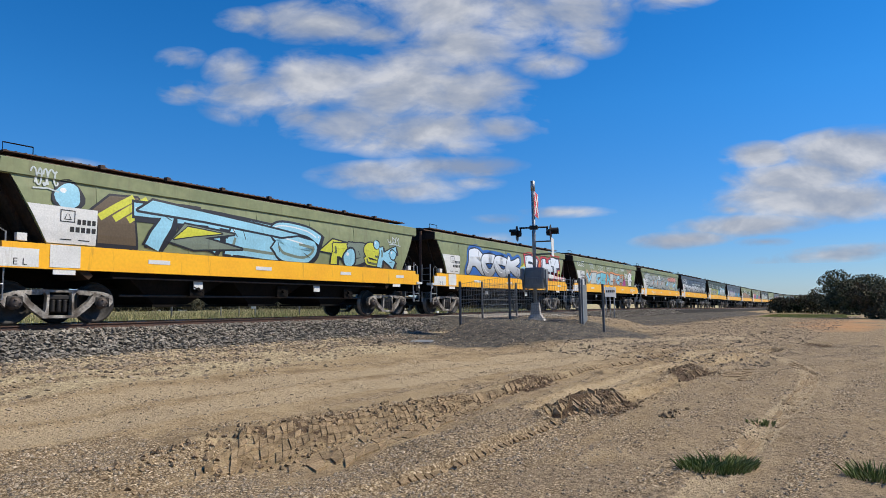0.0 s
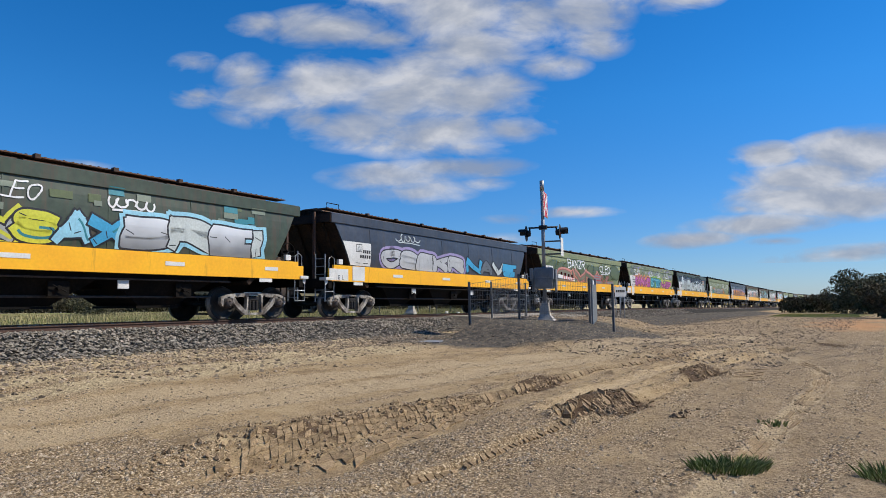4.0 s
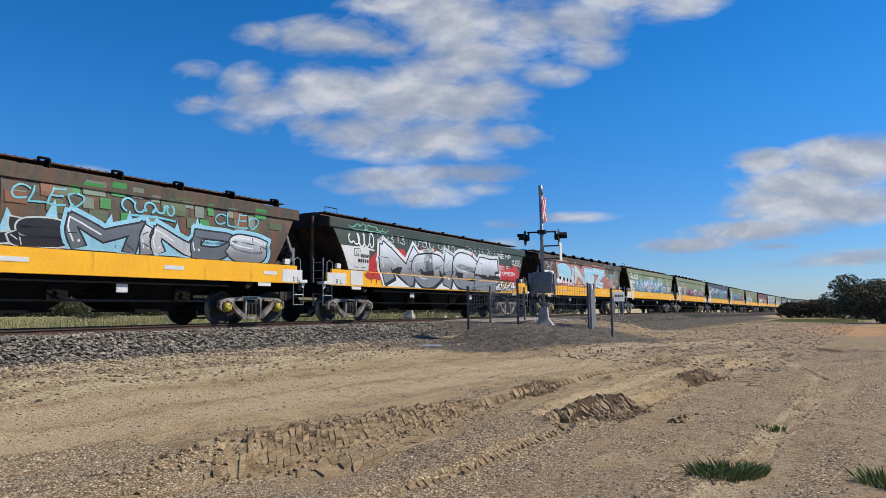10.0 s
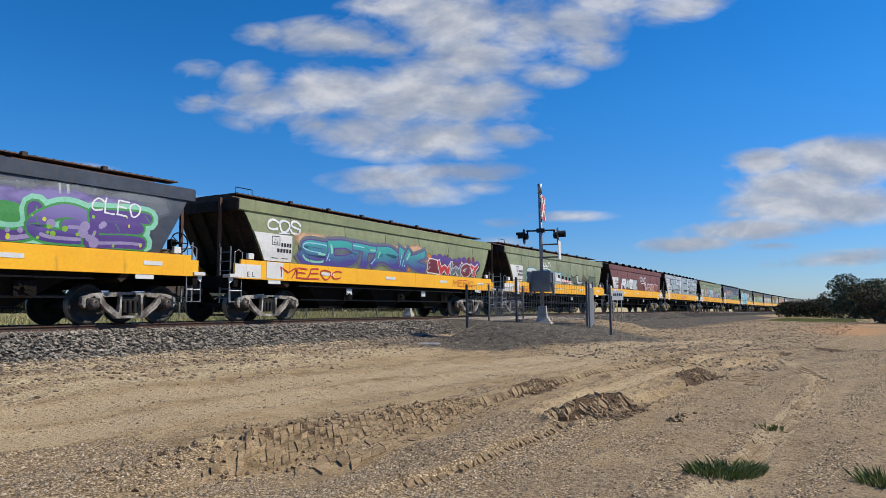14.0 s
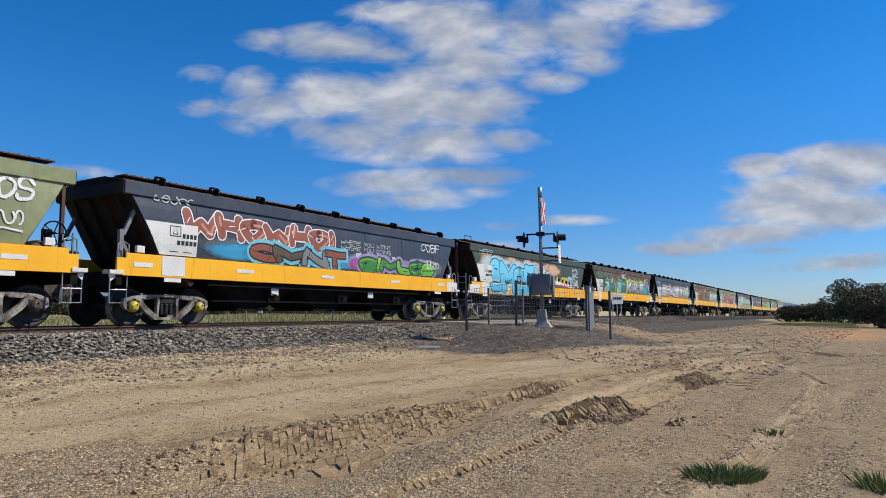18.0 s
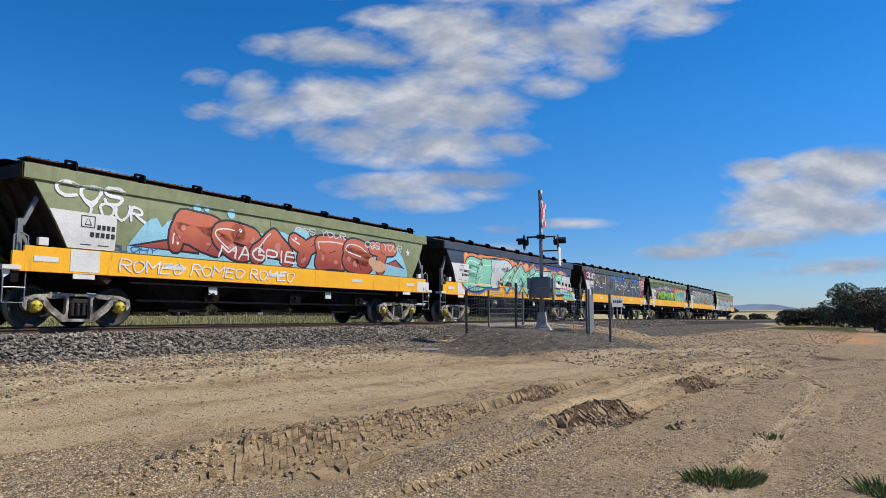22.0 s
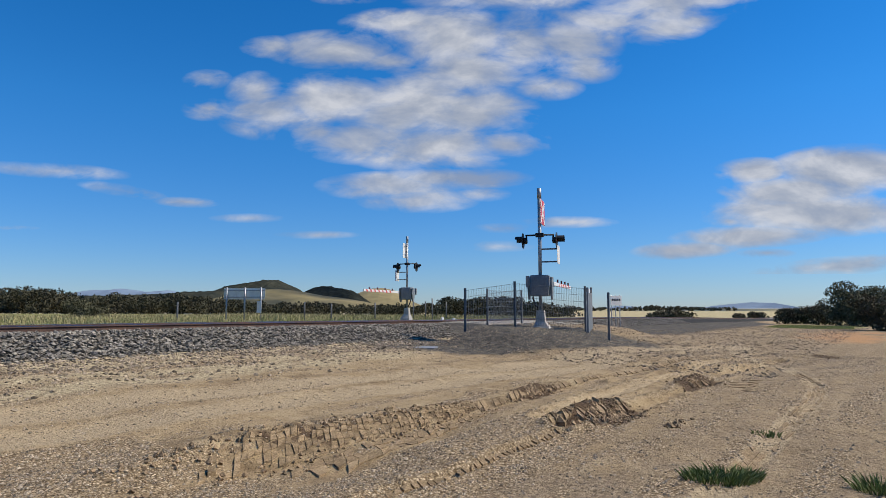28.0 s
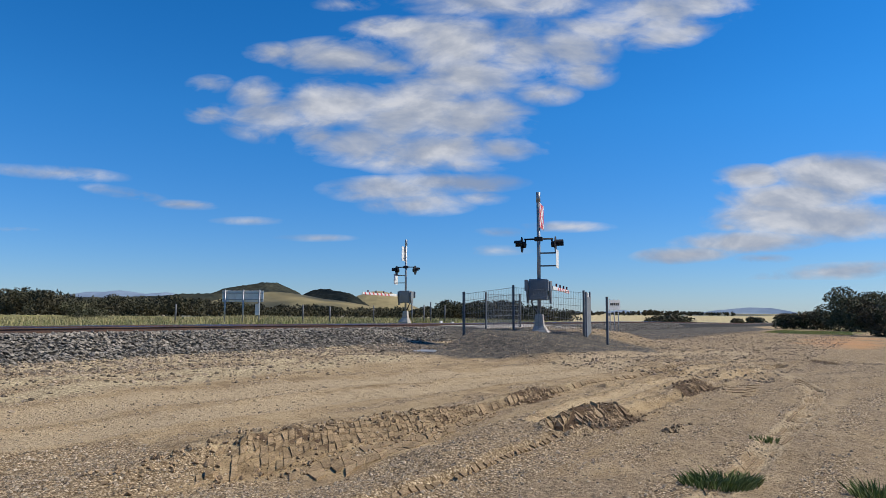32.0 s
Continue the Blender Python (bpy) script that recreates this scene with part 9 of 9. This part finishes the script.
def woods(name, lo, hi, dist, heights, n_trees, n, size, leaf, label, seed):
    """A far belt of trees as one scatter, with an uneven top."""
    r = np.random.RandomState(seed)
    blobs = []
    for i in range(n_trees):
        s = lo + (hi - lo) * (i + r.uniform(0, 1)) / n_trees
        d = dist * r.uniform(0.92, 1.12)
        x, y = spot(d, s)
        g0 = float(ground_z(x, y))
        h = (np.interp(s, heights[0], heights[1]) * r.uniform(0.75, 1.05) + 0.34) * d / dist - g0
        wd = h * r.uniform(0.35, 0.6)
        for k in range(4):
            blobs.append((x + r.normal() * wd * 0.5, y + r.normal() * wd * 0.5, g0 + h * r.uniform(0.2, 0.75), wd * 0.7, wd * 0.7, h * 0.24))
    co, f = leaf_cloud(r, blobs, n, size)
    return soup(name, co, f, M[leaf], label)


woods("tree_belt", -0.76, -0.30, 175, ([-0.76, -0.66, -0.64, -0.60, -0.576, -0.55, -0.49, -0.39, -0.323, -0.3], [5.8, 5.7, 6.1, 6.3, 5.1, 4.0, 4.2, 4.2, 3.3, 3.0]), 150, 60000, 0.40, "leaf_far", "dense far belt of gum trees", 21)
woods("tree_belt_middle", -0.31, 0.20, 210, ([-0.31, -0.239, -0.188, -0.155, -0.121, -0.071, -0.02, 0.014, 0.056, 0.115, 0.165, 0.2], [2.8, 2.4, 2.6, 2.0, 1.5, 1.7, 2.0, 3.8, 4.3, 3.6, 2.3, 0.6]), 110, 44000, 0.40, "leaf_far", "far belt of gum trees behind the paddock", 22)
woods("tree_belt_distant", 0.18, 0.44, 700, ([0.18, 0.257, 0.316, 0.40, 0.44], [2.4, 1.3, 3.4, 1.0, 0.9]), 60, 7000, 0.9, "leaf_far", "thin line of distant trees on the plain", 23)


def tuft(x, y, seed, rad, h, n, m, name, label, lean=0.95):
    r = np.random.RandomState(seed)
    a, q = r.uniform(0, 6.28, n), rad * np.sqrt(r.uniform(0, 1, n))
    bx_, by_ = q * np.cos(a), q * np.sin(a)
    ht = h * r.uniform(0.5, 1.15, n)
    dx, dy = bx_ / rad * lean * ht + r.normal(0, 0.25, n) * ht, by_ / rad * lean * ht + r.normal(0, 0.25, n) * ht
    wv = r.uniform(0, 6.28, n)
    wx, wy = 0.006 * np.cos(wv), 0.006 * np.sin(wv)
    z0 = np.zeros(n) - 0.01
    co = np.stack([np.stack([bx_ - wx, by_ - wy, z0], -1), np.stack([bx_ + wx, by_ + wy, z0], -1), np.stack([bx_ + dx * 0.45 + wx * 0.8, by_ + dy * 0.45 + wy * 0.8, ht * 0.62], -1), np.stack([bx_ + dx, by_ + dy, ht], -1), np.stack([bx_ + dx * 0.45 - wx * 0.8, by_ + dy * 0.45 - wy * 0.8, ht * 0.62], -1)], 1).reshape(-1, 3)
    ob = soup(name, co, np.arange(n * 5).reshape(n, 5), m, label, "")
    ob.matrix_basis = pose(x, y, gz(x, y))
    return tagged(ob, label, "grass", "grass tufts in the yard")


for x, y, s, rad, h, n in ((6.62, 1.02, 1, 0.24, 0.11, 380), (6.48, 1.18, 2, 0.16, 0.08, 170), (6.78, 0.88, 6, 0.16, 0.09, 150), (6.95, -0.20, 3, 0.22, 0.11, 280), (9.25, 0.92, 4, 0.17, 0.05, 110), (6.85, 0.85, 5, 0.10, 0.08, 160)):
    tuft(x, y, s, rad, h, n, M["blade"], "grass_tuft", "spreading green grass tuft in bare earth")


def verge(name, n, xr, yr, h, m, label, seed, w=0.012):
    """Grass stalks over a strip."""
    r = np.random.RandomState(seed)
    x, y = r.uniform(*xr, n), r.uniform(*yr, n)
    k = 0.55 + 0.45 * np.sin(x * 0.35 + 2 * np.sin(y * 0.3)) * np.sin(x * 0.11)
    z = ground_z(x, y)
    ht = h * r.uniform(0.35, 1.1, n) * (0.45 + 0.55 * np.abs(k))
    wv = r.uniform(0, 6.28, n)
    dx, dy = r.normal(0, 0.22, n) * ht, r.normal(0, 0.22, n) * ht
    wx, wy = w * np.cos(wv), w * np.sin(wv)
    co = np.stack([np.stack([x - wx, y - wy, z - 0.02], -1), np.stack([x + wx, y + wy, z - 0.02], -1), np.stack([x + dx, y + dy, z + ht], -1)], 1).reshape(-1, 3)
    return soup(name, co, np.arange(n * 3).reshape(n, 3), m, label)


verge("dry_verge_grass", 26000, (5, 60), (22, 60), 0.42, M["dry_blade"], "tall dry grass along the far verge", 31, 0.02)
M["lush_blade"] = mat("bright_grass_blade", (0.30, 0.34, 0.09), 0.8, var=0.3, scale=0.4, c2=(0.42, 0.37, 0.15), bump=0, spec=0.2)
verge("green_paddock_grass", 11000, (62, 84), (-0.5, 6.0), 0.11, M["lush_blade"], "short green grass beside the shrubs", 33, 0.04)
verge("green_verge_grass", 9000, (5, 60), (21, 44), 0.32, M["blade"], "green grass along the far verge", 32, 0.02)


# ---- hills ----
def hill(name, ahead, lo, hi, tops, deep, m, label, seed, base=-8, rough=0.06):
    """A ridge whose crest passes through (side, height) tops."""
    ns, nd_ = 220, 40
    s = np.linspace(lo, hi, ns)[:, None] * np.ones((1, nd_))
    v = np.linspace(-1, 1, nd_)[None, :] * np.ones((ns, 1))
    d = ahead + v * deep
    cr = np.interp(s, [p[0] for p in tops], [p[1] for p in tops])
    X = FWD.x * d + RGT.x * ahead * s
    Y = FWD.y * d + RGT.y * ahead * s
    Z = base + (cr - base) * np.cos(v * math.pi / 2) ** 1.3 * (1 + rough * lumps(X, Y, seed, 4, deep * 0.7)) + (2.2 * np.abs(lumps(X, Y, seed + 9, 2, 22.0)) * np.cos(v * math.pi / 2) if m is M["hill_wood"] else 0)
    return grid_mesh(name, X, Y, Z, m, label)


M["hill_grass"] = mat("dry_hill_grass", (0.30, 0.24, 0.125), 0.95, var=0.2, scale=0.006, c2=(0.22, 0.185, 0.095), bump=0, bscale=0.05, spec=0.1)
M["hill_wood"] = mat("wooded_hill", (0.030, 0.036, 0.032), 0.95, var=0.45, scale=0.03, c2=(0.055, 0.056, 0.042), bump=0, bscale=0.10, spec=0.0)
# the haze of distance is put into the hill colour as blue
M["hill_far"] = mat("haze_tinted_hill", (0.21, 0.27, 0.35), 1.0, var=0.12, scale=0.004, bump=0, bscale=0.02, spec=0.0)
hill("hill_dry", 900, -0.36, -0.06, [(-0.36, 0), (-0.336, 10), (-0.306, 18.3), (-0.264, 24.3), (-0.239, 25), (-0.205, 21.2), (-0.172, 15.9), (-0.138, 12.8), (-0.113, 9), (-0.079, 0), (-0.06, -4)], 200, M["hill_grass"], "rounded hill of dry yellow grass", 51)
hill("hill_wooded", 1300, -0.36, -0.18, [(-0.36, 0), (-0.336, 19.8), (-0.324, 38), (-0.307, 46), (-0.282, 50), (-0.256, 55.5), (-0.244, 54.5), (-0.231, 46), (-0.218, 38.5), (-0.201, 19.6), (-0.18, 0)], 220, M["hill_wood"], "dark wooded hill", 52, rough=0.02)
hill("hill_wooded_low", 1150, -0.23, -0.10, [(-0.23, 0), (-0.214, 17.4), (-0.199, 28), (-0.189, 34.5), (-0.172, 37), (-0.147, 33.5), (-0.13, 28), (-0.117, 17), (-0.10, 0)], 180, M["hill_wood"], "low hill with scattered dark trees", 53, rough=0.02)
hill("hill_grassy_back", 1500, -0.16, -0.02, [(-0.16, 0), (-0.138, 22), (-0.121, 36), (-0.104, 43.8), (-0.088, 45), (-0.071, 40), (-0.058, 32), (-0.045, 16), (-0.02, 0)], 220, M["hill_grass"], "grassy hill with a dark crown", 54, rough=0.02)
hill("ridge_wooded", 1100, -0.80, -0.28, [(-0.8, 17), (-0.71, 17.3), (-0.45, 22), (-0.408, 23.8), (-0.378, 27), (-0.357, 26.8), (-0.323, 28.5), (-0.306, 16.8), (-0.28, 0)], 200, M["hill_wood"], "long wooded ridge", 55, rough=0.03)
hill("ridge_far", 2300, -0.59, -0.35, [(-0.59, 10), (-0.567, 35), (-0.547, 54.7), (-0.522, 64), (-0.5, 64), (-0.479, 68), (-0.441, 58.3), (-0.408, 62), (-0.382, 50), (-0.35, 20)], 250, M["hill_far"], "distant ridge with haze painted into its bluish colour", 56, rough=0.02)
hill("hill_blue", 2600, 0.38, 0.53, [(0.38, -6), (0.392, -2.5), (0.409, 8.4), (0.434, 14.8), (0.46, 21.3), (0.489, 19), (0.506, 10.2), (0.518, -2.9), (0.53, -6)], 200, M["hill_far"], "distant hills on the plain, haze painted into their blue", 57, rough=0.02)
hill("hill_blue_low", 2600, 0.21, 0.32, [(0.21, -6), (0.232, -1.9), (0.249, 4.5), (0.27, 8.8), (0.291, 2.2), (0.308, -4.4), (0.32, -6)], 200, M["hill_far"], "distant hills on the plain, haze painted into their blue", 58, rough=0.02)


# ---- clouds ----
# patches of one cloud layer: side and rise of the middle, half sizes (all in parts of the distance), lean, thickness
CLOUD_MIDDLE = [
    (-0.370, 0.360, 0.042, 0.018, 0, 0.6), (-0.364, 0.311, 0.047, 0.020, 0, 0.6), (-0.291, 0.342, 0.053, 0.033, 0, 0.8), (-0.260, 0.302, 0.095, 0.044, 0, 0.8),
    (-0.157, 0.323, 0.127, 0.055, 0, 1), (-0.053, 0.313, 0.158, 0.066, 0, 1), (0.042, 0.304, 0.116, 0.049, 0, 1), (-0.122, 0.265, 0.116, 0.044, 0, 0.9),
    (-0.019, 0.251, 0.148, 0.044, 0, 0.9), (0.101, 0.255, 0.074, 0.027, 0, 0.8), (0.032, 0.229, 0.084, 0.020, 0, 0.7), (-0.191, 0.275, 0.074, 0.031, 0, 0.7),
]
CLOUD_UPPER = [
    (-0.271, 0.415, 0.053, 0.020, 0, 0.7), (-0.166, 0.410, 0.116, 0.035, 0, 0.95), (-0.079, 0.389, 0.063, 0.024, 0, 0.7), (-0.070, 0.456, 0.095, 0.027, 0, 0.8),
    (0.017, 0.429, 0.127, 0.060, 0, 1), (0.042, 0.375, 0.116, 0.049, 0, 0.95), (0.130, 0.419, 0.084, 0.066, 0, 0.9), (0.200, 0.427, 0.095, 0.055, 0, 0.85),
    (0.225, 0.382, 0.063, 0.031, 0, 0.6), (0.163, 0.347, 0.063, 0.024, 0, 0.7), (0.262, 0.458, 0.106, 0.027, 0, 0.7), (0.358, 0.444, 0.074, 0.027, 8, 0.65),
    (0.402, 0.457, 0.063, 0.020, 8, 0.55), (0.368, 0.494, 0.158, 0.044, 6, 0.8), (0.106, 0.514, 0.211, 0.044, 0, 0.7), (-0.158, 0.501, 0.063, 0.016, 0, 0.45),
]
CLOUD_SIDE = [
    (0.623, 0.211, 0.135, 0.042, 4, 1.4), (0.486, 0.208, 0.068, 0.024, 0, 1.1), (0.544, 0.177, 0.125, 0.034, 3, 1.35), (0.576, 0.142, 0.185, 0.035, 0, 1.4),
    (0.439, 0.131, 0.037, 0.013, 0, 0.6), (0.472, 0.109, 0.130, 0.020, 3, 1.2), (0.370, 0.088, 0.085, 0.015, 3, 1.1), (0.488, 0.082, 0.047, 0.008, 0, 0.6),
    (0.588, 0.061, 0.127, 0.016, 5, 0.75), (0.193, 0.130, 0.079, 0.010, 0, 0.6), (0.099, 0.121, 0.063, 0.009, 0, 0.3), (0.073, 0.093, 0.074, 0.010, 0, 0.3),
]
CLOUD_LOW = [
    (-0.079, 0.187, 0.116, 0.024, 0, 0.8), (0.015, 0.199, 0.127, 0.020, 0, 0.8), (-0.037, 0.165, 0.095, 0.022, 0, 0.7), (0.057, 0.174, 0.053, 0.013, 0, 0.4),
    (-0.597, 0.212, 0.121, 0.014, -4, 0.45), (-0.493, 0.181, 0.074, 0.011, -9, 0.45), (-0.388, 0.162, 0.055, 0.009, -2, 0.55), (-0.295, 0.137, 0.063, 0.008, 0, 0.35),
    (-0.655, 0.122, 0.047, 0.005, 0, 0.35), (-0.191, 0.111, 0.074, 0.007, 0, 0.3),
]
CLOUD_HIGH = 180.0


def cloud_material():
    """A thin glowing layer of fair-weather cloud: soft patches, torn by noise, brighter where it is thick."""
    m = bpy.data.materials.new("cloud_cover")
    m.use_nodes = True
    nt = m.node_tree
    nd, ln = nt.nodes, nt.links
    nd.remove(nd["Principled BSDF"])

    def calc(kind, a, b, c=None):
        n = nd.new("ShaderNodeMath")
        n.operation = kind
        for k, v in enumerate((a, b, c)):
            if v is None:
                continue
            if isinstance(v, (int, float)):
                n.inputs[k].default_value = v
            else:
                ln.new(v, n.inputs[k])
        return n.outputs[0]

    # the layer's plan, folded so that far cloud is as finely drawn as near cloud
    sp = nd.new("ShaderNodeSeparateXYZ")
    ln.new(nd.new("ShaderNodeTexCoord").outputs["Object"], sp.inputs[0])
    fold = nd.new("ShaderNodeCombineXYZ")
    ln.new(calc("DIVIDE", sp.outputs[0], sp.outputs[1]), fold.inputs[0])
    ln.new(calc("DIVIDE", CLOUD_HIGH, sp.outputs[1]), fold.inputs[1])
    plan = fold.outputs[0]
    total = None
    for cx, cz, rx, rz, lean, wt in CLOUD_MIDDLE + CLOUD_UPPER + CLOUD_SIDE + CLOUD_LOW:
        mp = nd.new("ShaderNodeMapping")
        mp.vector_type = "TEXTURE"
        mp.inputs["Location"].default_value = (cx, cz, 0)
        mp.inputs["Rotation"].default_value = (0, 0, radians(lean))
        mp.inputs["Scale"].default_value = (rx * 1.08, rz * 1.08, 1)
        ln.new(plan, mp.inputs[0])
        g = nd.new("ShaderNodeTexGradient")
        g.gradient_type = "SPHERICAL"
        ln.new(mp.outputs[0], g.inputs[0])
        a = calc("MULTIPLY", g.outputs["Fac"], wt * 1.2)
        total = a if total is None else calc("MAXIMUM", a, total)

    def puffs(scale, detail, rough=0.6, off=0.0, tall=1.9):
        mp = nd.new("ShaderNodeMapping")
        mp.inputs["Location"].default_value = (0, off, 3.7)
        mp.inputs["Scale"].default_value = (1, tall, 1)
        ln.new(plan, mp.inputs[0])
        n = nd.new("ShaderNodeTexNoise")
        n.inputs["Scale"].default_value, n.inputs["Detail"].default_value, n.inputs["Roughness"].default_value = scale, detail, rough
        n.inputs["Distortion"].default_value = 0.35
        ln.new(mp.outputs[0], n.inputs["Vector"])
        return n.outputs[0]

    torn = calc("SUBTRACT", puffs(11.0, 9, 0.56, 0.0, 2.1), 0.5)
    near = calc("MINIMUM", calc("MULTIPLY_ADD", total, 3.5, 0.02), 1.0)
    dens = calc("MULTIPLY_ADD", calc("MULTIPLY", torn, near), 1.8, total)
    cov = ramp(nt, [(0.05, (0, 0, 0)), (0.30, (0.34, 0.34, 0.34)), (0.62, (0.78, 0.78, 0.78)), (1.0, (0.95, 0.95, 0.95))])
    ln.new(dens, cov.inputs[0])
    # sunlit tops and greyer bases are painted into the glow by noise
    lit = calc("SUBTRACT", puffs(7.0, 5, 0.55), puffs(7.0, 5, 0.55, -0.045))
    lit = calc("MULTIPLY_ADD", lit, 1.7, calc("MULTIPLY_ADD", torn, 0.5, 0.5))
    body = ramp(nt, [(0.22, (0.28, 0.335, 0.45)), (0.50, (0.42, 0.455, 0.53)), (0.78, (0.62, 0.635, 0.68))])
    ln.new(lit, body.inputs[0])
    em = nd.new("ShaderNodeEmission")
    ln.new(body.outputs[0], em.inputs[0])
    tr = nd.new("ShaderNodeBsdfTransparent")
    ms = nd.new("ShaderNodeMixShader")
    ln.new(cov.outputs[0], ms.inputs[0])
    ln.new(tr.outputs[0], ms.inputs[1])
    ln.new(em.outputs[0], ms.inputs[2])
    ln.new(ms.outputs[0], nd["Material Output"].inputs[0])
    return m


bm = bmesh.new()
vs = [bm.verts.new((x * CLOUD_HIGH, y * CLOUD_HIGH, 0)) for x, y in ((-2.2, 1.6), (2.2, 1.6), (16, 20), (-16, 20))]
bm.faces.new(vs)
clouds = done("cloud_backdrop", bm, cloud_material(), "broken white fair-weather cloud", "structure", fix=False)


def cloud_pose(t):
    """The layer drifts away along the view."""
    d = 0.0071 * CLOUD_HIGH * (t - 16.5)
    return pose(FWD.x * d, FWD.y * d, 0.34 + CLOUD_HIGH, 0, 0, HEAD - 90)


ROLL = 0.49


def motions():
    """The train runs through, slowing a little."""
    for k, w in WAGONS:
        walk(w, [(t, wagon_pose(place_of(k) - gone(t))) for t in np.arange(0, 33, 1.0).tolist()])
        # wheels turn while the wagon is near
        near = [f / FPS for f in range(0, 32 * FPS + 1) if -14 < place_of(k) - gone(f / FPS) < 48]
        if not near:
            continue
        times = sorted({0.0, *near, 32.0})
        for b in w.children:
            for ws in b.children:
                if ws.name.startswith("wheelset"):
                    x0, z0 = ws.location.x, ws.location.z
                    walk(ws, [(t, pose(x0, 0, z0, 0, math.degrees(-(gone(min(max(t, near[0]), near[-1])) - gone(near[0])) / ROLL), 0)) for t in times])
    # the cloud sheet drifts slowly away
    walk(clouds, [(t, cloud_pose(t)) for t in (0, 8, 16, 24, 32)])


motions()
